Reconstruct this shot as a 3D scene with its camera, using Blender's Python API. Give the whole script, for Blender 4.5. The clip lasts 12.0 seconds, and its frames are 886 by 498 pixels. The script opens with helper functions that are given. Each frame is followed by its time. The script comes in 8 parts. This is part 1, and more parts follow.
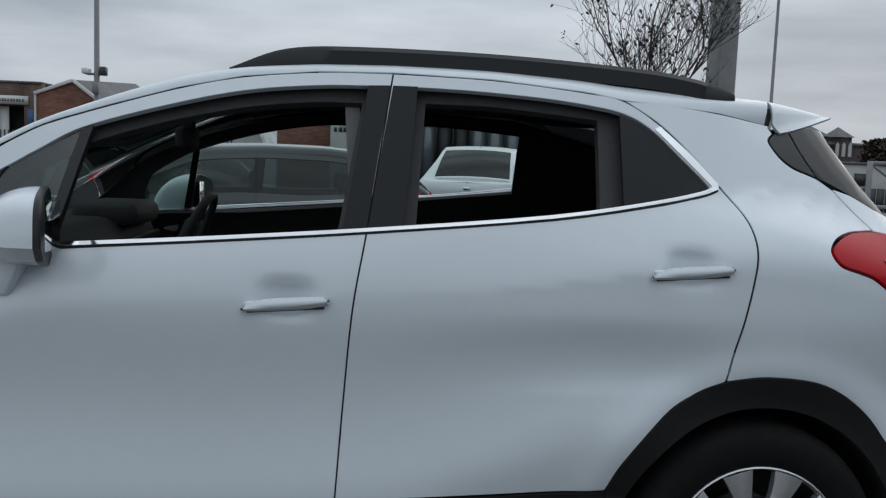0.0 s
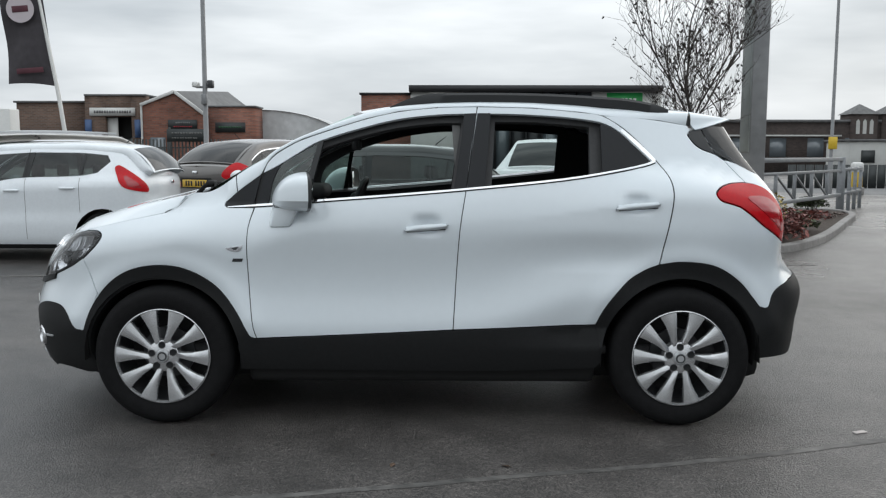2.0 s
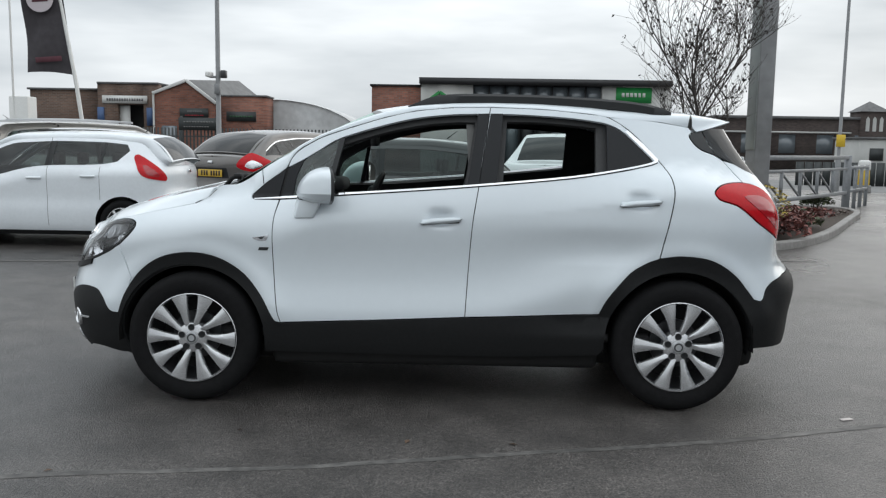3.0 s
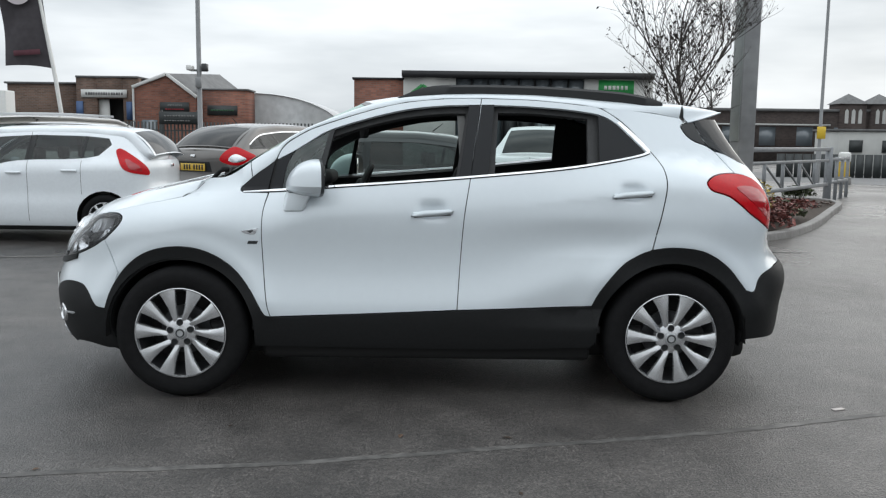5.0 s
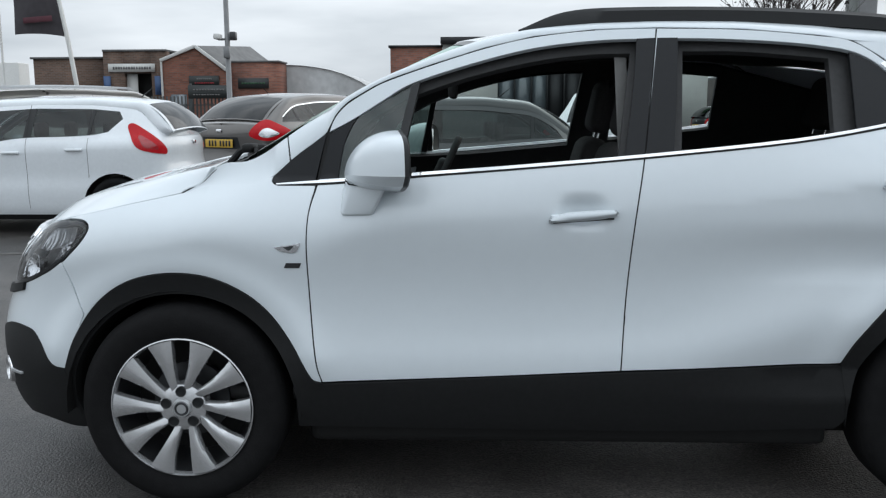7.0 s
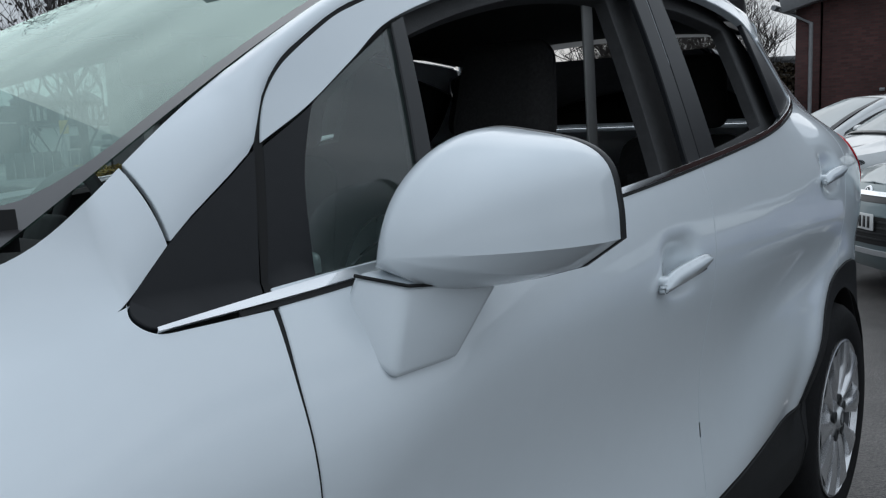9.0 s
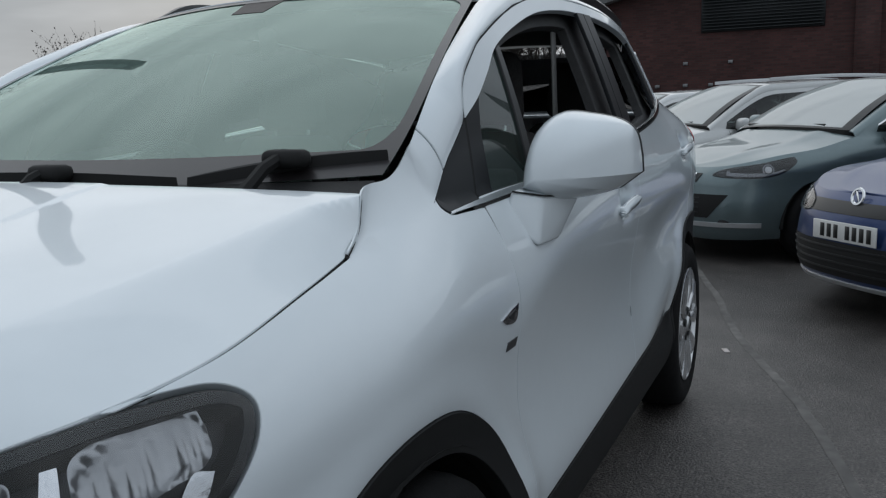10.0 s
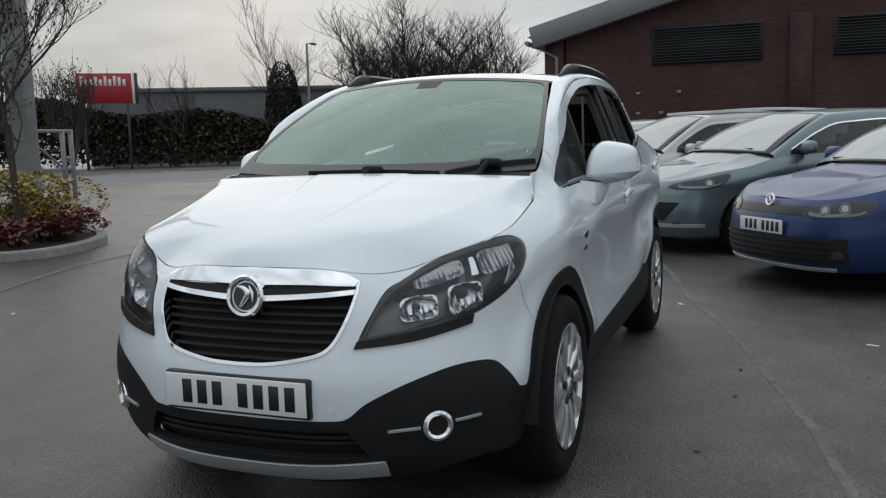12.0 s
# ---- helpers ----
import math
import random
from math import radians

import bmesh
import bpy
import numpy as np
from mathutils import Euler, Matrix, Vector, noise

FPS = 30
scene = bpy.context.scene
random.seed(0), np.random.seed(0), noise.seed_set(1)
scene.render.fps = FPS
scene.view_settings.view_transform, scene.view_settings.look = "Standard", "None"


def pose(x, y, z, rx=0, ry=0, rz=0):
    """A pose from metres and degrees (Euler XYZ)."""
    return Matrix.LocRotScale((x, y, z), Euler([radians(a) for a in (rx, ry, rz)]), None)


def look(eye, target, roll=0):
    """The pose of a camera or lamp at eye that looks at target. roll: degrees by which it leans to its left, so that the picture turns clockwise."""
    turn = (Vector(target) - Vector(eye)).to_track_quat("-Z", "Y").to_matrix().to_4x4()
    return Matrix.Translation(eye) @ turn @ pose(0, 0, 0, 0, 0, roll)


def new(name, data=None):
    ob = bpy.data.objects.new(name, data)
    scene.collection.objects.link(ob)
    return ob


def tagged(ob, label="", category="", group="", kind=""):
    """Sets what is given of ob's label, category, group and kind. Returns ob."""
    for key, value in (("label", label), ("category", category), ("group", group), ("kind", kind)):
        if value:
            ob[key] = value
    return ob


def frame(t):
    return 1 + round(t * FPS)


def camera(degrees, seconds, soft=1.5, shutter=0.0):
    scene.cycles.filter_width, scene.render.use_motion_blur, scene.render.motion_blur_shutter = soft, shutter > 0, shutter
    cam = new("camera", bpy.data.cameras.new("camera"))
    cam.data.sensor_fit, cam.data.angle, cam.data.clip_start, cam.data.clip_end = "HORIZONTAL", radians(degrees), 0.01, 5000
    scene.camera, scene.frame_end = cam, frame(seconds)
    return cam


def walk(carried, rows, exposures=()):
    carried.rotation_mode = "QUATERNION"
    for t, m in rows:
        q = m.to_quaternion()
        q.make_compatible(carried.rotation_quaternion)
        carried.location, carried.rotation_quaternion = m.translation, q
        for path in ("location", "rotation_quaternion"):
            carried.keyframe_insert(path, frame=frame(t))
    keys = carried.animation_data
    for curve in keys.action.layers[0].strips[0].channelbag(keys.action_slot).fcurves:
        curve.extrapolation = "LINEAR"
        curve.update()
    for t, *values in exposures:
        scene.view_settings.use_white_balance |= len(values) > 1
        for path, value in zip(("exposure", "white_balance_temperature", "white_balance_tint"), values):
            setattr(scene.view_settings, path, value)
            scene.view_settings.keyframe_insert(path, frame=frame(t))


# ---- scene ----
cam = camera(54.5, 12.0, 1.25)
PATH = [
    (0, (0.243, -2.994, 1.351), (0.401, -1.010, 1.150), 2.2),
    (0.5, (0.243, -3.590, 1.368), (0.344, -1.604, 1.150), 3.3),
    (1, (0.210, -4.112, 1.358), (0.267, -2.134, 1.071), 2.3),
    (1.5, (0.208, -4.615, 1.358), (0.196, -2.634, 1.085), 1.2),
    (2, (0.158, -5.026, 1.343), (0.135, -3.038, 1.124), 0.1),
    (2.5, (0.12, -5.26, 1.378), (0.092, -3.274, 1.145), 0.8),
    (3, (0.128, -5.292, 1.375), (0.089, -3.306, 1.136), 0.9),
    (5, (0.08, -5.254, 1.364), (0.082, -3.27, 1.111), 0.7),
    (5.5, (0.049, -5.061, 1.333), (0.014, -3.079, 1.067), -0.1),
    (6, (-0.006, -4.603, 1.332), (-0.093, -2.625, 1.049), 0.7),
    (6.5, (-0.172, -4.057, 1.318), (-0.235, -2.088, 0.974), -0.0),
    (6.7, (-0.22, -3.879, 1.316), (-0.297, -1.906, 0.999), -0.2),
    (8.3, (-0.921, -1.985, 1.311), (-0.489, -0.062, 0.97), -2.4),
    (8.5, (-1.026, -1.812, 1.291), (-0.313, 0.031, 0.98), -2.9),
    (9, (-1.419, -1.466, 1.258), (0.147, -0.254, 0.98), -2.2),
    (9.5, (-1.85, -1.434, 1.256), (-0.111, -0.495, 0.952), -2.4),
    (10, (-2.382, -1.392, 1.261), (-0.582, -0.58, 0.948), -1.7),
    (10.5, (-2.984, -1.483, 1.272), (-1.174, -0.698, 0.946), -2.2),
    (11, (-3.497, -1.508, 1.292), (-1.638, -0.821, 1.023), -1.5),
    (11.5, (-3.989, -1.557, 1.286), (-2.136, -0.851, 1.021), -1.1),
    (12, (-4.398, -1.580, 1.298), (-2.55, -0.864, 1.038), -1.6),
]
walk(cam, [(t, look(eye, target, roll)) for t, eye, target, roll in PATH], [(0, -0.2, 6150, 10), (0.5, -0.1, 6250, 10), (1, 0.0, 6300, 10), (1.5, 0.3, 6400, 10), (2, 0.42, 6500, 10), (2.5, 0.45, 6500, 10), (4.8, 0.56, 6500, 10), (5.5, 0.6, 6450, 10), (6, 0.56, 6450, 10), (6.7, 0.5, 6350, 10), (8.3, -0.03, 6100, 10), (9, -0.1, 6050, 10), (9.5, -0.15, 6100, 10), (10, -0.35, 6150, 10), (10.5, -0.5, 6200, 10), (11, -0.28, 6350, 10), (11.5, -0.2, 6400, 10), (12, -0.10, 6400, 10)])

# ---- world and light ----
world = bpy.data.worlds.new("overcast_sky")
scene.world = world
world.use_nodes = True
wn, wl = world.node_tree.nodes, world.node_tree.links
wn.clear()
w_out = wn.new("ShaderNodeOutputWorld")
w_bg = wn.new("ShaderNodeBackground")
w_sky = wn.new("ShaderNodeTexSky")
w_sky.sky_type = "NISHITA"
w_sky.sun_disc = False
w_sky.sun_elevation = radians(20)
w_sky.sun_rotation = radians(56)
w_sky.dust_density = 4.0
w_scale = wn.new("ShaderNodeMix")
w_scale.data_type, w_scale.blend_type = "RGBA", "MULTIPLY"
w_scale.inputs[0].default_value = 1.0
w_scale.inputs[7].default_value = (0.12, 0.12, 0.12, 1)
w_coord = wn.new("ShaderNodeTexCoord")
w_map = wn.new("ShaderNodeMapping")
w_map.inputs["Scale"].default_value = (1.0, 1.0, 5.0)
w_noise = wn.new("ShaderNodeTexNoise")
w_noise.inputs["Scale"].default_value = 2.2
w_noise.inputs["Detail"].default_value = 5.0
w_noise.inputs["Roughness"].default_value = 0.5
w_ramp = wn.new("ShaderNodeValToRGB")
w_ramp.color_ramp.elements[0].position = 0.36
w_ramp.color_ramp.elements[0].color = (0.46, 0.505, 0.54, 1)
w_ramp.color_ramp.elements[1].position = 0.66
w_ramp.color_ramp.elements[1].color = (0.81, 0.85, 0.875, 1)
w_mix = wn.new("ShaderNodeMix")
w_mix.data_type = "RGBA"
w_mix.inputs[0].default_value = 0.96
wl.new(w_coord.outputs["Generated"], w_map.inputs["Vector"])
wl.new(w_map.outputs["Vector"], w_noise.inputs["Vector"])
wl.new(w_noise.outputs["Fac"], w_ramp.inputs["Fac"])
wl.new(w_sky.outputs["Color"], w_scale.inputs[6])
wl.new(w_scale.outputs[2], w_mix.inputs[6])
w_sep = wn.new("ShaderNodeSeparateXYZ")
w_up = wn.new("ShaderNodeMapRange")
w_up.inputs["From Min"].default_value, w_up.inputs["From Max"].default_value = 0.0, 1.0
w_up.inputs["To Min"].default_value, w_up.inputs["To Max"].default_value = 0.86, 1.85
w_grad = wn.new("ShaderNodeMix")
w_grad.data_type, w_grad.blend_type = "RGBA", "MULTIPLY"
w_grad.inputs[0].default_value = 1.0
wl.new(w_coord.outputs["Generated"], w_sep.inputs[0])
wl.new(w_sep.outputs[2], w_up.inputs["Value"])
wl.new(w_ramp.outputs["Color"], w_grad.inputs[6])
wl.new(w_up.outputs["Result"], w_grad.inputs[7])
wl.new(w_grad.outputs[2], w_mix.inputs[7])
wl.new(w_mix.outputs[2], w_bg.inputs["Color"])
wl.new(w_bg.outputs["Background"], w_out.inputs["Surface"])
w_bg.inputs["Strength"].default_value = 0.92

sun_lamp = bpy.data.lights.new("sun", "SUN")
sun_lamp.energy = 0.6
sun_lamp.angle = radians(75)
sun_lamp.color = (1.0, 0.96, 0.9)
sun = new("sun", sun_lamp)
sun.matrix_world = look((0, 0, 30), (-0.83 * 30, -0.56 * 30, 30 - 0.5 * 30))


# ---- materials ----
def material(name, colour, rough=0.5, metal=0.0, coat=0.0, grain=0.0, grain_scale=40.0, stain=0.0, stain_scale=2.0, bump=0.0, bump_scale=200.0, spec=0.5, alpha=1.0, island=0.0):
    """A procedural surface: two scales of colour variation, fine bump, optional clear coat."""
    m = bpy.data.materials.new(name)
    m.use_nodes = True
    n, l = m.node_tree.nodes, m.node_tree.links
    b = n["Principled BSDF"]
    b.inputs["Roughness"].default_value = rough
    b.inputs["Metallic"].default_value = metal
    b.inputs["Coat Weight"].default_value = coat
    b.inputs["Coat Roughness"].default_value = 0.04
    b.inputs["Specular IOR Level"].default_value = spec
    base = n.new("ShaderNodeRGB")
    base.outputs[0].default_value = (*colour, 1)
    last = base.outputs[0]
    coord = n.new("ShaderNodeTexCoord")
    for amount, scale in ((grain, grain_scale), (stain, stain_scale)):
        if amount:
            t = n.new("ShaderNodeTexNoise")
            t.inputs["Scale"].default_value = scale
            t.inputs["Detail"].default_value = 6
            l.new(coord.outputs["Object"], t.inputs["Vector"])
            r = n.new("ShaderNodeMapRange")
            r.inputs["From Min"].default_value, r.inputs["From Max"].default_value = 0.25, 0.75
            r.inputs["To Min"].default_value, r.inputs["To Max"].default_value = 1 - amount, 1 + amount
            l.new(t.outputs["Fac"], r.inputs["Value"])
            x = n.new("ShaderNodeMix")
            x.data_type, x.blend_type = "RGBA", "MULTIPLY"
            x.inputs[0].default_value = 1
            l.new(last, x.inputs[6])
            l.new(r.outputs["Result"], x.inputs[7])
            last = x.outputs[2]
    if island:
        g = n.new("ShaderNodeObjectInfo")
        r = n.new("ShaderNodeMapRange")
        r.inputs["To Min"].default_value, r.inputs["To Max"].default_value = 1 - island, 1 + island
        l.new(g.outputs["Random"], r.inputs["Value"])
        x = n.new("ShaderNodeMix")
        x.data_type, x.blend_type = "RGBA", "MULTIPLY"
        x.inputs[0].default_value = 1
        l.new(last, x.inputs[6])
        l.new(r.outputs["Result"], x.inputs[7])
        last = x.outputs[2]
    l.new(last, b.inputs["Base Color"])
    if bump:
        t = n.new("ShaderNodeTexNoise")
        t.inputs["Scale"].default_value = bump_scale
        t.inputs["Detail"].default_value = 4
        l.new(coord.outputs["Object"], t.inputs["Vector"])
        u = n.new("ShaderNodeBump")
        u.inputs["Strength"].default_value = bump
        u.inputs["Distance"].default_value = 0.01
        l.new(t.outputs["Fac"], u.inputs["Height"])
        l.new(u.outputs["Normal"], b.inputs["Normal"])
    return m


def glass(name, tint, ior=1.5, rough=0.0, haze=0.0, film_colour=(0.5, 0.6, 0.55), sheen=(1, 1, 1)):
    """Thin glazing: clear tinted pass-through with a Fresnel gloss."""
    m = bpy.data.materials.new(name)
    m.use_nodes = True
    n, l = m.node_tree.nodes, m.node_tree.links
    n.clear()
    out = n.new("ShaderNodeOutputMaterial")
    clear = n.new("ShaderNodeBsdfTransparent")
    clear.inputs["Color"].default_value = (*tint, 1)
    gloss = n.new("ShaderNodeBsdfGlossy")
    gloss.inputs["Roughness"].default_value = rough
    gloss.inputs["Color"].default_value = (*sheen, 1)
    fres = n.new("ShaderNodeFresnel")
    fres.inputs["IOR"].default_value = ior
    mix = n.new("ShaderNodeMixShader")
    l.new(fres.outputs[0], mix.inputs[0])
    l.new(clear.outputs[0], mix.inputs[1])
    l.new(gloss.outputs[0], mix.inputs[2])
    last = mix.outputs[0]
    # even diffuse veil: glass haze, and sky reflection put in as colour
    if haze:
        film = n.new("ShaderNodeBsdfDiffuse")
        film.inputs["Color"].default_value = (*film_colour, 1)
        veiled = n.new("ShaderNodeMixShader")
        veiled.inputs[0].default_value = haze
        l.new(last, veiled.inputs[1])
        l.new(film.outputs[0], veiled.inputs[2])
        last = veiled.outputs[0]
    l.new(last, out.inputs["Surface"])
    return m


M_PAINT = material("white_paint", (0.68, 0.735, 0.77), 0.35, coat=1.0, stain=0.015, stain_scale=1.5, grain=0.01, grain_scale=25)
M_CLAD = material("black_textured_plastic", (0.012, 0.0125, 0.013), 0.6, grain=0.15, grain_scale=60, bump=0.12, bump_scale=500, spec=0.25)
M_BLACK = material("black_trim", (0.012, 0.013, 0.014), 0.35, grain=0.1, grain_scale=30, spec=0.4)
M_PILLAR = material("satin_black_pillar_film", (0.012, 0.013, 0.015), 0.38, grain=0.08, grain_scale=50, spec=0.25)
M_CHROME = material("chrome", (0.82, 0.83, 0.84), 0.08, metal=1.0, grain=0.04, grain_scale=20)
M_SATIN = material("satin_silver_plastic", (0.52, 0.53, 0.54), 0.38, metal=0.6, grain=0.06, grain_scale=40)
M_ALLOY = material("silver_alloy", (0.62, 0.625, 0.635), 0.26, metal=0.75, grain=0.05, grain_scale=30)
M_TYRE = material("tyre_rubber", (0.009, 0.009, 0.0095), 0.8, grain=0.2, grain_scale=30, bump=0.2, bump_scale=120, spec=0.15)
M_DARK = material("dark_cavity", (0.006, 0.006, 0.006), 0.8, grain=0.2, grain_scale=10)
M_TRIM = material("charcoal_cabin_trim", (0.045, 0.045, 0.046), 0.7, grain=0.15, grain_scale=60, bump=0.1, bump_scale=300)
M_CLOTH = material("black_seat_cloth", (0.046, 0.044, 0.044), 0.9, grain=0.25, grain_scale=150, bump=0.3, bump_scale=600)
M_LINER = material("dark_headlining", (0.080, 0.079, 0.077), 0.95, grain=0.1, grain_scale=80)
M_GREYTRIM = material("grey_belt_webbing", (0.19, 0.19, 0.185), 0.6, grain=0.06, grain_scale=50)
M_SCREEN = glass("windscreen_glass", (0.50, 0.66, 0.60), 2.05, 0.0, 0.10, (0.38, 0.60, 0.50), (0.84, 1.0, 0.94))
# pale film colour stands in for the sky these screens reflect
M_SCREEN_ROW = glass("sky_film_windscreen_glass", (0.60, 0.70, 0.68), 3.2, 0.0, 0.42, (0.70, 0.75, 0.74))
M_GLASS = glass("side_glass", (0.72, 0.80, 0.78), 1.5)
M_QUARTER = glass("quarter_light_glass", (0.46, 0.60, 0.55), 1.7, 0.0, 0.05, (0.30, 0.44, 0.40))
M_GLASS_ROW = glass("parked_car_side_glass", (0.34, 0.39, 0.385), 1.5)
M_TINT = glass("privacy_glass", (0.03, 0.033, 0.036), 1.45)
M_LENS = glass("clear_lamp_lens", (0.93, 0.94, 0.95), 1.45)
M_REFL = material("lamp_reflector", (0.70, 0.71, 0.73), 0.16, metal=1.0, bump=0.16, bump_scale=60)
M_BEZEL = material("dark_lamp_bezel", (0.05, 0.052, 0.055), 0.3, metal=0.4)
M_LAMPBOWL = material("grey_lamp_bowl", (0.11, 0.113, 0.118), 0.3, metal=0.6, grain=0.1, grain_scale=30)
M_RED = material("red_lamp_lens", (0.46, 0.003, 0.008), 0.25, coat=0.1, spec=0.25, grain=0.1, grain_scale=60)
M_RED_DARK = material("dark_red_lamp_lens", (0.34, 0.006, 0.012), 0.15, coat=1.0, grain=0.1, grain_scale=60)
M_REFL_GREY = material("grey_lamp_reflector", (0.34, 0.345, 0.355), 0.28, metal=1.0, bump=0.2, bump_scale=40)
M_REFL_DIM = material("smoked_reflector", (0.16, 0.165, 0.175), 0.2, metal=1.0, bump=0.06, bump_scale=60)
M_PLATE_W = material("white_number_plate", (0.72, 0.72, 0.70), 0.35, grain=0.03)
M_PLATE_Y = material("yellow_number_plate", (0.62, 0.40, 0.05), 0.35, grain=0.03)
M_INK = material("black_plate_ink", (0.01, 0.01, 0.01), 0.5)


# ---- mesh helpers ----
def part(name, me, mat, parent=None, label="", category="", kind="", group=""):
    """Links a mesh (or bmesh) as one object, under a thing or a part where a parent is given."""
    if isinstance(me, bmesh.types.BMesh):
        data = bpy.data.meshes.new(name)
        me.to_mesh(data)
        me.free()
        me = data
    if mat and not me.materials:
        me.materials.append(mat)
    ob = new(name, me)
    if parent:
        ob.parent = parent
    return tagged(ob, label, category, group, kind)


def thing(name, label, category, m=None, group="", kind=""):
    ob = new(name)
    ob.empty_display_size = 0.2
    if m is not None:
        ob.matrix_world = m
    return tagged(ob, label, category, group, kind)


def smooth(me, angle=40):
    for p in me.polygons:
        p.use_smooth = True
    if angle < 180:
        me.set_sharp_from_angle(angle=radians(angle))
    return me


def mesh(verts, faces, smooth_angle=None):
    me = bpy.data.meshes.new("m")
    me.from_pydata([tuple(v) for v in verts], [], [tuple(f) for f in faces])
    if smooth_angle:
        smooth(me, smooth_angle)
    return me


def rbox(size, at=(0, 0, 0), bevel=0.01, segs=2, m=None, taper=(1, 1)):
    """A block with rounded edges; taper scales its top in x and y."""
    bm = bmesh.new()
    bmesh.ops.create_cube(bm, size=1)
    for v in bm.verts:
        k = (taper[0], taper[1]) if v.co.z > 0 else (1, 1)
        v.co = Vector((v.co.x * size[0] * k[0], v.co.y * size[1] * k[1], v.co.z * size[2]))
    if bevel:
        bmesh.ops.bevel(bm, geom=bm.edges[:] + bm.verts[:], offset=min(bevel, 0.45 * min(size)), segments=segs, profile=0.5, affect="EDGES")
    bm.transform((m or Matrix()) if m else Matrix())
    bmesh.ops.translate(bm, vec=at, verts=bm.verts)
    for f in bm.faces:
        f.smooth = True
    return bm


def fixed(bm):
    """A bmesh turned into mesh data that copies can share."""
    data = bpy.data.meshes.new("m")
    bm.to_mesh(data)
    bm.free()
    return data


def join(*bms):
    data = bpy.data.meshes.new("tmp")
    out = bmesh.new()
    for b in bms:
        b.to_mesh(data)
        out.from_mesh(data)
        b.free()
    bpy.data.meshes.remove(data)
    return out


def tube(points, radius, sides=8, closed=False):
    """A round bar along points; radius may vary along it."""
    pts = [Vector(p) for p in points]
    rad = radius if hasattr(radius, "__len__") else [radius] * len(pts)
    verts, faces = [], []
    up = Vector((0.03, 0.05, 1))
    for i, p in enumerate(pts):
        a = pts[i - 1] if i or closed else p
        b = pts[(i + 1) % len(pts)] if i + 1 < len(pts) or closed else p
        d = (b - a).normalized()
        side = d.cross(up if abs(d.z) < 0.95 else Vector((1, 0.1, 0))).normalized()
        top = side.cross(d)
        for k in range(sides):
            w = 2 * math.pi * k / sides
            verts.append(p + rad[i] * (math.cos(w) * side + math.sin(w) * top))
    rings = len(pts)
    for i in range(rings if closed else rings - 1):
        j = (i + 1) % rings
        for k in range(sides):
            q = (k + 1) % sides
            faces.append((i * sides + k, i * sides + q, j * sides + q, j * sides + k))
    if not closed:
        faces.append(tuple(range(sides))[::-1])
        faces.append(tuple((rings - 1) * sides + k for k in range(sides)))
    return mesh(verts, faces, 50)


def lathe(profile, sides=48, axis="y"):
    """A turned body from (radius, height) pairs about the y or z axis."""
    verts, faces = [], []
    n = len(profile)
    for k in range(sides):
        w = 2 * math.pi * k / sides
        for r, h in profile:
            verts.append((r * math.cos(w), h, r * math.sin(w)) if axis == "y" else (r * math.cos(w), r * math.sin(w), h))
    for k in range(sides):
        q = (k + 1) % sides
        for i in range(n - 1):
            f = (k * n + i, q * n + i, q * n + i + 1, k * n + i + 1)
            faces.append(f if axis != "y" else f[::-1])
    return mesh(verts, faces, 35)


def extruded(outline, depth, axis="y", at=0.0, bevel=0.0):
    """A flat outline (pairs) given thickness along one axis, from at to at + depth."""
    bm = bmesh.new()
    put = {"y": lambda a, b, c: (a, c, b), "x": lambda a, b, c: (c, a, b), "z": lambda a, b, c: (a, b, c)}[axis]
    vs = [bm.verts.new(put(a, b, at)) for a, b in outline]
    f = bm.faces.new(vs)
    r = bmesh.ops.extrude_face_region(bm, geom=[f])
    bmesh.ops.translate(bm, vec=put(0, 0, depth), verts=[v for v in r["geom"] if isinstance(v, bmesh.types.BMVert)])
    bmesh.ops.recalc_face_normals(bm, faces=bm.faces)
    if bevel:
        bmesh.ops.bevel(bm, geom=bm.edges[:], offset=bevel, segments=2, affect="EDGES")
    return bm


def cubic(t, pts, q):
    """Natural cubic spline through rows pts at t, read at q."""
    t, pts = np.asarray(t, float), np.asarray(pts, float)
    n, h = len(t), np.diff(t)
    a = np.zeros((n, n))
    r = np.zeros((n, pts.shape[1]))
    a[0, 0] = a[-1, -1] = 1
    for i in range(1, n - 1):
        a[i, i - 1], a[i, i], a[i, i + 1] = h[i - 1], 2 * (h[i - 1] + h[i]), h[i]
        r[i] = 6 * ((pts[i + 1] - pts[i]) / h[i] - (pts[i] - pts[i - 1]) / h[i - 1])
    m = np.linalg.solve(a, r)
    i = np.clip(np.searchsorted(t, q) - 1, 0, n - 2)
    d, e, w = (q - t[i])[:, None], (t[i + 1] - q)[:, None], h[i][:, None]
    return m[i] * e**3 / (6 * w) + m[i + 1] * d**3 / (6 * w) + (pts[i] / w - m[i] * w / 6) * e + (pts[i + 1] / w - m[i + 1] * w / 6) * d


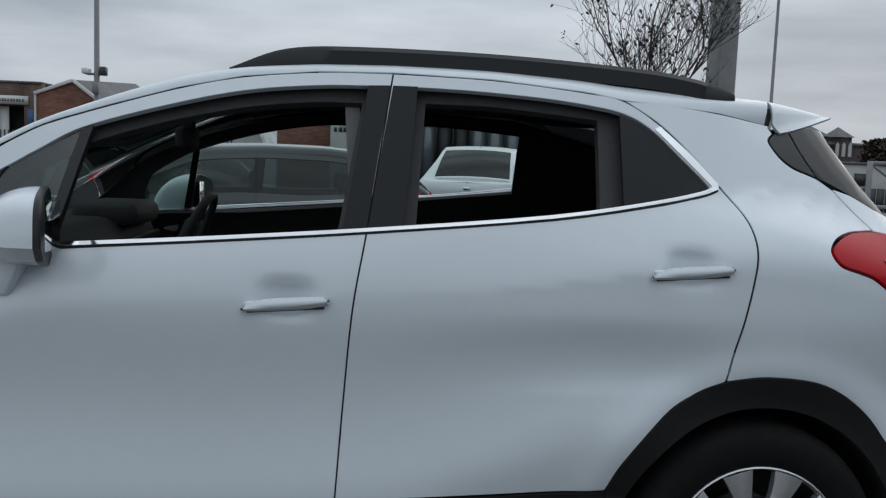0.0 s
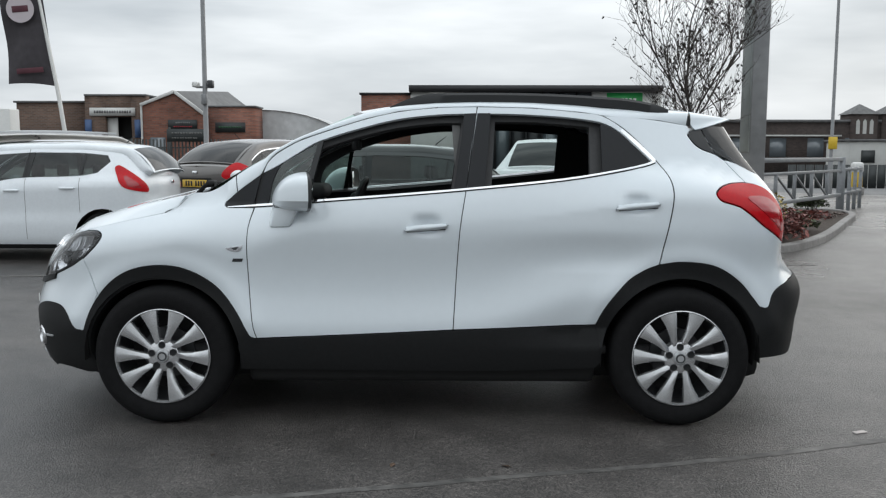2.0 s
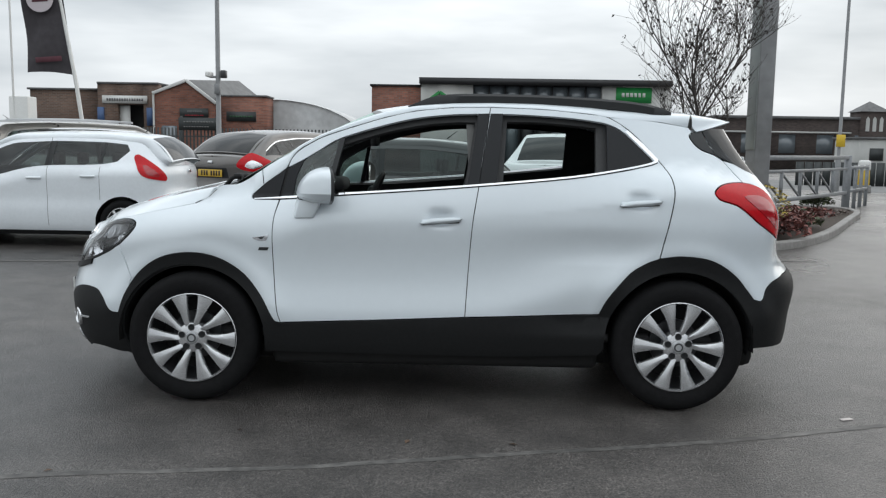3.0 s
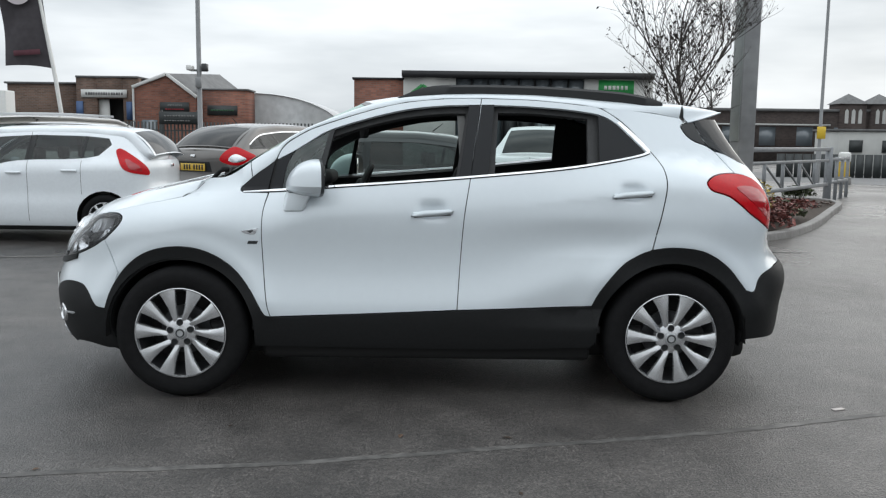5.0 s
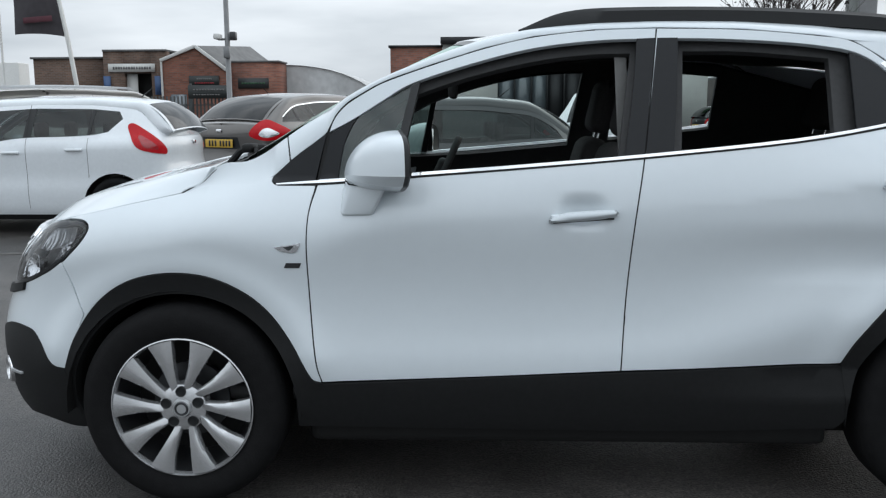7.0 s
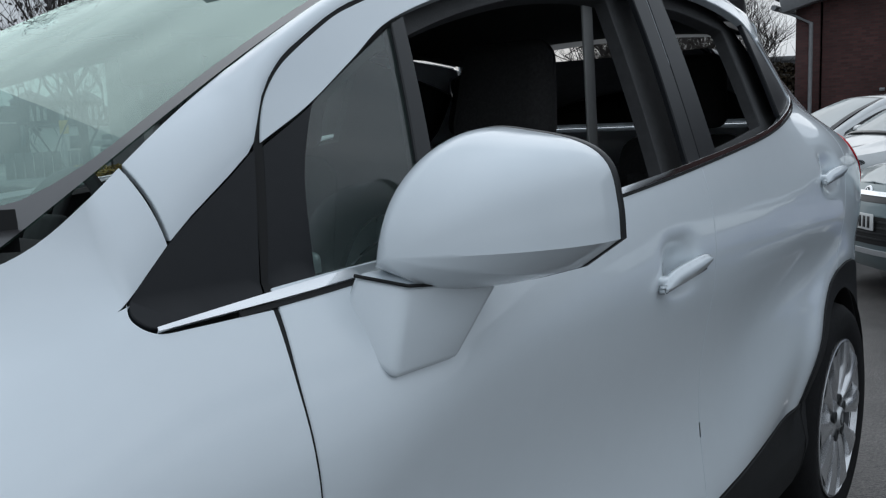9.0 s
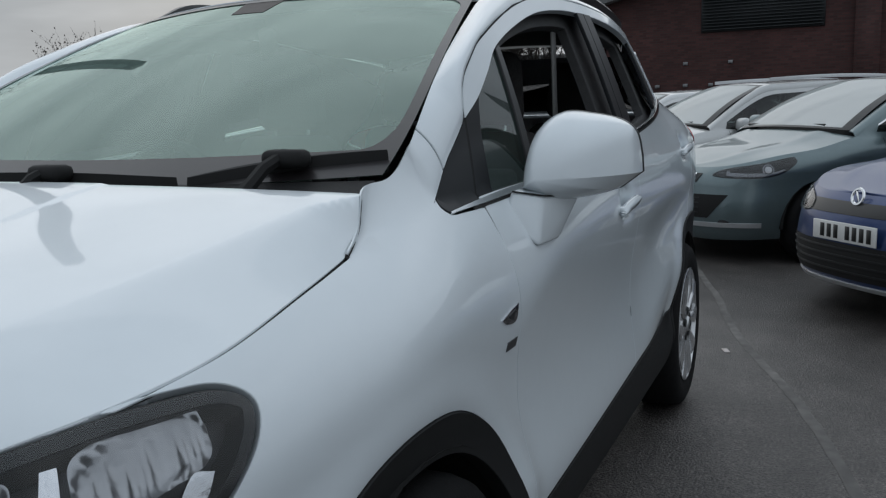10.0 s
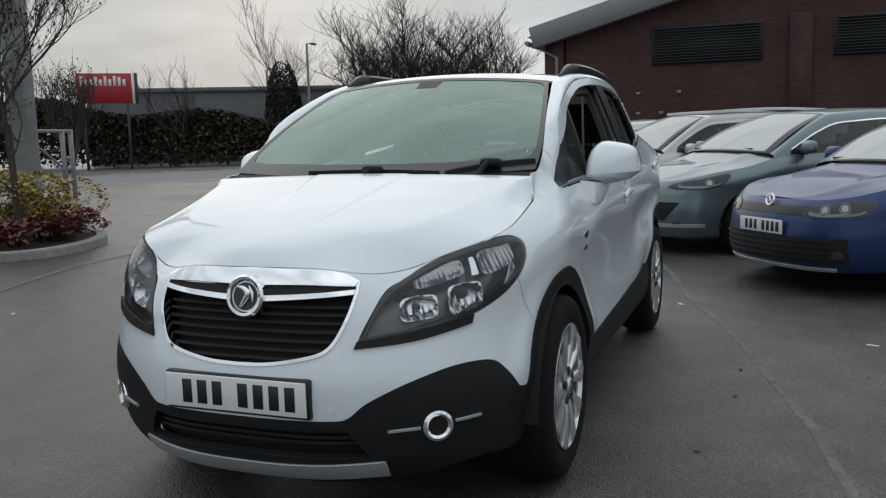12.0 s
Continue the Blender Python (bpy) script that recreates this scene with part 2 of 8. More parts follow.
def curve(points, per=8):
    """A smooth open curve (Catmull-Rom) through points; a third entry of 1 marks a sharp corner."""
    p = [np.array(a[:2], float) for a in points]
    sharp = [len(a) > 2 for a in points]
    out = []
    for i in range(len(p) - 1):
        a, b = p[i], p[i + 1]
        m0 = (b - p[i - 1]) / 2 if i and not sharp[i] else b - a
        m1 = (p[i + 2] - a) / 2 if i + 2 < len(p) and not sharp[i + 1] else b - a
        lim = 1.2 * np.linalg.norm(b - a)
        m0, m1 = (v * min(1, lim / (np.linalg.norm(v) + 1e-9)) for v in (m0, m1))
        for t in np.arange(per) / per:
            out.append((2 * t**3 - 3 * t**2 + 1) * a + (t**3 - 2 * t**2 + t) * m0 + (-2 * t**3 + 3 * t**2) * b + (t**3 - t**2) * m1)
    out.append(p[-1])
    return np.array(out)


def loop(points, per=6):
    """A closed smooth outline; sharp corners as in curve()."""
    return curve([*points, points[0]], per)[:-1] if len(points[0]) > 2 else curve([points[-1], *points, points[0], points[1]], per)[per:-per - 1]


def dense(poly, step):
    """A closed outline with points no further apart than step."""
    poly = np.asarray(poly, float)
    out = []
    for a, b in zip(poly, np.roll(poly, -1, 0)):
        n = max(1, int(np.ceil(np.linalg.norm(b - a) / step)))
        if np.linalg.norm(b - a) > 1e-5:
            out += [a + (b - a) * k / n for k in range(n)]
    return np.array(out)


def inside(pts, poly):
    x, y = pts[:, 0][:, None], pts[:, 1][:, None]
    a, b = poly, np.roll(poly, -1, 0)
    cross = ((a[:, 1] > y) != (b[:, 1] > y)) & (x < (b[:, 0] - a[:, 0]) * (y - a[:, 1]) / (b[:, 1] - a[:, 1] + 1e-12) + a[:, 0])
    return cross.sum(1) % 2 == 1


def inset(poly, g):
    """A closed outline moved inwards by g."""
    area = 0.5 * np.sum(poly[:, 0] * np.roll(poly[:, 1], -1) - np.roll(poly[:, 0], -1) * poly[:, 1])
    d = np.roll(poly, -1, 0) - poly
    d /= np.linalg.norm(d, axis=1)[:, None] + 1e-12
    nrm = np.stack([-d[:, 1], d[:, 0]], 1) * np.sign(area)
    v = nrm + np.roll(nrm, 1, 0)
    v /= np.maximum((v * v).sum(1) / 2, 0.35)[:, None]
    return poly + g * v


def tessellate(outer, holes, step):
    from mathutils.geometry import delaunay_2d_cdt
    rings = [dense(outer, step)] + [dense(h, step) for h in holes]
    lo, hi = rings[0].min(0), rings[0].max(0)
    gx, gy = np.meshgrid(np.arange(lo[0] + step / 2, hi[0], step), np.arange(lo[1] + step / 2, hi[1], step))
    pts = np.stack([gx.ravel(), gy.ravel()], 1)
    edge = np.concatenate(rings)
    if len(pts):
        pts = pts[inside(pts, rings[0])]
    for h in rings[1:]:
        pts = pts[~inside(pts, h)] if len(pts) else pts
    if len(pts):
        near = np.array([((edge - p) ** 2).sum(1).min() for p in pts])
        pts = pts[near > (0.45 * step) ** 2]
    allp = np.concatenate([edge, pts]) if len(pts) else edge
    edges, k = [], 0
    for r in rings:
        edges += [(k + i, k + (i + 1) % len(r)) for i in range(len(r))]
        k += len(r)
    co, _, faces, *_ = delaunay_2d_cdt([Vector(p) for p in allp], edges, [], 0, 1e-6)
    co = np.array([tuple(c) for c in co])
    tri = np.array([tuple(f) for f in faces if len(f) == 3])
    mid = co[tri].mean(1)
    keep = inside(mid, rings[0])
    for h in rings[1:]:
        keep &= ~inside(mid, h)
    return co, tri[keep]


def skin(fn, outer, holes=(), step=0.03, depth=0.0, gap=0.0, off=0.0, centre=(0, 0, 0.6)):
    """A curved panel: a flat outline laid on the surface fn(u, v), with its edges turned in by depth."""
    outer = inset(dense(outer, step), gap) if gap else np.asarray(outer, float)
    holes = [np.asarray(h, float) for h in holes]
    uv, tri = tessellate(outer, holes, step)
    e = 1e-3

    def grid(u, v):
        return fn(u, v)

    p = grid(uv[:, 0], uv[:, 1])
    du = grid(uv[:, 0] + e, uv[:, 1]) - grid(uv[:, 0] - e, uv[:, 1])
    dv = grid(uv[:, 0], uv[:, 1] + e) - grid(uv[:, 0], uv[:, 1] - e)
    n = np.cross(du, dv)
    n /= np.linalg.norm(n, axis=1)[:, None] + 1e-12
    n *= np.where(((p - np.array(centre)) * n).sum(1) < 0, -1, 1)[:, None]
    p = p + off * n
    face = np.cross(p[tri[:, 1]] - p[tri[:, 0]], p[tri[:, 2]] - p[tri[:, 0]])
    flip = (face * n[tri].mean(1)).sum(1) < 0
    tri[flip] = tri[flip][:, ::-1]
    verts, norms, faces = list(p), list(n), [tuple(t) for t in tri]
    if depth:
        seen = set()
        for t in tri:
            seen |= {(t[0], t[1]), (t[1], t[2]), (t[2], t[0])}
        rim = [(a, b) for a, b in seen if (b, a) not in seen]
        outs = {}
        for a, b in rim:
            o = np.cross(p[b] - p[a], n[a])
            o /= np.linalg.norm(o) + 1e-12
            outs[a], outs[b] = outs.get(a, 0) + o, outs.get(b, 0) + o
        r = 0.3 * depth if depth < 0.02 else 0.004
        low = {}
        for a, o in outs.items():
            o = o / (np.linalg.norm(o) + 1e-12)
            low[a] = len(verts)
            # a small turned edge, then the return
            verts += [p[a] - r * n[a] + 0.15 * r * o, p[a] - depth * n[a]]
            norms += [o, o]
        for a, b in sorted(rim):
            faces += [(b, a, low[a], low[b]), (low[b], low[a], low[a] + 1, low[b] + 1)]
    me = bpy.data.meshes.new("skin")
    me.from_pydata([tuple(v) for v in verts], [], faces)
    for q in me.polygons:
        q.use_smooth = True
    me.normals_split_custom_set_from_vertices([tuple(v) for v in norms])
    return me


class Body:
    """A car's outer surface. Rows of stations run round one half of the plan from the nose to the tail:
    x, half width, height of the waistline, how far the surface has drawn in there, lean above it."""

    def __init__(self, stations, side, front, rear, shoulder=0.17, lean=0.15, dimples=(), swoosh=(), flares=(), scuttle=0.0, crease=0.0):
        st = np.array(stations, float)
        flip = np.array([1, -1, 1, 1, 1])
        ext = np.concatenate([st[2:0:-1] * flip, st, st[-2:-4:-1] * flip])
        t = np.r_[0, np.cumsum(np.hypot(*np.diff(ext[:, :2], axis=0).T))]
        q = np.linspace(t[2], t[-3], 1600)
        tab = cubic(t, ext, q)
        self.s = np.r_[0, np.cumsum(np.hypot(*np.diff(tab[:, :2], axis=0).T))]
        self.tab, self.end = tab, self.s[-1]
        d = np.gradient(tab[:, :2], self.s, axis=0)
        d /= np.linalg.norm(d, axis=1)[:, None]
        self.nrm = np.stack([-d[:, 1], d[:, 0]], 1)
        self.side, self.front, self.rear = (np.array(a, float) for a in (side, front, rear))
        self.shoulder, self.lean, self.dimples, self.swoosh, self.flares = shoulder, lean, dimples, swoosh, flares
        self.scuttle, self.crease = scuttle, crease
        self.x0, self.x1 = tab[:, 0].min(), tab[:, 0].max()

    def sx(self, x):
        return np.interp(x, np.maximum.accumulate(self.tab[:, 0]), self.s)

    def sy(self, y):
        half = len(self.s) // 3
        return np.interp(y, np.maximum.accumulate(self.tab[:half, 1]), self.s[:half])

    def waist(self, s):
        return np.interp(np.abs(s), self.s, self.tab[:, 2])

    def at(self, s, z):
        s, z = np.broadcast_arrays(np.asarray(s, float), np.asarray(z, float))
        a = np.abs(s)
        a = np.where(a > self.end, 2 * self.end - a, a)
        x, y, zb, d, sl = (np.interp(a, self.s, self.tab[:, k]) for k in range(5))
        nx, ny = (np.interp(a, self.s, self.nrm[:, k]) for k in range(2))
        zc = np.minimum(z, zb)
        if self.swoosh:
            zc = zc - np.interp(x, *self.swoosh_f) * np.clip((0.99 - zc) / 0.22, 0, 1) * np.clip((zc - 0.40) / 0.1, 0, 1)
        low = sum(w * np.interp(zc, t[:, 0], t[:, 1]) for w, t in ((ny**2, self.side_f), (np.maximum(-nx, 0) ** 2, self.front_f), (np.maximum(nx, 0) ** 2, self.rear_f)))
        sh = self.shoulder + self.scuttle * np.exp(-(((x + 0.92) / 0.20) ** 2))
        k = self.crease * np.clip((x - 0.05) / 0.5, 0, 1) * np.clip((1.40 - x) / 0.45, 0, 1)
        ease = 0.045 * np.clip((x - 0.95) / 0.35, 0, 1)
        off = low
        for tap, share in ((-1, 0.12), (-0.5, 0.23), (0, 0.30), (0.5, 0.23), (1, 0.12)):
            u = np.clip((z + tap * ease - zb + sh) / sh, 0, 1)
            over = np.maximum(z + tap * ease - zb, 0)
            off = off - share * (d * u ** (2 - 1.15 * k) + sl * over + self.lean * over**2)
        for xc, zc2, rx, rz, deep in self.dimples:
            off = off - deep * np.exp(-(((x - xc) / rx) ** 2) ** 1.5 - (((z - zc2) / rz) ** 2) ** 1.5)
        for xw, zw, rw, wide, amp in self.flares:
            off = off + amp * np.exp(-(((np.hypot(x - xw, z - zw) - rw) / wide) ** 2)) * np.clip((z - 0.42) / 0.1, 0, 1)
        sg = np.where((s < 0) != (np.abs(s) > self.end), -1.0, 1.0)
        return np.stack([x + nx * off, -sg * (y + ny * off), z], -1)

    def ready(self):
        def fine(t):
            z = np.linspace(t[0, 0], t[-1, 0], 200)
            return np.concatenate([z[:, None], cubic(t[:, 0], t[:, 1:], z)], 1)
        self.side_f, self.front_f, self.rear_f = fine(self.side), fine(self.front), fine(self.rear)
        if self.swoosh:
            gx, ker = np.linspace(-2.4, 2.4, 481), np.hanning(31)
            self.swoosh_f = (gx, np.convolve(np.interp(gx, *self.swoosh), ker / ker.sum(), "same"))
        return self

    def X(self, pts):
        """Outline given as x, z on the flank."""
        return [(self.sx(p[0]), *p[1:]) for p in pts]

    def Y(self, pts):
        """Outline given as half width, z on the nose."""
        return [(self.sy(p[0]), *p[1:]) for p in pts]


# ---- vehicles ----
def wheel(parent, x, y, z, r_tyre, r_rim, width, out, style, mat_rim=None):
    """A wheel whose face looks along out (-1: towards -y). Parts: tyre, rim, hub cap, bolts, brake disc."""
    mat_rim = mat_rim or M_ALLOY
    hub = new("wheel")
    hub.parent = parent
    hub.matrix_local = pose(x, y, z, 0, 0, 180 if out > 0 else 0)
    w = width / 2
    sh = r_rim + 0.012
    part("tyre", lathe([(sh - 0.02, -w + 0.02), (sh, -w + 0.008), (sh + 0.02, -w), (r_tyre - 0.045, -w - 0.004), (r_tyre - 0.022, -w + 0.006), (r_tyre - 0.006, -w + 0.025), (r_tyre, -w + 0.05), (r_tyre, w - 0.05), (r_tyre - 0.01, w - 0.02), (sh + 0.02, w), (sh - 0.02, w - 0.02)], 64), M_TYRE, hub)
    rim = part("rim", lathe([(r_rim + 0.004, -w + 0.012), (r_rim + 0.006, -w + 0.003), (r_rim + 0.002, -w + 0.001), (r_rim - 0.003, -w + 0.010), (r_rim - 0.006, -w + 0.022)], 64), mat_rim, hub)
    part("rim_barrel", lathe([(r_rim - 0.006, -w + 0.022), (r_rim - 0.03, 0.02), (r_rim - 0.04, w - 0.02)], 48), M_BEZEL, hub)
    part("brake_disc", lathe([(0.05, 0.0), (r_rim * 0.56, 0.0), (r_rim * 0.56, 0.02), (0.05, 0.02)], 40), M_BEZEL, hub)
    part("wheel_back", lathe([(0.0, 0.045), (r_rim - 0.034, 0.045), (r_rim - 0.034, 0.05)], 40), M_DARK, hub)
    n = {"twist": 10, "five": 5, "multi": 10}[style]
    verts, faces = [], []
    rows = 7
    for k in range(rows):
        t = k / (rows - 1)
        rr = 0.048 + (r_rim - 0.001 - 0.048) * t
        if style == "twist":
            half, bend = 0.0135 + 0.029 * t**1.9, 0.030 * math.sin(1.7 * t) + 0.018 * t * t
        elif style == "five":
            half, bend = 0.030 + 0.016 * t, 0.0
        else:
            half, bend = 0.012 + 0.008 * t, 0.0
        dish = -w + 0.014 - 0.022 * math.sin(math.pi * min(1, 0.25 + 0.48 * t)) + 0.012 * (1 - t)
        lip = 0.010 * (1 - 0.4 * t)
        for a, h in ((-half, 0.030), (-half, lip), (-half * 0.55, 0.0), (half * 0.2, 0.001), (half * 0.95, 0.006), (half, lip + 0.012), (half, 0.03)):
            turn = (bend + a) / max(rr, 0.06)
            verts.append((rr * math.sin(turn), dish + h, rr * math.cos(turn)))
    c = 7
    for k in range(rows - 1):
        for j in range(c - 1):
            i = k * c + j
            faces.append((i, i + c, i + c + 1, i + 1))
    spoke = mesh(verts, faces, 50)
    spoke.materials.append(mat_rim)
    for k in range(n):
        s = part("spoke", spoke, None, rim)
        s.matrix_local = pose(0, 0, 0, 0, 360 * k / n + (8 if style == "twist" else 0), 0)
    part("hub_boss", lathe([(0.0, -w + 0.006), (0.062, -w + 0.006), (0.078, -w + 0.014), (0.084, -w + 0.05)], 32), mat_rim, rim)
    cap = part("hub_cap", lathe([(0.0, -w - 0.004), (0.027, -w - 0.004), (0.032, -w + 0.002), (0.034, -w + 0.012)], 24), M_SATIN, hub)
    part("cap_badge", lathe([(0.016, -w - 0.006), (0.021, -w - 0.007), (0.024, -w - 0.004)], 20), M_BEZEL, cap)
    bolt = lathe([(0.0, -w + 0.0045), (0.014, -w + 0.0035), (0.0155, -w + 0.0015), (0.0175, -w + 0.0015), (0.0185, -w + 0.012)], 14)
    bolt.materials.append(M_BLACK)
    for k in range(5):
        b = part("wheel_bolt", bolt, None, hub)
        w2 = math.radians(72 * k + 20)
        b.matrix_local = pose(0.056 * math.cos(w2), 0.0, 0.056 * math.sin(w2))
    return hub


def plate(parent, m, mat, length=0.52):
    """A number plate with its characters as plain bars; it faces along -x of the pose m."""
    base = part("number_plate", rbox((0.008, length, 0.111), bevel=0.003), mat, parent)
    base.matrix_local = m
    bar = fixed(rbox((0.002, 0.036, 0.078), bevel=0.0008, segs=1))
    bar.materials.append(M_INK)
    for k, y in enumerate((-0.205, -0.148, -0.091, -0.034, 0.062, 0.119, 0.176)):
        b = part("bar", bar, None, base)
        b.matrix_local = pose(-0.0048, y * length / 0.52, 0.0)
    return base


def seat(car, x, y, z):
    """A car seat, facing -x."""
    at = Matrix.Translation((x, y, z))
    ob = part("seat", rbox((0.52, 0.50, 0.16), (0.02, 0, 0.28), 0.06, 4), M_CLOTH, car, "black cloth seat")
    ob.matrix_local = at
    part("backrest", rbox((0.15, 0.50, 0.60), (0.295, 0, 0.595), 0.06, 4, Matrix.Rotation(radians(14), 4, "Y"), taper=(0.8, 0.8)), M_CLOTH, ob)
    part("backrest_bolster", rbox((0.06, 0.30, 0.40), (0.215, 0, 0.58), 0.028, 3, Matrix.Rotation(radians(14), 4, "Y")), M_CLOTH, ob)
    part("headrest", rbox((0.10, 0.27, 0.235), (0.395, 0, 1.022), 0.045, 4, Matrix.Rotation(radians(10), 4, "Y"), taper=(0.85, 0.85)), M_CLOTH, ob)
    for dy in (-0.07, 0.07):
        part("headrest_post", tube([(0.365, dy, 0.84), (0.385, dy, 0.94)], 0.007), M_CHROME, ob, "chrome post")
    return ob


def hexa(low, high, bevel, segs=3):
    """A six-sided solid between two four-cornered rings, with rounded edges."""
    bm = bmesh.new()
    a = [bm.verts.new(p) for p in low]
    b = [bm.verts.new(p) for p in high]
    bm.faces.new(a)
    bm.faces.new(b)
    for k in range(4):
        bm.faces.new((a[k], a[(k + 1) % 4], b[(k + 1) % 4], b[k]))
    bmesh.ops.recalc_face_normals(bm, faces=bm.faces)
    bmesh.ops.bevel(bm, geom=bm.edges[:] + bm.verts[:], offset=bevel, segments=segs, profile=0.5, affect="EDGES")
    for f in bm.faces:
        f.smooth = True
    return bm


def suv():
    """The white crossover that the camera circles. Nose towards -x."""
    car = thing("car", "white crossover with black cladding, roof rails and silver alloy wheels", "car")
    B = Body(
        [(-2.165, 0.00, 0.888, 0.075, 1.0), (-2.142, 0.30, 0.886, 0.078, 1.0), (-2.060, 0.50, 0.870, 0.090, 1.0), (-1.960, 0.655, 0.904, 0.105, 1.0),
         (-1.830, 0.760, 0.942, 0.100, 1.0), (-1.600, 0.838, 0.986, 0.098, 0.8), (-1.440, 0.856, 1.020, 0.112, 0.7), (-1.280, 0.868, 1.053, 0.128, 0.6), (-1.150, 0.871, 1.083, 0.135, 0.5), (-1.000, 0.874, 1.106, 0.128, 0.32), (-0.820, 0.876, 1.100, 0.106, 0.24),
         (-0.500, 0.878, 1.120, 0.060, 0.36), (0.230, 0.882, 1.178, 0.040, 0.36), (0.800, 0.886, 1.240, 0.070, 0.38), (1.140, 0.888, 1.285, 0.130, 0.45),
         (1.450, 0.870, 1.265, 0.160, 0.62), (1.650, 0.835, 1.220, 0.120, 0.80), (1.820, 0.755, 1.185, 0.070, 1.12), (1.940, 0.580, 1.165, 0.050, 1.25),
         (2.020, 0.350, 1.160, 0.040, 1.3), (2.060, 0.00, 1.160, 0.040, 1.3)],
        side=[(0.15, -0.13), (0.26, -0.055), (0.36, -0.022), (0.47, -0.004), (0.57, -0.014), (0.70, -0.026), (0.84, -0.016), (0.96, -0.001), (1.05, -0.003), (1.40, -0.003)],
        front=[(0.15, -0.16), (0.24, -0.06), (0.34, -0.015), (0.46, 0.0), (0.56, -0.004), (0.70, -0.050), (0.84, -0.074), (0.94, -0.084), (1.40, -0.084)],
        rear=[(0.15, -0.12), (0.30, -0.03), (0.50, 0.0), (0.70, -0.005), (0.76, -0.06), (0.95, -0.085), (1.15, -0.098), (1.40, -0.10)],
        dimples=((0.03, 1.000, 0.062, 0.042, 0.026), (1.05, 1.106, 0.062, 0.042, 0.026)),
        swoosh=([-0.2, 0.3, 0.85, 1.05, 1.3], [0.0, 0.02, 0.20, 0.14, 0.0]), flares=((-1.2775, 0.345, 0.47, 0.055, 0.012), (1.2775, 0.352, 0.485, 0.055, 0.012)), scuttle=0.11, crease=0.5).ready()
    at = B.at

    X, Y = B.X, B.Y

    def reg(pts, sg, per=6):
        o = loop(pts, per)
        o[:, 0] *= sg
        return o

    def chart_part(name, pts, mat, sg, parent=car, holes=(), step=0.03, depth=0.02, gap=0.0026, off=0.0, label="", per=6):
        return part(name, skin(at, reg(pts, sg, per), [reg(h, sg, per) for h in holes], step, depth, gap, off), mat, parent, label)

    # key lines of the flank: x, z
    door_front = [(-0.808, 0.440, 1), (-0.824, 0.500), (-0.843, 0.675), (-0.850, 0.850), (-0.846, 0.984), (-0.826, 1.072, 1), (-0.811, 1.150), (-0.791, 1.245), (-0.777, 1.286), (-0.757, 1.316), (-0.724, 1.346), (-0.650, 1.391)]
    door_top = [(-0.600, 1.415), (-0.454, 1.466), (-0.280, 1.520), (-0.118, 1.556), (0.080, 1.576), (0.277, 1.580, 1)]
    b_gap = [(0.277, 1.580, 1), (0.250, 1.380), (0.222, 1.175), (0.193, 0.984), (0.175, 0.750), (0.160, 0.487, 1)]
    rear_top = [(0.277, 1.580, 1), (0.550, 1.573), (0.803, 1.551), (0.904, 1.533), (1.013, 1.464), (1.124, 1.358), (1.200, 1.266), (1.223, 1.190), (1.214, 1.078), (1.176, 0.890), (1.160, 0.812, 1)]
    arch_f = [(-1.685, 0.467, 1), (-1.640, 0.584), (-1.563, 0.690), (-1.456, 0.764), (-1.324, 0.797), (-1.190, 0.790), (-1.076, 0.745), (-0.985, 0.675), (-0.907, 0.570), (-0.843, 0.452), (-0.808, 0.438, 1)]
    arch_r = [(0.859, 0.514, 1), (0.897, 0.594), (0.961, 0.680), (1.039, 0.755), (1.140, 0.806), (1.270, 0.825), (1.402, 0.812), (1.492, 0.776), (1.574, 0.717), (1.629, 0.653), (1.672, 0.598, 1)]
    head_lamp = [*Y([(0.398, 0.668, 1), (0.430, 0.725), (0.490, 0.815), (0.600, 0.878)]), *X([(-1.915, 0.918), (-1.790, 0.948), (-1.700, 0.957), (-1.635, 0.955), (-1.603, 0.934), (-1.622, 0.893), (-1.675, 0.840), (-1.755, 0.788), (-1.860, 0.744), (-1.960, 0.714)]), *Y([(0.560, 0.692)])]
    tail_lamp = X([(1.440, 1.156), (1.474, 1.184), (1.533, 1.200), (1.606, 1.204), (1.690, 1.196), (1.760, 1.165), (1.820, 1.090), (1.850, 1.000), (1.862, 0.905, 1), (1.785, 0.938), (1.686, 0.995), (1.620, 1.046), (1.561, 1.088), (1.518, 1.104), (1.461, 1.122)])

    win_front = [(-0.838, 1.095, 1), (-0.818, 1.228), (-0.788, 1.250), (-0.712, 1.290), (-0.620, 1.347), (-0.519, 1.406), (-0.318, 1.471), (-0.118, 1.519), (0.079, 1.541), (0.252, 1.546, 1), (0.224, 1.176, 1), (-0.130, 1.146), (-0.485, 1.119)]
    win_rear = [(0.284, 1.547, 1), (0.476, 1.543), (0.673, 1.532), (0.804, 1.518), (0.900, 1.500), (0.975, 1.462), (1.060, 1.385), (1.138, 1.310), (1.120, 1.297, 1), (0.986, 1.271), (0.696, 1.224), (0.255, 1.180, 1)]

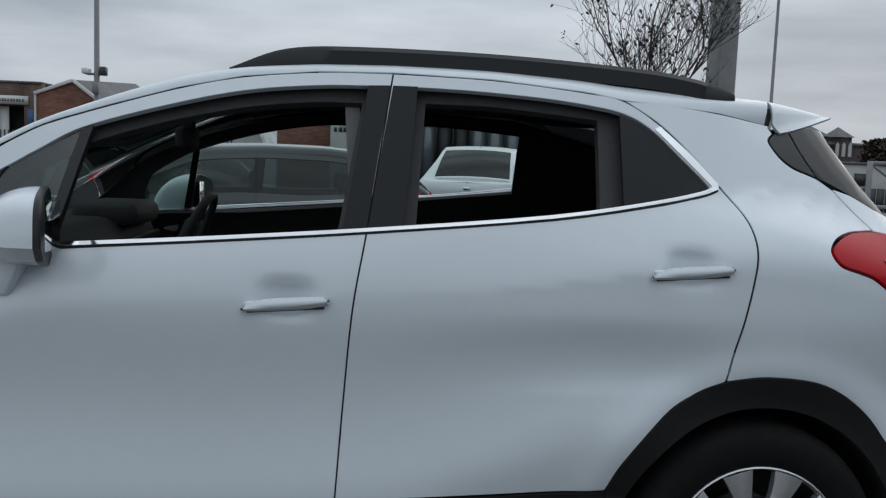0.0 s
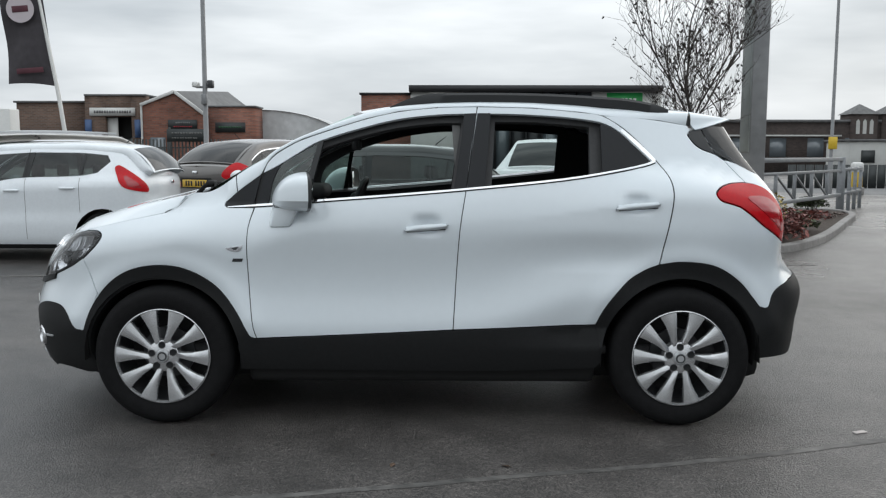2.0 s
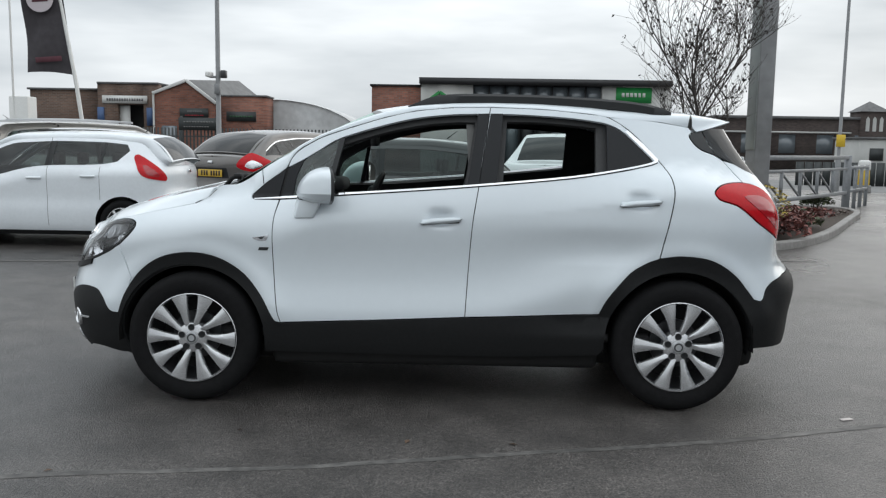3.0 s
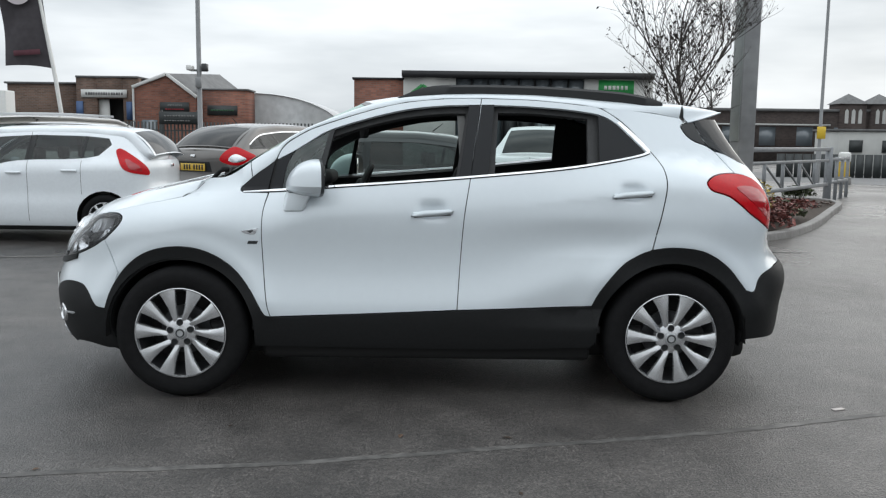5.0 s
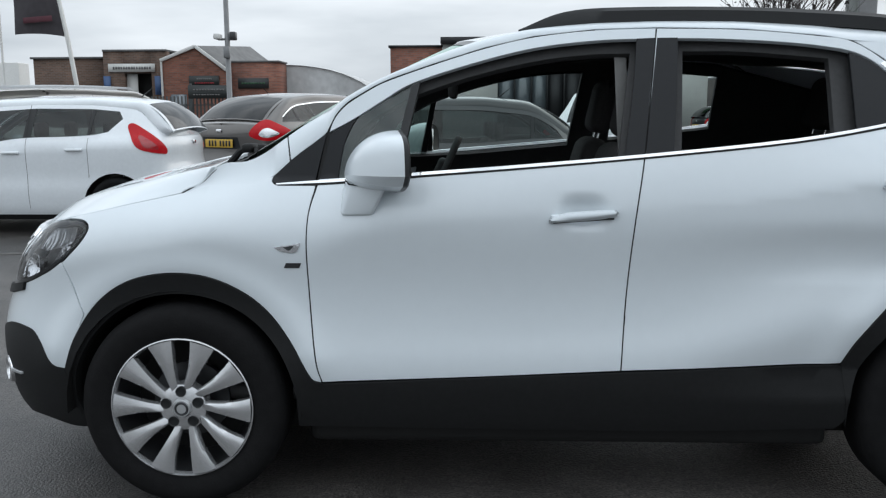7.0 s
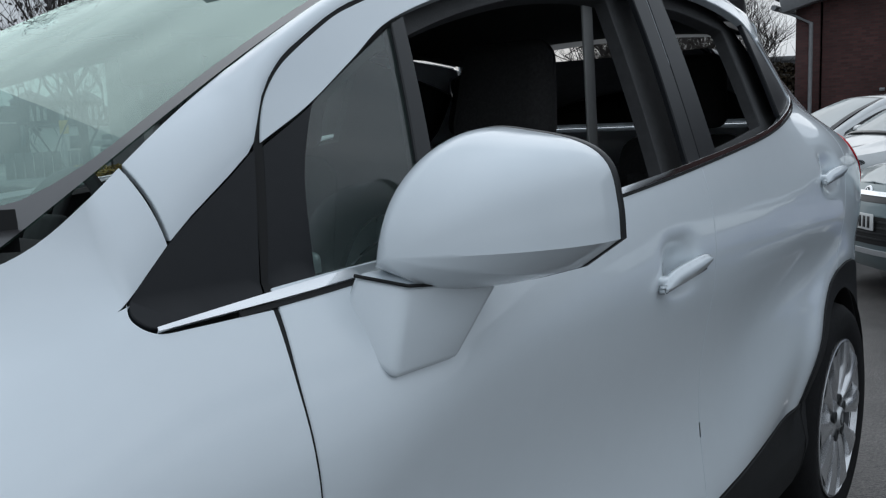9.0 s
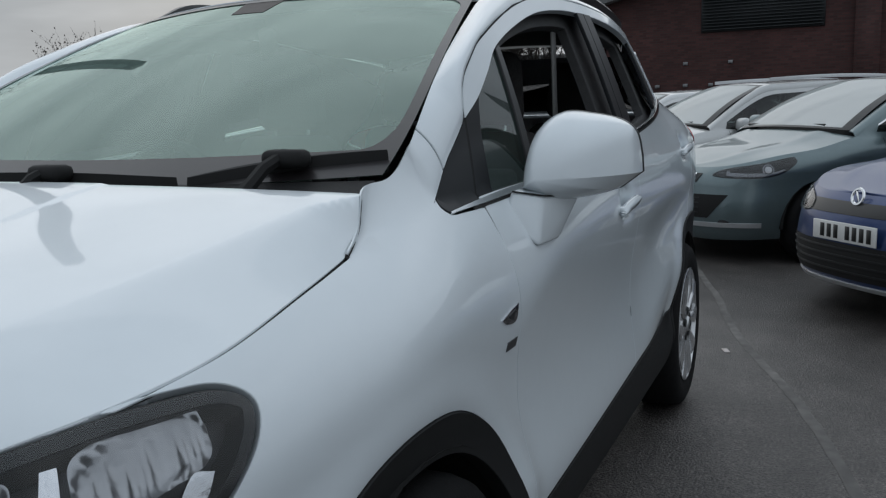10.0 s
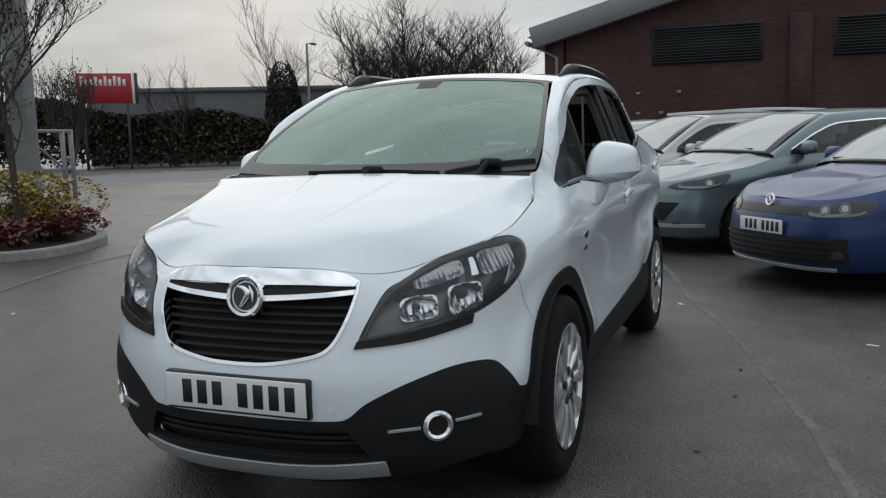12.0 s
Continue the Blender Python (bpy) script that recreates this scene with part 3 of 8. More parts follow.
    for sg in (1, -1):
        near = sg > 0
        # fender
        chart_part("front_wing", [*X(arch_f), *X([(-0.824, 0.500), (-0.843, 0.675), (-0.850, 0.850), (-0.846, 0.984), (-0.828, 1.079, 1)]), *X([(-0.930, 1.0785), (-0.962, 1.080), (-0.978, 1.092), (-0.973, 1.107, 1), (-0.986, 1.104), (-1.000, 1.101, 1)]), *X([(-1.020, 1.091), (-1.060, 1.082), (-1.120, 1.081), (-1.160, 1.0783), (-1.200, 1.0742), (-1.240, 1.0648)]), *[(B.sx(x), B.waist(B.sx(x)) + 0.0005) for x in (-1.282, -1.31, -1.36, -1.44, -1.52, -1.60, -1.68)], (B.sx(-1.772), B.waist(B.sx(-1.772)) - 0.0015, 1), *X([(-1.700, 0.960), (-1.633, 0.958), (-1.599, 0.935), (-1.618, 0.892), (-1.672, 0.838), (-1.690, 0.824, 1), (-1.610, 0.655, 1), (-1.640, 0.584)])], M_PAINT, sg, step=0.022)
        # doors
        fd = chart_part("front_door", X(door_front + door_top + b_gap[1:] + [(-0.300, 0.463)]), M_PAINT, sg, holes=[X(win_front)], step=0.02)
        rd = chart_part("rear_door", X([*rear_top, *[(x, z) for x, z, *_ in arch_r[4::-1][1:]][:3], (0.859, 0.514, 1), (0.160, 0.487, 1), (0.175, 0.750), (0.193, 0.984), (0.222, 1.175), (0.250, 1.380)]), M_PAINT, sg, holes=[X(win_rear)], step=0.02)
        for door, xc, zc in ((fd, 0.028, 0.992), (rd, 1.048, 1.098)):
            p = at(sg * B.sx(xc), zc)
            grip = loop([(-0.108, -0.014, 1), (-0.060, -0.016), (0.060, -0.015), (0.108, -0.006, 1), (0.104, 0.008), (0.060, 0.013), (-0.060, 0.012), (-0.104, -0.004)], 4)
            hn = part("door_handle", extruded(grip, 0.020, "y", -0.010, 0.005), M_PAINT, door)
            hn.matrix_local = pose(xc, p[1] - sg * 0.034, zc, 0, -4.0, 0)
            for f in hn.data.polygons:
                f.use_smooth = True
            for dx in (-0.085, 0.085):
                part("handle_foot", rbox((0.030, 0.055, 0.016), (dx, sg * 0.025, 0), 0.005), M_PAINT, hn)
            part("handle_seal", rbox((0.190, 0.008, 0.005), (0, sg * 0.002, -0.0165), 0.002), M_BLACK, hn)
        # near-black strips just below the panels paint the shade in the shut lines
        def seam(name, line, half=0.006, deep=-0.0032):
            q = curve(X(line), 5)
            d = np.gradient(q, axis=0)
            d /= np.linalg.norm(d, axis=1)[:, None] + 1e-9
            o = np.stack([-d[:, 1], d[:, 0]], 1) * half
            part(name, skin(at, np.concatenate([q - o, (q + o)[::-1]]) * [sg, 1], [], 0.02, 0, 0, deep), M_DARK, car)
        seam("shut_line_shade", door_front + door_top[:-1])
        seam("shut_line_shade", [(0.277, 1.575)] + b_gap[1:])
        seam("shut_line_shade", rear_top[:-1])
        seam("bonnet_gap_shade", [(x, float(B.waist(B.sx(x)))) for x in (-1.765, -1.68, -1.60, -1.52, -1.44, -1.36, -1.285)], 0.0045, -0.005)
        part("bonnet_gap_shade", tube([(x, -sg * (y - 0.003), z - 0.0055) for x, y, z in K1[:8]], 0.0042, 6), M_DARK, car)
        part("pillar_lining", skin(cant(B, sg), sg_strip(-0.90, 1.40), [], 0.05, 0, 0, -0.02), M_LINER, car)
        # waist chrome, pillar films, quarter lights
        strip = curve([(-0.962, 1.0785), (-0.770, 1.087), (-0.485, 1.112), (-0.130, 1.140), (0.227, 1.170), (0.696, 1.217), (0.986, 1.263), (1.120, 1.291), (1.160, 1.305)], 4)
        top = curve([(-0.962, 1.0815), (-0.770, 1.096), (-0.485, 1.121), (-0.130, 1.149), (0.227, 1.179), (0.696, 1.226), (0.986, 1.272), (1.110, 1.298), (1.142, 1.310)], 4)
        ring = np.array([(sg * B.sx(x), z) for x, z in [*strip, *curve([(1.162, 1.318), (1.085, 1.395), (1.000, 1.468)], 4), *curve([(0.985, 1.460), (1.065, 1.385), (1.140, 1.314)], 4), *top[::-1]]])
        part("waist_strip", skin(at, ring, [], 0.02, 0.006, 0, 0.004), M_CHROME, car, "thin chrome strip under the side windows")
        under_line = np.array([(sg * B.sx(x), z - 0.0005) for x, z in strip if x > -0.90])
        part("waist_seal", skin(at, np.concatenate([under_line, (under_line - [0, 0.0052])[::-1]]), [], 0.02, 0.002, 0, 0.0012), M_DARK, car)
        chart_part("corner_panel", X([(-0.977, 1.095), (-0.964, 1.083), (-0.935, 1.083), (-0.833, 1.093, 1), (-0.818, 1.160), (-0.799, 1.242, 1), (-0.838, 1.213), (-0.904, 1.167), (-0.945, 1.132), (-0.971, 1.108)]), M_PILLAR, sg, step=0.02, off=0.001, depth=0.012, gap=0, label="black corner panel")
        chart_part("door_corner_film", X([(-0.8245, 1.090, 1), (-0.757, 1.094, 1), (-0.740, 1.200), (-0.716, 1.262), (-0.692, 1.303, 1), (-0.712, 1.289), (-0.786, 1.248, 1), (-0.806, 1.160)]), M_PILLAR, sg, fd, step=0.02, off=-0.003, depth=0.012)
        chart_part("quarter_light", X([(-0.760, 1.095, 1), (-0.580, 1.108, 1), (-0.505, 1.410, 1), (-0.620, 1.346), (-0.698, 1.298, 1), (-0.720, 1.262), (-0.744, 1.200)]), M_QUARTER, sg, fd, step=0.04, off=-0.008, depth=0).visible_shadow = False
        chart_part("window_divider", X([(-0.590, 1.107, 1), (-0.556, 1.110, 1), (-0.488, 1.416, 1), (-0.522, 1.402, 1)]), M_BLACK, sg, fd, step=0.03, off=-0.002, depth=0.02)
        chart_part("door_pillar", X([(0.160, 1.168, 1), (0.2195, 1.174, 1), (0.247, 1.380), (0.2705, 1.546, 1), (0.212, 1.544, 1), (0.196, 1.400)]), M_PILLAR, sg, fd, step=0.03, off=0.002, depth=0.012, gap=0)
        chart_part("door_pillar", X([(0.2255, 1.180, 1), (0.312, 1.186, 1), (0.330, 1.380), (0.342, 1.546, 1), (0.2775, 1.546, 1), (0.253, 1.380)]), M_PILLAR, sg, rd, step=0.03, off=0.002, depth=0.012, gap=0)
        chart_part("quarter_panel_film", X([(0.884, 1.254, 1), (0.986, 1.271), (1.118, 1.298), (1.135, 1.310), (1.060, 1.385), (0.975, 1.460), (0.886, 1.502, 1)]), M_PILLAR, sg, rd, step=0.03, off=-0.004, depth=0.012)
        if not near:
            chart_part("window_pane", X([(-0.556, 1.110, 1), (0.160, 1.168, 1), (0.212, 1.544, 1), (-0.118, 1.519), (-0.318, 1.471), (-0.488, 1.416, 1)]), M_GLASS, sg, fd, step=0.06, off=-0.008, depth=0).visible_shadow = False
            chart_part("window_pane", X([(0.312, 1.186, 1), (0.884, 1.254, 1), (0.886, 1.502, 1), (0.673, 1.532), (0.342, 1.546, 1)]), M_GLASS, sg, rd, step=0.06, off=-0.008, depth=0).visible_shadow = False
        # cabin lining behind doors and pillars
        lining = [(-0.800, 0.300, 1), (0.860, 0.320, 1), (0.900, 0.780), (1.080, 0.900), (1.350, 0.920, 1), (1.350, 1.420, 1), (0.904, 1.533), (0.803, 1.555), (0.277, 1.578), (-0.118, 1.550), (-0.454, 1.462), (-0.720, 1.338), (-0.860, 1.215), (-1.000, 1.100, 1), (-0.960, 0.900), (-0.830, 0.760)]
        h1 = [(-0.742, 1.104, 1), (-0.725, 1.200), (-0.702, 1.260), (-0.672, 1.292), (-0.600, 1.338), (-0.505, 1.388), (-0.318, 1.452), (-0.118, 1.498), (0.060, 1.518), (0.195, 1.520, 1), (0.145, 1.172, 1)]
        h2 = [(0.345, 1.195, 1), (0.365, 1.525, 1), (0.560, 1.523), (0.840, 1.500, 1), (0.835, 1.250, 1)]
        chart_part("cabin_lining", X(lining), M_TRIM, sg, holes=[X(h1), X(h2)], step=0.05, off=-0.045, depth=0.03)
        # rear quarter
        q = [(0.904, 1.535, 1), (1.013, 1.466), (1.124, 1.360), (1.202, 1.266), (1.225, 1.190), (1.216, 1.078), (1.178, 0.890), (1.162, 0.812, 1), (1.270, 0.825), (1.402, 0.812), (1.492, 0.776), (1.574, 0.717), (1.629, 0.653), (1.672, 0.598, 1), (1.717, 0.594), (1.752, 0.655), (1.800, 0.690), (1.880, 0.716, 1)]
        chart_part("rear_quarter", [*X(q), *X([(1.862, 0.902, 1), (1.784, 0.935), (1.684, 0.992), (1.618, 1.043), (1.559, 1.085), (1.516, 1.101), (1.458, 1.120), (1.437, 1.156), (1.472, 1.187), (1.533, 1.203), (1.606, 1.207), (1.636, 1.207, 1), (1.599, 1.259), (1.557, 1.315, 1), (1.507, 1.345), (1.437, 1.369), (1.399, 1.394), (1.375, 1.424), (1.366, 1.445), (1.378, 1.458), (1.392, 1.466, 1), (1.372, 1.492, 1), (1.200, 1.515), (1.000, 1.533)])], M_PAINT, sg, step=0.018)
        chart_part("tail_lamp", tail_lamp, M_RED, sg, step=0.02, off=0.004, depth=0.02, label="red tail lamp")
        chart_part("tail_lamp_core", X([(1.600, 1.135), (1.700, 1.140), (1.770, 1.100), (1.815, 1.000), (1.800, 0.965), (1.735, 1.015), (1.650, 1.085)]), M_RED_DARK, sg, step=0.02, off=0.0065, depth=0.002)
        chart_part("rear_side_glass", X([(1.369, 1.445), (1.385, 1.461), (1.420, 1.478), (1.455, 1.484, 1), (1.478, 1.420), (1.513, 1.346, 1), (1.440, 1.371), (1.402, 1.396), (1.378, 1.424)]), M_BLACK, sg, step=0.025, off=0.0, depth=0.01, label="dark rear side glass")
        # cladding
        inner_f = [(-1.2775 + 0.385 * math.cos(a), 0.345 + 0.385 * math.sin(a)) for a in np.linspace(radians(-8), radians(188), 17)]
        inner_r = [(1.2775 + 0.390 * math.cos(a), 0.352 + 0.390 * math.sin(a)) for a in np.linspace(radians(-8), radians(188), 17)]
        chart_part("wheel_arch_trim", X([*arch_f, (*inner_f[0], 1), *inner_f[1:-1], (*inner_f[-1], 1)]), M_CLAD, sg, step=0.025, off=0.006, depth=0.035, gap=0)
        chart_part("wheel_arch_trim", X([*arch_r, (*inner_r[0], 1), *inner_r[1:-1], (*inner_r[-1], 1)]), M_CLAD, sg, step=0.025, off=0.006, depth=0.035, gap=0)
        chart_part("sill_cladding", X([(-0.900, 0.275, 1), (-0.890, 0.440), (-0.808, 0.437, 1), (0.173, 0.485), (0.862, 0.512, 1), (0.888, 0.330), (0.860, 0.290, 1), (0.300, 0.270)]), M_CLAD, sg, step=0.04, off=0.004, depth=0.05)
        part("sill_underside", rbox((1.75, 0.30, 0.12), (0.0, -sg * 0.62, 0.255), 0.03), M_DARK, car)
        # wheel wells
        for xc in (-1.2775, 1.2775):
            arc = [(xc + 0.395 * math.cos(a), 0.347 + 0.395 * math.sin(a)) for a in np.linspace(radians(-4), radians(184), 19)]
            verts = [(x, -sg * y, z) for x, z in arc for y in (0.50, 0.855)]
            well = mesh(verts, [(2 * k, 2 * k + 1, 2 * k + 3, 2 * k + 2) for k in range(len(arc) - 1)], 60)
            part("wheel_well", well, M_DARK, car)
            part("wheel_well_back", extruded(arc, 0.01, "y", -sg * 0.50), M_DARK, car)
            wheel(car, xc, -sg * 0.765, 0.347, 0.347, 0.232, 0.215, -sg, "twist")
        # head lamp: bowl, reflectors, clear cover
        hl = chart_part("head_lamp", head_lamp, M_LAMPBOWL, sg, step=0.03, off=-0.062, depth=0.0, label="dark-framed headlamp with clear cover")
        rim_in = inset(dense(reg(head_lamp, 1), 0.02), 0.014)
        rim_in[:, 0] *= sg
        part("lamp_surround", skin(at, reg(head_lamp, sg), [rim_in], 0.02, 0.055, 0.001, -0.002), M_BLACK, hl)
        def dish(s0, z0, ra, rb, deep, rib, n, rise):
            """A hollow reflector behind the lens with upright flutes."""
            def fn(s, z):
                a, c = (np.abs(s) - s0) / ra, (z - z0 - rise * (np.abs(s) - s0)) / rb
                k = 0.020 + deep * np.clip(1 - a * a - c * c, 0, 1) ** 0.6 + rib * np.abs(np.sin(n * a)) * np.clip(0.6 - c, 0, 1)
                return at(s, z) + k[:, None] * np.array([0.80, sg * 0.58, 0.0])
            ring = [(ra * math.copysign(abs(math.cos(w)) ** 0.42, math.cos(w)), rb * math.copysign(abs(math.sin(w)) ** 0.42, math.sin(w))) for w in np.linspace(0, 2 * math.pi, 41)[:-1]]
            o = np.array([(s0 + p, z0 + q + rise * p) for p, q in ring]) * [sg, 1]
            return skin(fn, o, [], 0.009, 0.002)
        ls = lambda x: float(B.sx(x))
        LX1, LX2, LX3, LX4 = ls(-1.962) - 0.080, ls(-1.838) - 0.070, ls(-1.885) - 0.085, ls(-1.705) - 0.052
        for x0, z0, ra, rb, deep, rib, nr, rise, mat in ((LX1, 0.762, 0.066, 0.036, 0.030, 0.005, 9, 0.10, M_REFL), (LX2, 0.784, 0.066, 0.046, 0.036, 0.005, 8, 0.10, M_REFL), (LX3 - 0.01, 0.858, 0.100, 0.024, 0.012, 0.005, 16, 0.22, M_REFL_GREY), (LX4, 0.898, 0.082, 0.036, 0.014, 0.005, 12, 0.22, M_REFL_GREY)):
            part("reflector", dish(x0, z0, ra, rb, deep, rib, nr, rise), mat, hl)
        chart_part("light_guide", X([(-1.748, 0.812, 1), (-1.700, 0.880), (-1.672, 0.878, 1), (-1.712, 0.808)]), M_REFL, sg, hl, step=0.02, off=-0.014, depth=0.01, gap=0)
        chart_part("lamp_divider", X([(-1.862, 0.860, 1), (-1.850, 0.915, 1), (-1.832, 0.918, 1), (-1.838, 0.862, 1)]), M_REFL, sg, hl, step=0.02, off=-0.018, depth=0.01, gap=0)
        for x0, z0, rr in ((LX1, 0.762, 0.014), (LX2, 0.795, 0.018)):
            p = at(sg * x0, z0)
            part("bulb_shield", lathe([(0.0, -0.012), (rr * 0.7, -0.010), (rr, 0.0), (rr, 0.03)], 16), M_BEZEL, hl).matrix_local = pose(p[0] + 0.035, p[1] + sg * 0.03, p[2], 0, 0, -52 if sg > 0 else -128)
        chart_part("lamp_cover", head_lamp, M_LENS, sg, hl, step=0.03, off=0.001, depth=0.0, gap=0.003, label="clear lens").visible_shadow = False
        chart_part("lamp_foot", [*Y([(0.390, 0.652, 1), (0.400, 0.674, 1), (0.560, 0.698)]), *X([(-1.960, 0.718), (-1.885, 0.736, 1), (-1.893, 0.708, 1)]), *Y([(0.560, 0.668)])], M_CLAD, sg, hl, step=0.02, off=0.010, depth=0.02, gap=0)
        # fog lamp on the black bumper corner
        p = at(sg * B.sy(0.615), 0.402)
        n = np.array([-0.80, -sg * 0.60])
        fog = part("fog_lamp", lathe([(0.0, 0.012), (0.030, 0.010), (0.032, -0.004), (0.040, -0.010), (0.049, -0.006), (0.052, 0.012)], 32), M_CHROME, car, "round fog lamp with chrome ring")
        fog.matrix_local = pose(p[0] + n[0] * 0.004, p[1] + n[1] * 0.004, p[2], 0, 0, math.degrees(math.atan2(n[1], n[0])) + 90)
        part("fog_lens", lathe([(0.0, 0.004), (0.018, 0.004), (0.030, 0.010)], 24), M_BEZEL, fog)
        for a, b in ((0.478, 0.568), (0.660, 0.722)):
            zt = 0.392 if a < 0.6 else 0.410
            chart_part("fog_trim", Y([(a, zt, 1), (b, zt + 0.005, 1), (b, zt + 0.012, 1), (a, zt + 0.007, 1)]), M_SATIN, sg, car, step=0.02, off=0.012, depth=0.014, gap=0)
        # side repeater and trim badge behind the front wheel
        chart_part("side_repeater", X([(-0.955, 0.885, 1), (-0.930, 0.872), (-0.885, 0.870), (-0.868, 0.900, 1)]), M_REFL, sg, car, step=0.01, off=0.003, depth=0.004, gap=0, label="clear side repeater")
        chart_part("repeater_bulb", X([(-0.925, 0.886, 1), (-0.905, 0.876), (-0.888, 0.892, 1)]), M_BEZEL, sg, car, step=0.01, off=0.0045, depth=0.002, gap=0)
        chart_part("trim_badge", X([(-0.925, 0.818, 1), (-0.875, 0.818, 1), (-0.868, 0.834, 1), (-0.918, 0.834, 1)]), M_BEZEL, sg, car, step=0.01, off=0.002, depth=0.003, gap=0)
        # door mirror
        mir = part("door_mirror", mirror_shell(sg), M_PAINT, car, "white door mirror on a short arm")
        part("mirror_bezel", mirror_rim(sg), M_BLACK, mir)
        part("mirror_glass", rbox((0.006, 0.160, 0.120), (-0.527, -sg * 0.915, 1.165), 0.002, 1), M_CHROME, mir)
        foot = [-sg * at(sg * B.sx(x), 0.985)[1] + 0.008 for x in (-0.738, -0.636)]
        low = [(-0.755, -sg * 0.790, 1.035), (-0.738, -sg * foot[0], 0.984), (-0.636, -sg * foot[1], 0.988), (-0.610, -sg * 0.790, 1.010)]
        high = [(-0.726, -sg * 0.800, 1.102), (-0.706, -sg * 0.862, 1.092), (-0.585, -sg * 0.912, 1.082), (-0.585, -sg * 0.800, 1.100)]
        part("mirror_arm", hexa(low, high, 0.011, 3), M_PAINT, mir)
        seam_pts = [high[0], high[1], high[2]]
        part("mirror_joint", tube([(x - 0.002, y - sg * 0.004, z - 0.004) for x, y, z in seam_pts], 0.0022, 6), M_DARK, mir)
        # roof strip from the scuttle along the pillar to the tail
        part("roof_side", skin(cant(B, sg), sg_strip(-0.917, 1.366), [], 0.03, 0.012, 0), M_PAINT, car)
        part("wing_top", skin(cant(B, sg), sg_strip(-1.282, -0.922), [], 0.014, 0.004, 0), M_PAINT, car)
        # roof rail
        rail_pts = curve([(-0.165, 1.584), (-0.010, 1.640), (0.200, 1.652), (0.600, 1.648), (0.980, 1.628), (1.120, 1.610), (1.200, 1.591), (1.252, 1.572)], 6)
        rail = [(x, -sg * (0.600 - 0.02 * (abs(x - 0.5) / 0.7) ** 2), z) for x, z in rail_pts]
        part("roof_rail", flat_bar(rail, 0.030, 0.040), M_BLACK, car, "black roof rail")

    # bonnet
    def bonnet(s, q):
        s = np.maximum(s, 1e-4)
        e = at(s, B.waist(s))
        zc = cubic([-2.013, -2.003, -1.985, -1.960, -1.930, -1.79, -1.585, -1.38, -1.2, -1.05], [(0.888,), (0.901,), (0.920,), (0.941,), (0.960,), (1.014,), (1.070,), (1.114,), (1.150,), (1.162,)], e[:, 0])[:, 0]
        k = np.clip((e[:, 0] + 2.05) / 0.86, 0, 1)
        a = np.abs(q)
        # the shoulder crease runs back to the screen corner, the inner crease closes in towards the nose
        lift = np.clip((e[:, 0] + 1.265) / 0.085, 0, 1)
        c = 0.55 + 0.35 * k + 0.065 * lift * lift * (3 - 2 * lift)
        full = np.where(a < c, 1 - (0.30 - 0.08 * k) * (a / c) ** 2, (0.70 + 0.08 * k) * (1 - np.clip((a - c) / (1 - c), 0, 1) ** (1.15 + 0.75 * k**4)))
        w = np.clip(k * 2.6, 0, 1)
        w = w * w * (3 - 2 * w)
        step = np.clip((0.12 + 0.16 * k - a) / 0.030 + 0.5, 0, 1)
        z = e[:, 2] + np.maximum(zc - e[:, 2], 0) * ((1 - a**2.3) * (1 - w) + full * w) + 0.003 * step * step * (3 - 2 * step) * np.clip((k - 0.15) * 3, 0, 1)
        return np.stack([e[:, 0] - 0.040 * k**3 * (1 - q**2), e[:, 1] * q, z], -1)

    s0 = 0.003
    kx = np.linspace(-1.285, -1.178, 36)
    ks = B.sx(kx)
    kq = np.minimum(0.9985, np.interp(kx, [p[0] for p in K1[:8]], [p[1] for p in K1[:8]]) / -at(ks, B.waist(ks))[:, 1] - 0.0025)
    flank = [(s, 0.9985) for s in np.linspace(s0, ks[0] - 0.01, 76)] + list(zip(ks, kq))
    edge = np.array([(a, -q) for a, q in flank] + [(B.sx(-1.186 + 0.010 * q * q), q) for q in np.linspace(-0.94, 0.94, 37)] + flank[::-1] + [(s0, q) for q in np.linspace(0.9, -0.9, 19)])
    part("bonnet", skin(bonnet, edge, [], 0.013, 0.015, 0), M_PAINT, car)

    # scuttle and wipers
    part("scuttle_panel", skin(lambda a, b: np.stack([-1.275 + 0.085 * a * a + 0.10 * b, 0.685 * a, 1.118 + 0.004 * a * a + 0.028 * b], -1), np.array([(-1, 0), (1, 0), (1, 1), (-1, 1)], float), [], 0.08, 0.02), M_CLAD, car, "black scuttle panel")
    for a0, a1, b0, b1, joint in ((-0.985, -0.50, 0.084, 0.026, -0.75), (-0.46, 0.40, 0.028, 0.040, -0.05)):
        aa = np.linspace(a0, a1, 13)
        lie = screen(aa, np.linspace(b0, b1, 13) + 0.018 * np.sin(np.linspace(0, np.pi, 13))) + np.array([-0.010, 0, 0.014])
        wb = part("wiper", flat_bar([tuple(p) for p in lie], 0.018, 0.030), M_DARK, car, "black windscreen wiper")
        bj = float(np.interp(joint, [a0, a1], [b0, b1])) + 0.010
        j = screen(np.array([joint]), np.array([bj]))[0] + np.array([-0.020, 0, 0.026])
        piv = screen(np.array([joint + 0.05]), np.array([-0.02]))[0] + np.array([-0.03, 0, 0.004])
        part("wiper_arm", tube([tuple(piv), tuple(piv * 0.5 + j * 0.5 + np.array([0, 0, 0.010])), tuple(j)], [0.013, 0.012, 0.011], 7), M_DARK, wb)
        part("wiper_joint", rbox((0.045, 0.085, 0.032), tuple(j - np.array([0, 0, 0.008])), 0.012, 2), M_DARK, wb)

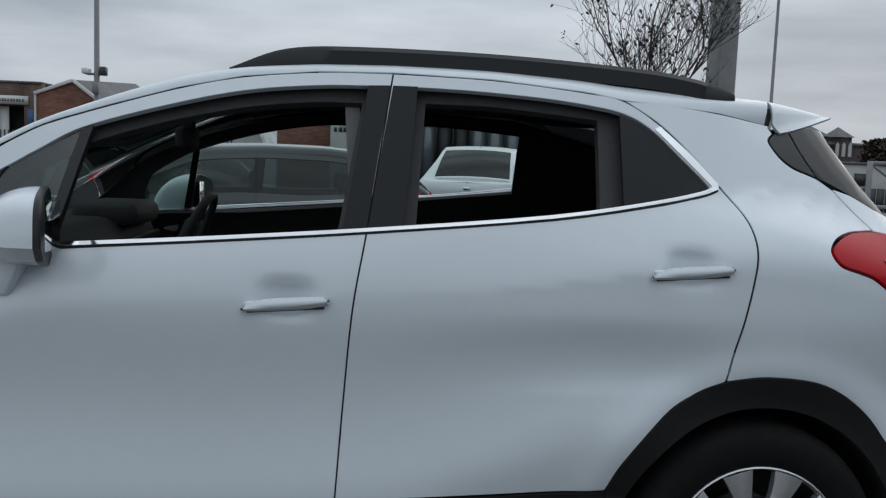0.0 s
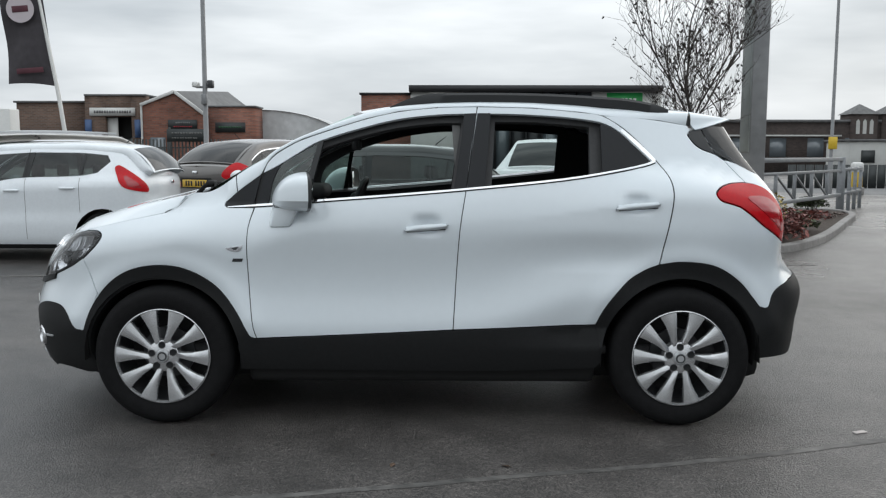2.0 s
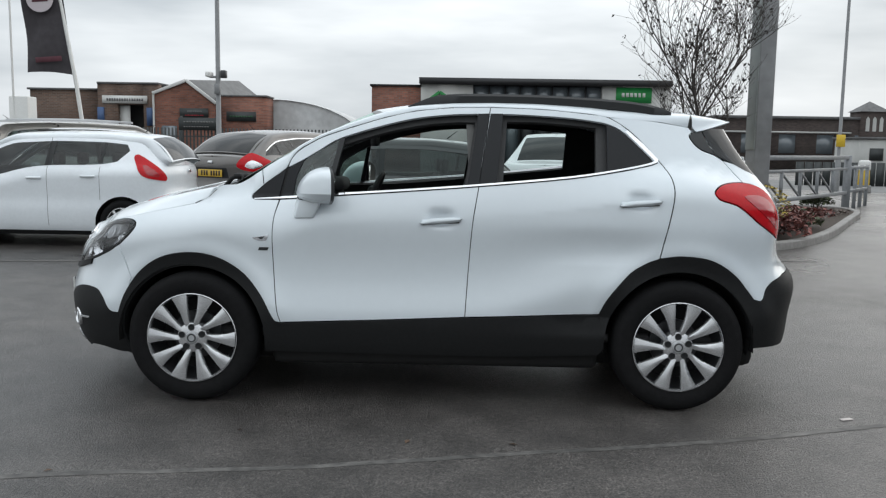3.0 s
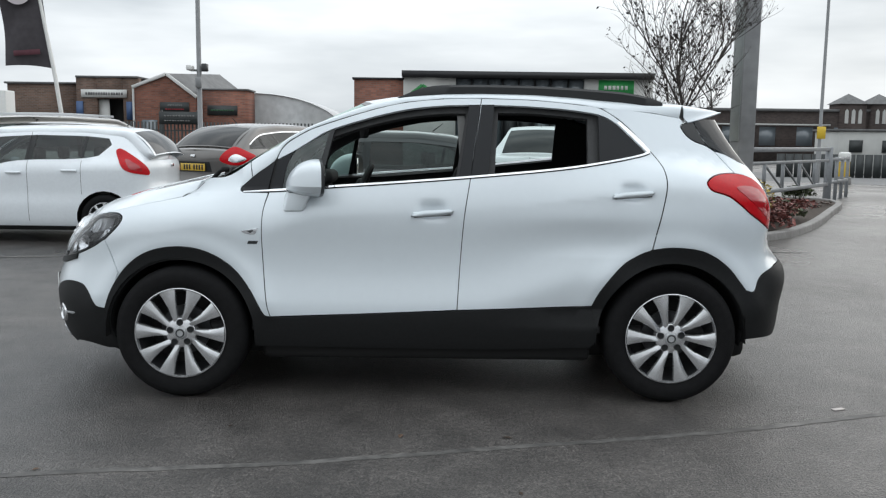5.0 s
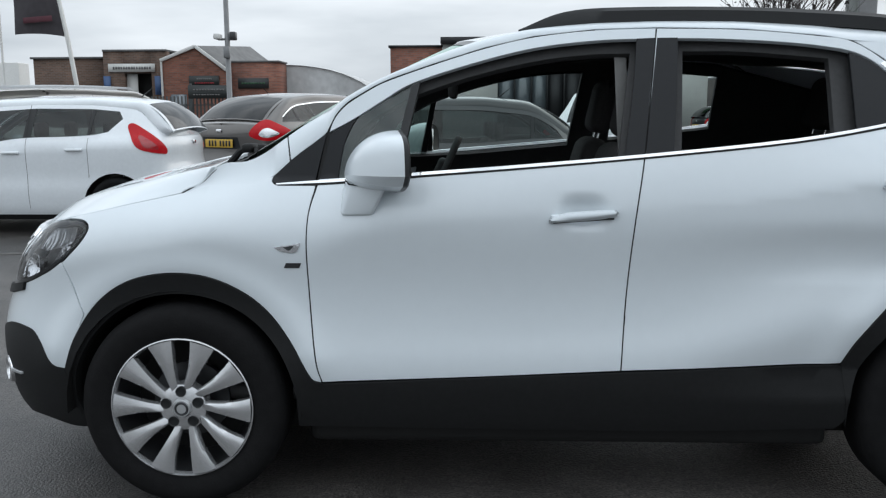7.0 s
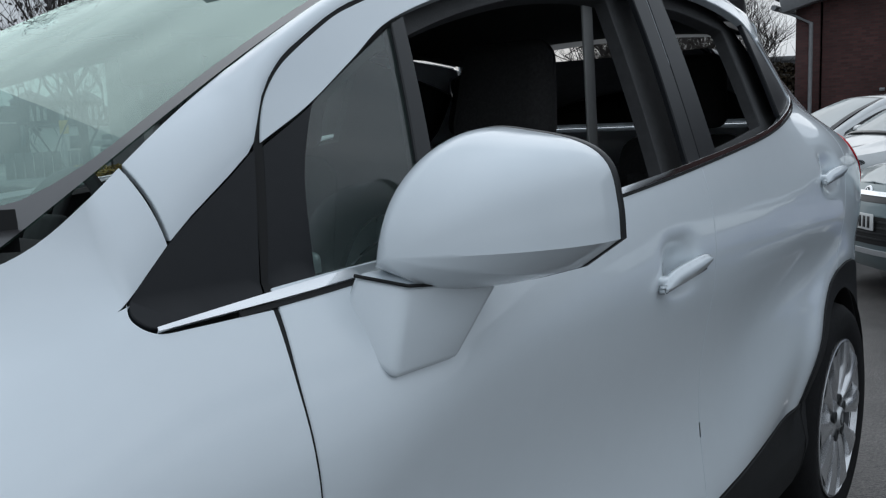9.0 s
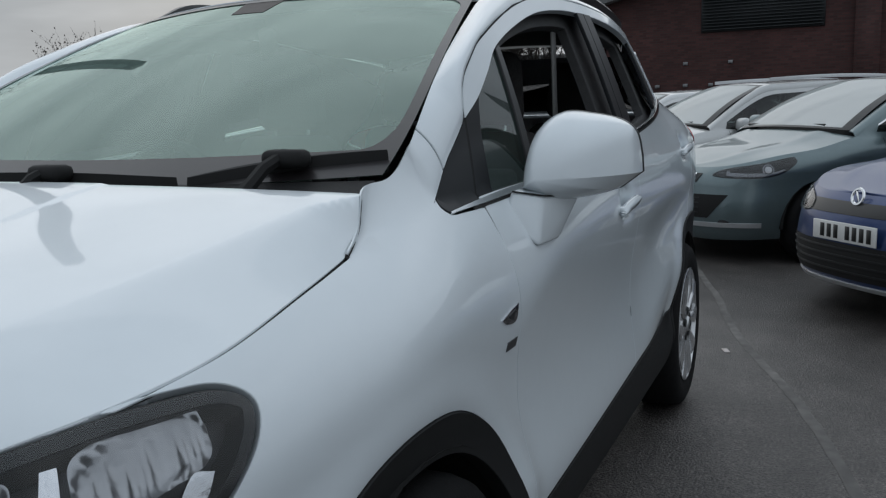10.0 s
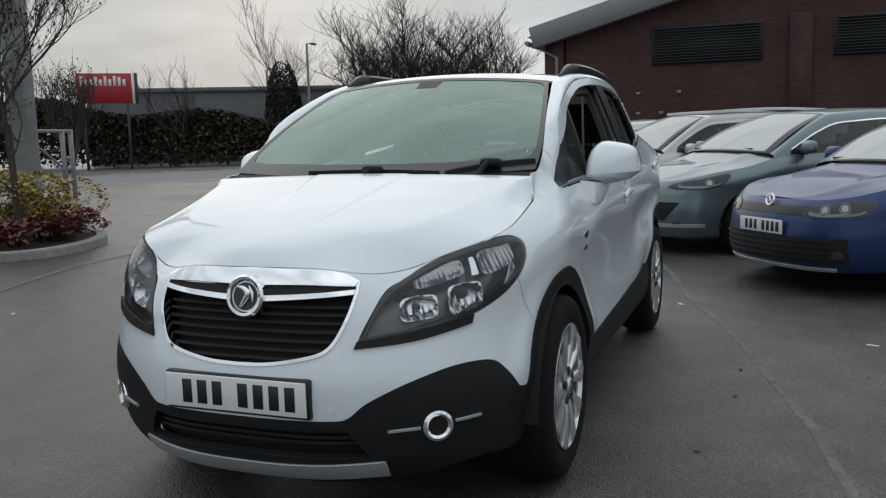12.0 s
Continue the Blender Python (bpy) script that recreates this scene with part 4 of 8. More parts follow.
    # windscreen, roof
    part("windscreen", skin(screen, np.array([(-1, 0.02), (1, 0.02), (1, 1), (-1, 1)], float), [], 0.07), M_SCREEN, car, "green-tinted windscreen").visible_shadow = False
    corner = [(sx, sb, k * math.pi / 8) for sx, sb, ks in ((1, -1, range(4, -1, -1)), (1, 1, range(0, 5)), (-1, 1, range(4, -1, -1)), (-1, -1, range(0, 5))) for k in ks]
    clear = np.array([(sx * (0.900 + 0.068 * math.cos(w)), (0.885 + 0.075 * math.sin(w)) if sb > 0 else (0.235 - 0.120 * math.sin(w))) for sx, sb, w in corner])
    frit = material("dark_screen_border", (0.016, 0.014, 0.015), 0.35, coat=0.2, grain=0.1, grain_scale=60)
    part("screen_band", skin(screen, np.array([(-1, 0.02), (1, 0.02), (1, 1), (-1, 1)], float), [clear], 0.05, 0, 0, 0.002), frit, car, "black printed border of the windscreen")
    part("sensor_patch", skin(screen, np.array([(-0.11, 0.965), (0.11, 0.965), (0.085, 0.87), (-0.085, 0.87)], float), [], 0.05, 0.002, 0, 0.001), material("brown_sensor_mask", (0.06, 0.05, 0.045), 0.6, grain=0.15, grain_scale=40), car, "brownish sensor patch")

    def roof(x, q):
        e = np.interp(x, *[np.array(k) for k in zip(*[(a, b) for a, b, _ in K1])])
        z = np.interp(x, [a for a, _, _ in K1], [c for _, _, c in K1])
        crown = 0.034 * (1 - np.abs(q) ** 2.2)
        return np.stack([x - 0.10 * (1 - q * q) * np.clip((0.1 - x) / 0.4, 0, 1), e * q, z + crown], -1)

    part("roof", skin(roof, np.array([(-0.290, -1), (1.362, -1), (1.362, 1), (-0.290, 1)], float), [], 0.05, 0.01), M_PAINT, car)
    part("headlining", skin(roof, np.array([(-0.280, -1.04), (1.400, -1.04), (1.400, 1.04), (-0.280, 1.04)], float), [], 0.08, 0, 0, -0.045), M_LINER, car)
    rows, cols = 9, 31
    side_line = cant(B, 1)
    verts, faces = [], []
    for i in range(rows):
        u = i / (rows - 1)
        for j in range(cols):
            q = -1 + 2 * j / (cols - 1)
            m = min(1.0, abs(q) / 0.6)
            hem = max(0.0, abs(q) - 0.6) / 0.4
            back = 0.214 + 0.022 * (1 - m * m)
            h = min(1.0, hem / 0.7)
            y0, z0 = side_line(np.array([1.368]), np.array([1 - h]))[0, 1:]
            low_end = at(B.sx(1.390), 1.470)
            h2 = max(0.0, hem - 0.7) / 0.3
            y0, z0 = -y0 * (1 - h2) - low_end[1] * h2, z0 * (1 - h2) + low_end[2] * h2
            y1, z1 = 0.455 + 0.010 * hem, 1.533 - 0.004 * hem
            w = u**1.15
            y, z = (y0 * (1 - w) + y1 * w) * m, z0 * (1 - w) + z1 * w
            verts.append((1.368 + 0.022 * h2 + back * u, math.copysign(y, q), z + 0.026 * (1 - m * m)))
    for i in range(rows - 1):
        for j in range(cols - 1):
            k = i * cols + j
            faces.append((k, k + cols, k + cols + 1, k + 1))
    n = len(verts)
    verts += [(x, y * 0.985, z - 0.006) for x, y, z in verts]
    faces += [tuple(k + n for k in f[::-1]) for f in faces]
    rim = [*range(cols), *range(2 * cols - 1, rows * cols, cols), *range(rows * cols - 2, (rows - 1) * cols - 1, -1), *range((rows - 2) * cols, 0, -cols)]
    faces += [(p, q, q + n, p + n) for p, q in zip(rim, rim[1:] + rim[:1])]
    part("spoiler", mesh(verts, faces, 40), M_PAINT, car, "white roof spoiler")

    # tailgate
    tail = X([(1.880, 0.720), (1.866, 0.900), (1.853, 1.000), (1.823, 1.090), (1.763, 1.169), (1.692, 1.200), (1.640, 1.208), (1.603, 1.260), (1.561, 1.315), (1.622, 1.300), (1.700, 1.264), (1.800, 1.236)])
    half = tail + [(2 * B.end - s, z) for s, z in tail[::-1]]
    part("tailgate", skin(at, np.array(half), [], 0.05, 0.02), M_PAINT, car)
    upper = X([(1.458, 1.488), (1.481, 1.420), (1.516, 1.346), (1.565, 1.328), (1.622, 1.303), (1.700, 1.267), (1.800, 1.239)])
    part("rear_screen", skin(at, np.array(upper[::-1] + [(2 * B.end - s, z) for s, z in upper]), [], 0.06, 0), M_TINT, car, "dark tinted rear screen")

    # bumpers
    white = [*Y([(0.0, 0.432, 1), (0.340, 0.434), (0.372, 0.446), (0.425, 0.490), (0.545, 0.548)]), *X([(-1.950, 0.586), (-1.840, 0.583), (-1.785, 0.540), (-1.735, 0.477), (-1.690, 0.466, 1), (-1.640, 0.584), (-1.612, 0.655, 1), (-1.693, 0.822, 1), (-1.755, 0.785), (-1.860, 0.741), (-1.960, 0.711)]), *Y([(0.560, 0.690), (0.396, 0.664, 1), (0.427, 0.725), (0.487, 0.817), (0.545, 0.849, 1), (0.490, 0.846), (0.412, 0.850, 1)])]
    gr = Y([(0.412, 0.850, 1), (0.404, 0.812), (0.372, 0.735), (0.325, 0.660), (0.270, 0.628), (0.120, 0.600), (0.0, 0.594, 1)])
    bump = curve(white, 6)
    gcurve = curve(gr, 8)
    half = np.concatenate([bump, gcurve[1:]])
    part("front_bumper", skin(at, np.concatenate([half, (half * [-1, 1])[::-1]])[:], [], 0.025, 0.02), M_PAINT, car)
    # slim lip over the grille up to the bonnet
    under = curve([*Y([(0.0, 0.885), (0.26, 0.882), (0.36, 0.870), (0.415, 0.851), (0.490, 0.848), (0.548, 0.852), (0.605, 0.882)]), *X([(-1.915, 0.921), (-1.785, 0.951)])], 5)
    lip = np.concatenate([under, [(a, max(B.waist(a) - 0.002, b + 0.003)) for a, b in under[::-1]]])
    for sg in (1, -1):
        part("bonnet_lip", skin(at, lip * [sg, 1], [], 0.03, 0.015, 0, -0.002), M_PAINT, car)
    black = [*Y([(0.0, 0.205, 1), (0.300, 0.205), (0.560, 0.220)]), *X([(-1.930, 0.255), (-1.830, 0.258), (-1.715, 0.240), (-1.630, 0.250, 1), (-1.662, 0.345), (-1.690, 0.464, 1), (-1.735, 0.475), (-1.785, 0.538), (-1.840, 0.581), (-1.950, 0.584)]), *Y([(0.545, 0.546), (0.425, 0.488), (0.372, 0.444), (0.340, 0.432), (0.0, 0.430, 1)])]
    bc = curve(black, 6)
    mouth = loop([(-B.sy(0.43), 0.305, 1), (B.sy(0.43), 0.305, 1), (B.sy(0.36), 0.405, 1), (-B.sy(0.36), 0.405, 1)], 6)
    part("lower_bumper", skin(at, np.concatenate([bc, (bc * [-1, 1])[::-1][1:-1]]), [mouth], 0.03, 0.03, 0, 0.004), M_CLAD, car, "black textured lower bumper")
    low = part("lower_grille", skin(at, (mouth - [0, 0.355]) * [1.12, 1.7] + [0, 0.355], [], 0.05, 0, 0, -0.045), M_DARK, car)
    for z in (0.345, 0.366, 0.388):
        part("slat", skin(at, np.array([(-0.42, z - 0.005), (0.42, z - 0.005), (0.42, z + 0.005), (-0.42, z + 0.005)]), [], 0.04, 0.02, 0, -0.02), M_BLACK, low)
    part("skid_plate", skin(at, loop([(-0.50, 0.238, 1), (0.0, 0.222), (0.50, 0.238, 1), (0.485, 0.292, 1), (0.0, 0.276), (-0.485, 0.292, 1)], 8), [], 0.04, 0.012, 0, 0.012), M_SATIN, car, "silver skid plate under the bumper")
    rb = X([(1.660, 0.560, 1), (1.672, 0.596, 1), (1.717, 0.592), (1.752, 0.653), (1.800, 0.688), (1.880, 0.714)])
    rear_low = [*rb, (B.end, 0.72, 1), (B.end, 0.30, 1), *X([(1.900, 0.330), (1.800, 0.335), (1.690, 0.335, 1)])]
    rl = curve([*rear_low, rear_low[0]], 5)[:-1]
    for sg in (1, -1):
        part("rear_bumper", skin(at, rl * [sg, 1], [], 0.03, 0.03, 0, 0.004), M_CLAD, car, "black textured rear bumper")

    # grille
    full = np.concatenate([gcurve, (gcurve * [-1, 1])[::-1][1:-1]])
    gt = dense(np.concatenate([full]), 0.03)
    gr_ob = part("grille", skin(at, gt, [], 0.05, 0, 0, -0.055), M_DARK, car, "black mesh grille with chrome bar")
    inner = inset(gt, 0.010)
    part("grille_frame", skin(at, gt, [inner], 0.02, 0.03, 0, 0.005), M_CHROME, gr_ob, "chrome surround")
    for z in (0.625, 0.652, 0.679, 0.706, 0.733, 0.760, 0.785):
        w = np.interp(z, [0.60, 0.64, 0.70, 0.76, 0.79], [0.15, 0.29, 0.345, 0.37, 0.378])
        part("slat", skin(at, np.array([(-w, z - 0.006), (w, z - 0.006), (w, z + 0.003), (-w, z + 0.003)]), [], 0.04, 0.02, 0, -0.026), M_DARK, gr_ob)
    for sg in (1, -1):
        bar = [(0.0, 0.882, 1), (B.sy(0.26), 0.879), (B.sy(0.36), 0.867), (B.sy(0.408), 0.846, 1), (B.sy(0.395), 0.832, 1), (B.sy(0.22), 0.838), (0.0, 0.834, 1)]
        part("chrome_bar", skin(at, loop(bar, 6) * [sg, 1], [], 0.025, 0.02, 0, 0.012), M_CHROME, gr_ob, "broad chrome bar")
        part("grille_slot", skin(at, loop([(0.06, 0.834, 1), (B.sy(0.22), 0.838), (B.sy(0.395), 0.832, 1), (B.sy(0.385), 0.815, 1), (0.06, 0.800, 1)], 6) * [sg, 1], [], 0.03, 0.0, 0, 0.003), M_DARK, gr_ob)
        part("chrome_line", skin(at, loop([(0.04, 0.804, 1), (B.sy(0.396), 0.824, 1), (B.sy(0.392), 0.811, 1), (0.04, 0.788, 1)], 6) * [sg, 1], [], 0.03, 0.015, 0, 0.008), M_CHROME, gr_ob)
    em = part("emblem", lathe([(0.0, 0.0), (0.049, -0.002), (0.054, -0.012), (0.063, -0.014), (0.070, -0.006), (0.071, 0.025)], 40), M_CHROME, gr_ob, "round chrome emblem")
    em.matrix_local = pose(float(at(0.0, 0.805)[0]) - 0.012, 0, 0.805, -10, 0, -90)
    part("emblem_field", lathe([(0.0, -0.003), (0.045, -0.003)], 32), M_BEZEL, em)
    swirl = curve([(-0.030, 0.030), (-0.006, 0.026), (0.012, 0.012), (0.004, -0.010), (-0.014, -0.034)], 6)
    part("emblem_bar", tube([(x, -0.008, z) for x, z in swirl], [0.004 + 0.008 * math.sin(math.pi * k / (len(swirl) - 1)) for k in range(len(swirl))], 8), M_CHROME, em)
    part("emblem_bar", tube([(0.016, -0.007, 0.034), (0.030, -0.008, 0.012), (0.030, -0.007, -0.016)], [0.003, 0.006, 0.003], 8), M_CHROME, em)
    base = part("plate_holder", rbox((0.03, 0.535, 0.128), (-2.156, 0.005, 0.503), 0.008), M_BLACK, car)
    plate(car, pose(-2.175, 0.005, 0.505), M_PLATE_W)
    for sg in (1, -1):
        p = at(sg * B.sy(0.315), 0.465)
        part("parking_sensor", lathe([(0, -0.002), (0.011, -0.002), (0.012, 0.004)], 16), M_PAINT, car).matrix_local = pose(*p, 0, 0, -90 + sg * 12)

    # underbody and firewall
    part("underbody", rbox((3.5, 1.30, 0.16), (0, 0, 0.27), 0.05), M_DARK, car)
    part("floor_pan", rbox((2.9, 1.50, 0.05), (0.15, 0, 0.36), 0.02), M_TRIM, car)
    part("bulkhead", rbox((0.06, 1.30, 0.70), (-1.10, 0, 0.70), 0.02), M_DARK, car)
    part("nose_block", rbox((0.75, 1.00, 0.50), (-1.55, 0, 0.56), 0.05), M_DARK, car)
    # dashboard and wheel
    dash = part("dashboard", rbox((0.46, 1.36, 0.30), (-0.86, 0, 0.96), 0.08, 4, taper=(0.8, 1)), M_TRIM, car)
    part("dash_hood", rbox((0.24, 0.36, 0.09), (-0.74, 0.37, 1.115), 0.04, 3), M_TRIM, dash)
    part("dash_trim", rbox((0.02, 1.20, 0.03), (-0.645, 0, 1.02), 0.006, 2), M_BLACK, dash)
    part("door_vent", rbox((0.03, 0.12, 0.09), (-0.645, -0.60, 1.06), 0.02, 3), M_SATIN, dash)
    sw = part("steering_wheel", tube([(0.185 * math.cos(a), 0.185 * math.sin(a), 0) for a in np.linspace(0, 2 * math.pi, 33)[:-1]], 0.016, 8, True), M_TRIM, car, "black steering wheel")
    sw.matrix_local = pose(-0.46, 0.37, 1.02, 0, -66, 0)
    part("wheel_boss", rbox((0.16, 0.13, 0.05), (0, 0, 0.02), 0.02, 3), M_TRIM, sw)
    for k in (0, 150, 210):
        part("wheel_spoke", rbox((0.12, 0.035, 0.018), (0.11 * math.cos(radians(k)), 0.11 * math.sin(radians(k)), 0.008), 0.006, 2, Matrix.Rotation(radians(k), 4, "Z")), M_TRIM, sw)
    rm = part("interior_mirror", rbox((0.035, 0.24, 0.07), (-0.40, 0.0, 1.40), 0.015, 3), M_TRIM, car)
    part("mirror_stem", rbox((0.05, 0.04, 0.09), (-0.40, 0.0, 1.455), 0.015, 2), M_TRIM, rm)
    for y in (-0.37, 0.37):
        seat(car, -0.14, y, 0.31)
        part("sun_visor", rbox((0.14, 0.36, 0.02), (-0.20, y, 1.535), 0.008, 2, Matrix.Rotation(radians(-10), 4, "Y")), M_LINER, car)
    for y in (-0.40, 0.40):
        seat(car, 0.86, y, 0.32)
    part("parcel_shelf", rbox((0.55, 1.20, 0.04), (1.45, 0, 1.06), 0.015), M_TRIM, car)
    part("seat_belt", rbox((0.040, 0.006, 0.36), (0.182, -0.622, 1.335), 0.002, 2, Matrix.Rotation(radians(-4), 4, "Y")), M_GREYTRIM, car, "grey seat belt webbing")
    return car, B


K1 = [(-1.285, 0.7395, 1.0535), (-1.262, 0.736, 1.0665), (-1.236, 0.728, 1.077), (-1.220, 0.724, 1.087), (-1.208, 0.720, 1.098), (-1.199, 0.716, 1.108), (-1.189, 0.712, 1.119), (-1.176, 0.706, 1.131), (-1.085, 0.700, 1.150), (-0.930, 0.690, 1.236), (-0.800, 0.665, 1.318), (-0.640, 0.635, 1.400), (-0.450, 0.605, 1.487), (-0.290, 0.578, 1.545), (-0.140, 0.570, 1.575), (0.100, 0.565, 1.592), (0.500, 0.565, 1.597), (0.900, 0.555, 1.582), (1.200, 0.545, 1.567), (1.360, 0.535, 1.562), (1.430, 0.530, 1.556)]
K2 = [(-1.285, 1.050), (-1.265, 1.054), (-1.200, 1.071), (-1.120, 1.077), (-1.060, 1.078), (-1.020, 1.087), (-1.000, 1.097), (-0.985, 1.102), (-0.970, 1.111), (-0.904, 1.170), (-0.838, 1.216), (-0.798, 1.246), (-0.781, 1.288), (-0.760, 1.319), (-0.726, 1.350), (-0.650, 1.395), (-0.600, 1.419), (-0.454, 1.469), (-0.280, 1.523), (-0.118, 1.559), (0.080, 1.579), (0.277, 1.583), (0.550, 1.576), (0.803, 1.554), (0.904, 1.537), (1.200, 1.517), (1.430, 1.482)]


def cant(B, sg):
    """The pillar and roof side, between the door line and the roof or windscreen edge."""
    t1, t2 = np.array(K1), np.array(K2)
    f1 = lambda x: cubic(t1[:, 0], t1[:, 1:], np.clip(x, t1[0, 0], t1[-1, 0]))
    f2 = lambda x: np.interp(x, t2[:, 0], t2[:, 1])

    def fn(x, v):
        a = B.at(sg * B.sx(x), f2(x))
        k = f1(x)
        b = np.stack([x, -sg * k[:, 0], k[:, 1]], -1)
        v = v[:, None]
        bulge = 0.020 * 4 * v * (1 - v) * np.array([0.0, -sg * 0.65, 0.75])
        # ahead of the pillar seam the wing sweeps up without a crease
        tan = a - B.at(sg * B.sx(x), f2(x) - 0.002)
        tan = tan / (np.linalg.norm(tan, axis=1)[:, None] + 1e-9) * np.linalg.norm(b - a, axis=1)[:, None] * 0.5
        sweep = a * (1 - v) ** 2 + 2 * (a + tan) * v * (1 - v) + b * v * v
        w = np.clip((x + 1.02) / 0.34, 0, 1)[:, None]
        w = w * w * (3 - 2 * w)
        return (a * (1 - v) + b * v + bulge) * w + sweep * (1 - w)
    return fn


def sg_strip(a, b):
    xs = np.linspace(a, b, int((b - a) / 0.027))
    lean = lambda x: -0.015 * max(0.0, 1 - abs(x + 0.92) / 0.2)
    return np.array([(x, 0.0) for x in xs] + [(x + lean(x), 1.0) for x in xs[::-1]])


def screen(a, b):
    lo = np.stack([-1.20 + 0.11 * a * a, 0.692 * a, 1.128 + 0.020 * a * a], -1)
    hi = np.stack([-0.375 + 0.075 * a * a, 0.560 * a, 1.580 - 0.034 * a * a], -1)
    w = b[:, None]
    return lo * (1 - w) + hi * w + np.sin(np.pi * w) * (np.array([-0.012, 0, 0.020]) + np.stack([0 * a, 0.016 * a, 0 * a], -1)) + 0.134 * w * (1 - w) ** 4 * np.stack([0 * a, a, 0 * a], -1)


MIRROR_RING = loop([(0.800, 1.094, 1), (0.808, 1.165), (0.828, 1.226), (0.868, 1.256), (0.925, 1.251), (0.982, 1.236), (1.013, 1.210), (1.024, 1.165), (1.027, 1.124, 1), (0.982, 1.090, 1), (0.925, 1.074), (0.880, 1.066, 1)], 5)


def mirror_back(y):
    """Where the housing ends towards the tail: further back at its outer end."""
    return -0.568 + 0.24 * (y - 0.80)


def mirror_rim(sg):
    """The black rim behind the mirror housing."""
    c, n = np.array([0.915, 1.160]), len(MIRROR_RING)
    rows = [(-0.003, 1.0), (-0.001, 1.012), (0.010, 1.012), (0.015, 0.97), (0.012, 0.90)]
    verts = [(mirror_back(y) + x, -sg * y, z) for x, k in rows for y, z in c + (MIRROR_RING - c) * k]
    faces = [(i * n + k, i * n + (k + 1) % n, (i + 1) * n + (k + 1) % n, (i + 1) * n + k) for i in range(4) for k in range(n)] + [tuple(4 * n + k for k in range(n))]
    return mesh(verts, faces, 40)


def mirror_shell(sg):
    """The mirror housing: a rounded wedge with a chamfered lower edge, flat towards the tail."""
    ring = MIRROR_RING
    c = np.array([0.850, 1.120])
    n, rows = len(ring), 18
    verts, faces = [], []
    for i in range(rows + 1):
        t = (i / rows) ** 1.6
        g = max(0.03, (1 - (1 - t) ** 2.3) ** 0.47)
        for y, z in c + (ring - c) * g:
            front = -0.740 + 0.32 * (y - 0.81) + 0.10 * max(0.0, z - 1.085)
            verts.append((front * (1 - t) + mirror_back(y) * t, -sg * y, z))
    for i in range(rows):
        for k in range(n):
            q = (k + 1) % n
            faces.append((i * n + k, i * n + q, (i + 1) * n + q, (i + 1) * n + k))
    faces += [tuple(range(n)), tuple(rows * n + k for k in range(n))]
    bm = bmesh.new()
    me = mesh(verts, faces)
    bm.from_mesh(me)
    bmesh.ops.recalc_face_normals(bm, faces=bm.faces)
    bm.to_mesh(me)
    bm.free()
    return smooth(me, 22)


def flat_bar(points, half, thick):
    """A bar of rounded rectangular section that hugs the roof."""
    verts, faces = [], []
    sec = [(-1, -1), (-1, 0.5), (-0.6, 1), (0.6, 1), (1, 0.5), (1, -1)]
    for i, (x, y, z) in enumerate(points):
        e = min(1.0, 0.25 + 3.0 * min(i, len(points) - 1 - i) / len(points))
        for a, b in sec:
            verts.append((x, y + a * half * e, z + (0.0 if b > 0 else -thick * 1.3) - (0.012 if b == 0.5 else 0)))
    c = len(sec)
    for i in range(len(points) - 1):
        for k in range(c):
            q = (k + 1) % c
            faces.append((i * c + k, i * c + q, (i + 1) * c + q, (i + 1) * c + k))
    faces += [tuple(range(c)), tuple((len(points) - 1) * c + k for k in range(c))]
    bm = bmesh.new()
    me = mesh(verts, faces)
    bm.from_mesh(me)
    bmesh.ops.recalc_face_normals(bm, faces=bm.faces)
    bm.to_mesh(me)
    bm.free()
    return smooth(me, 40)


main_car, BODY = suv()


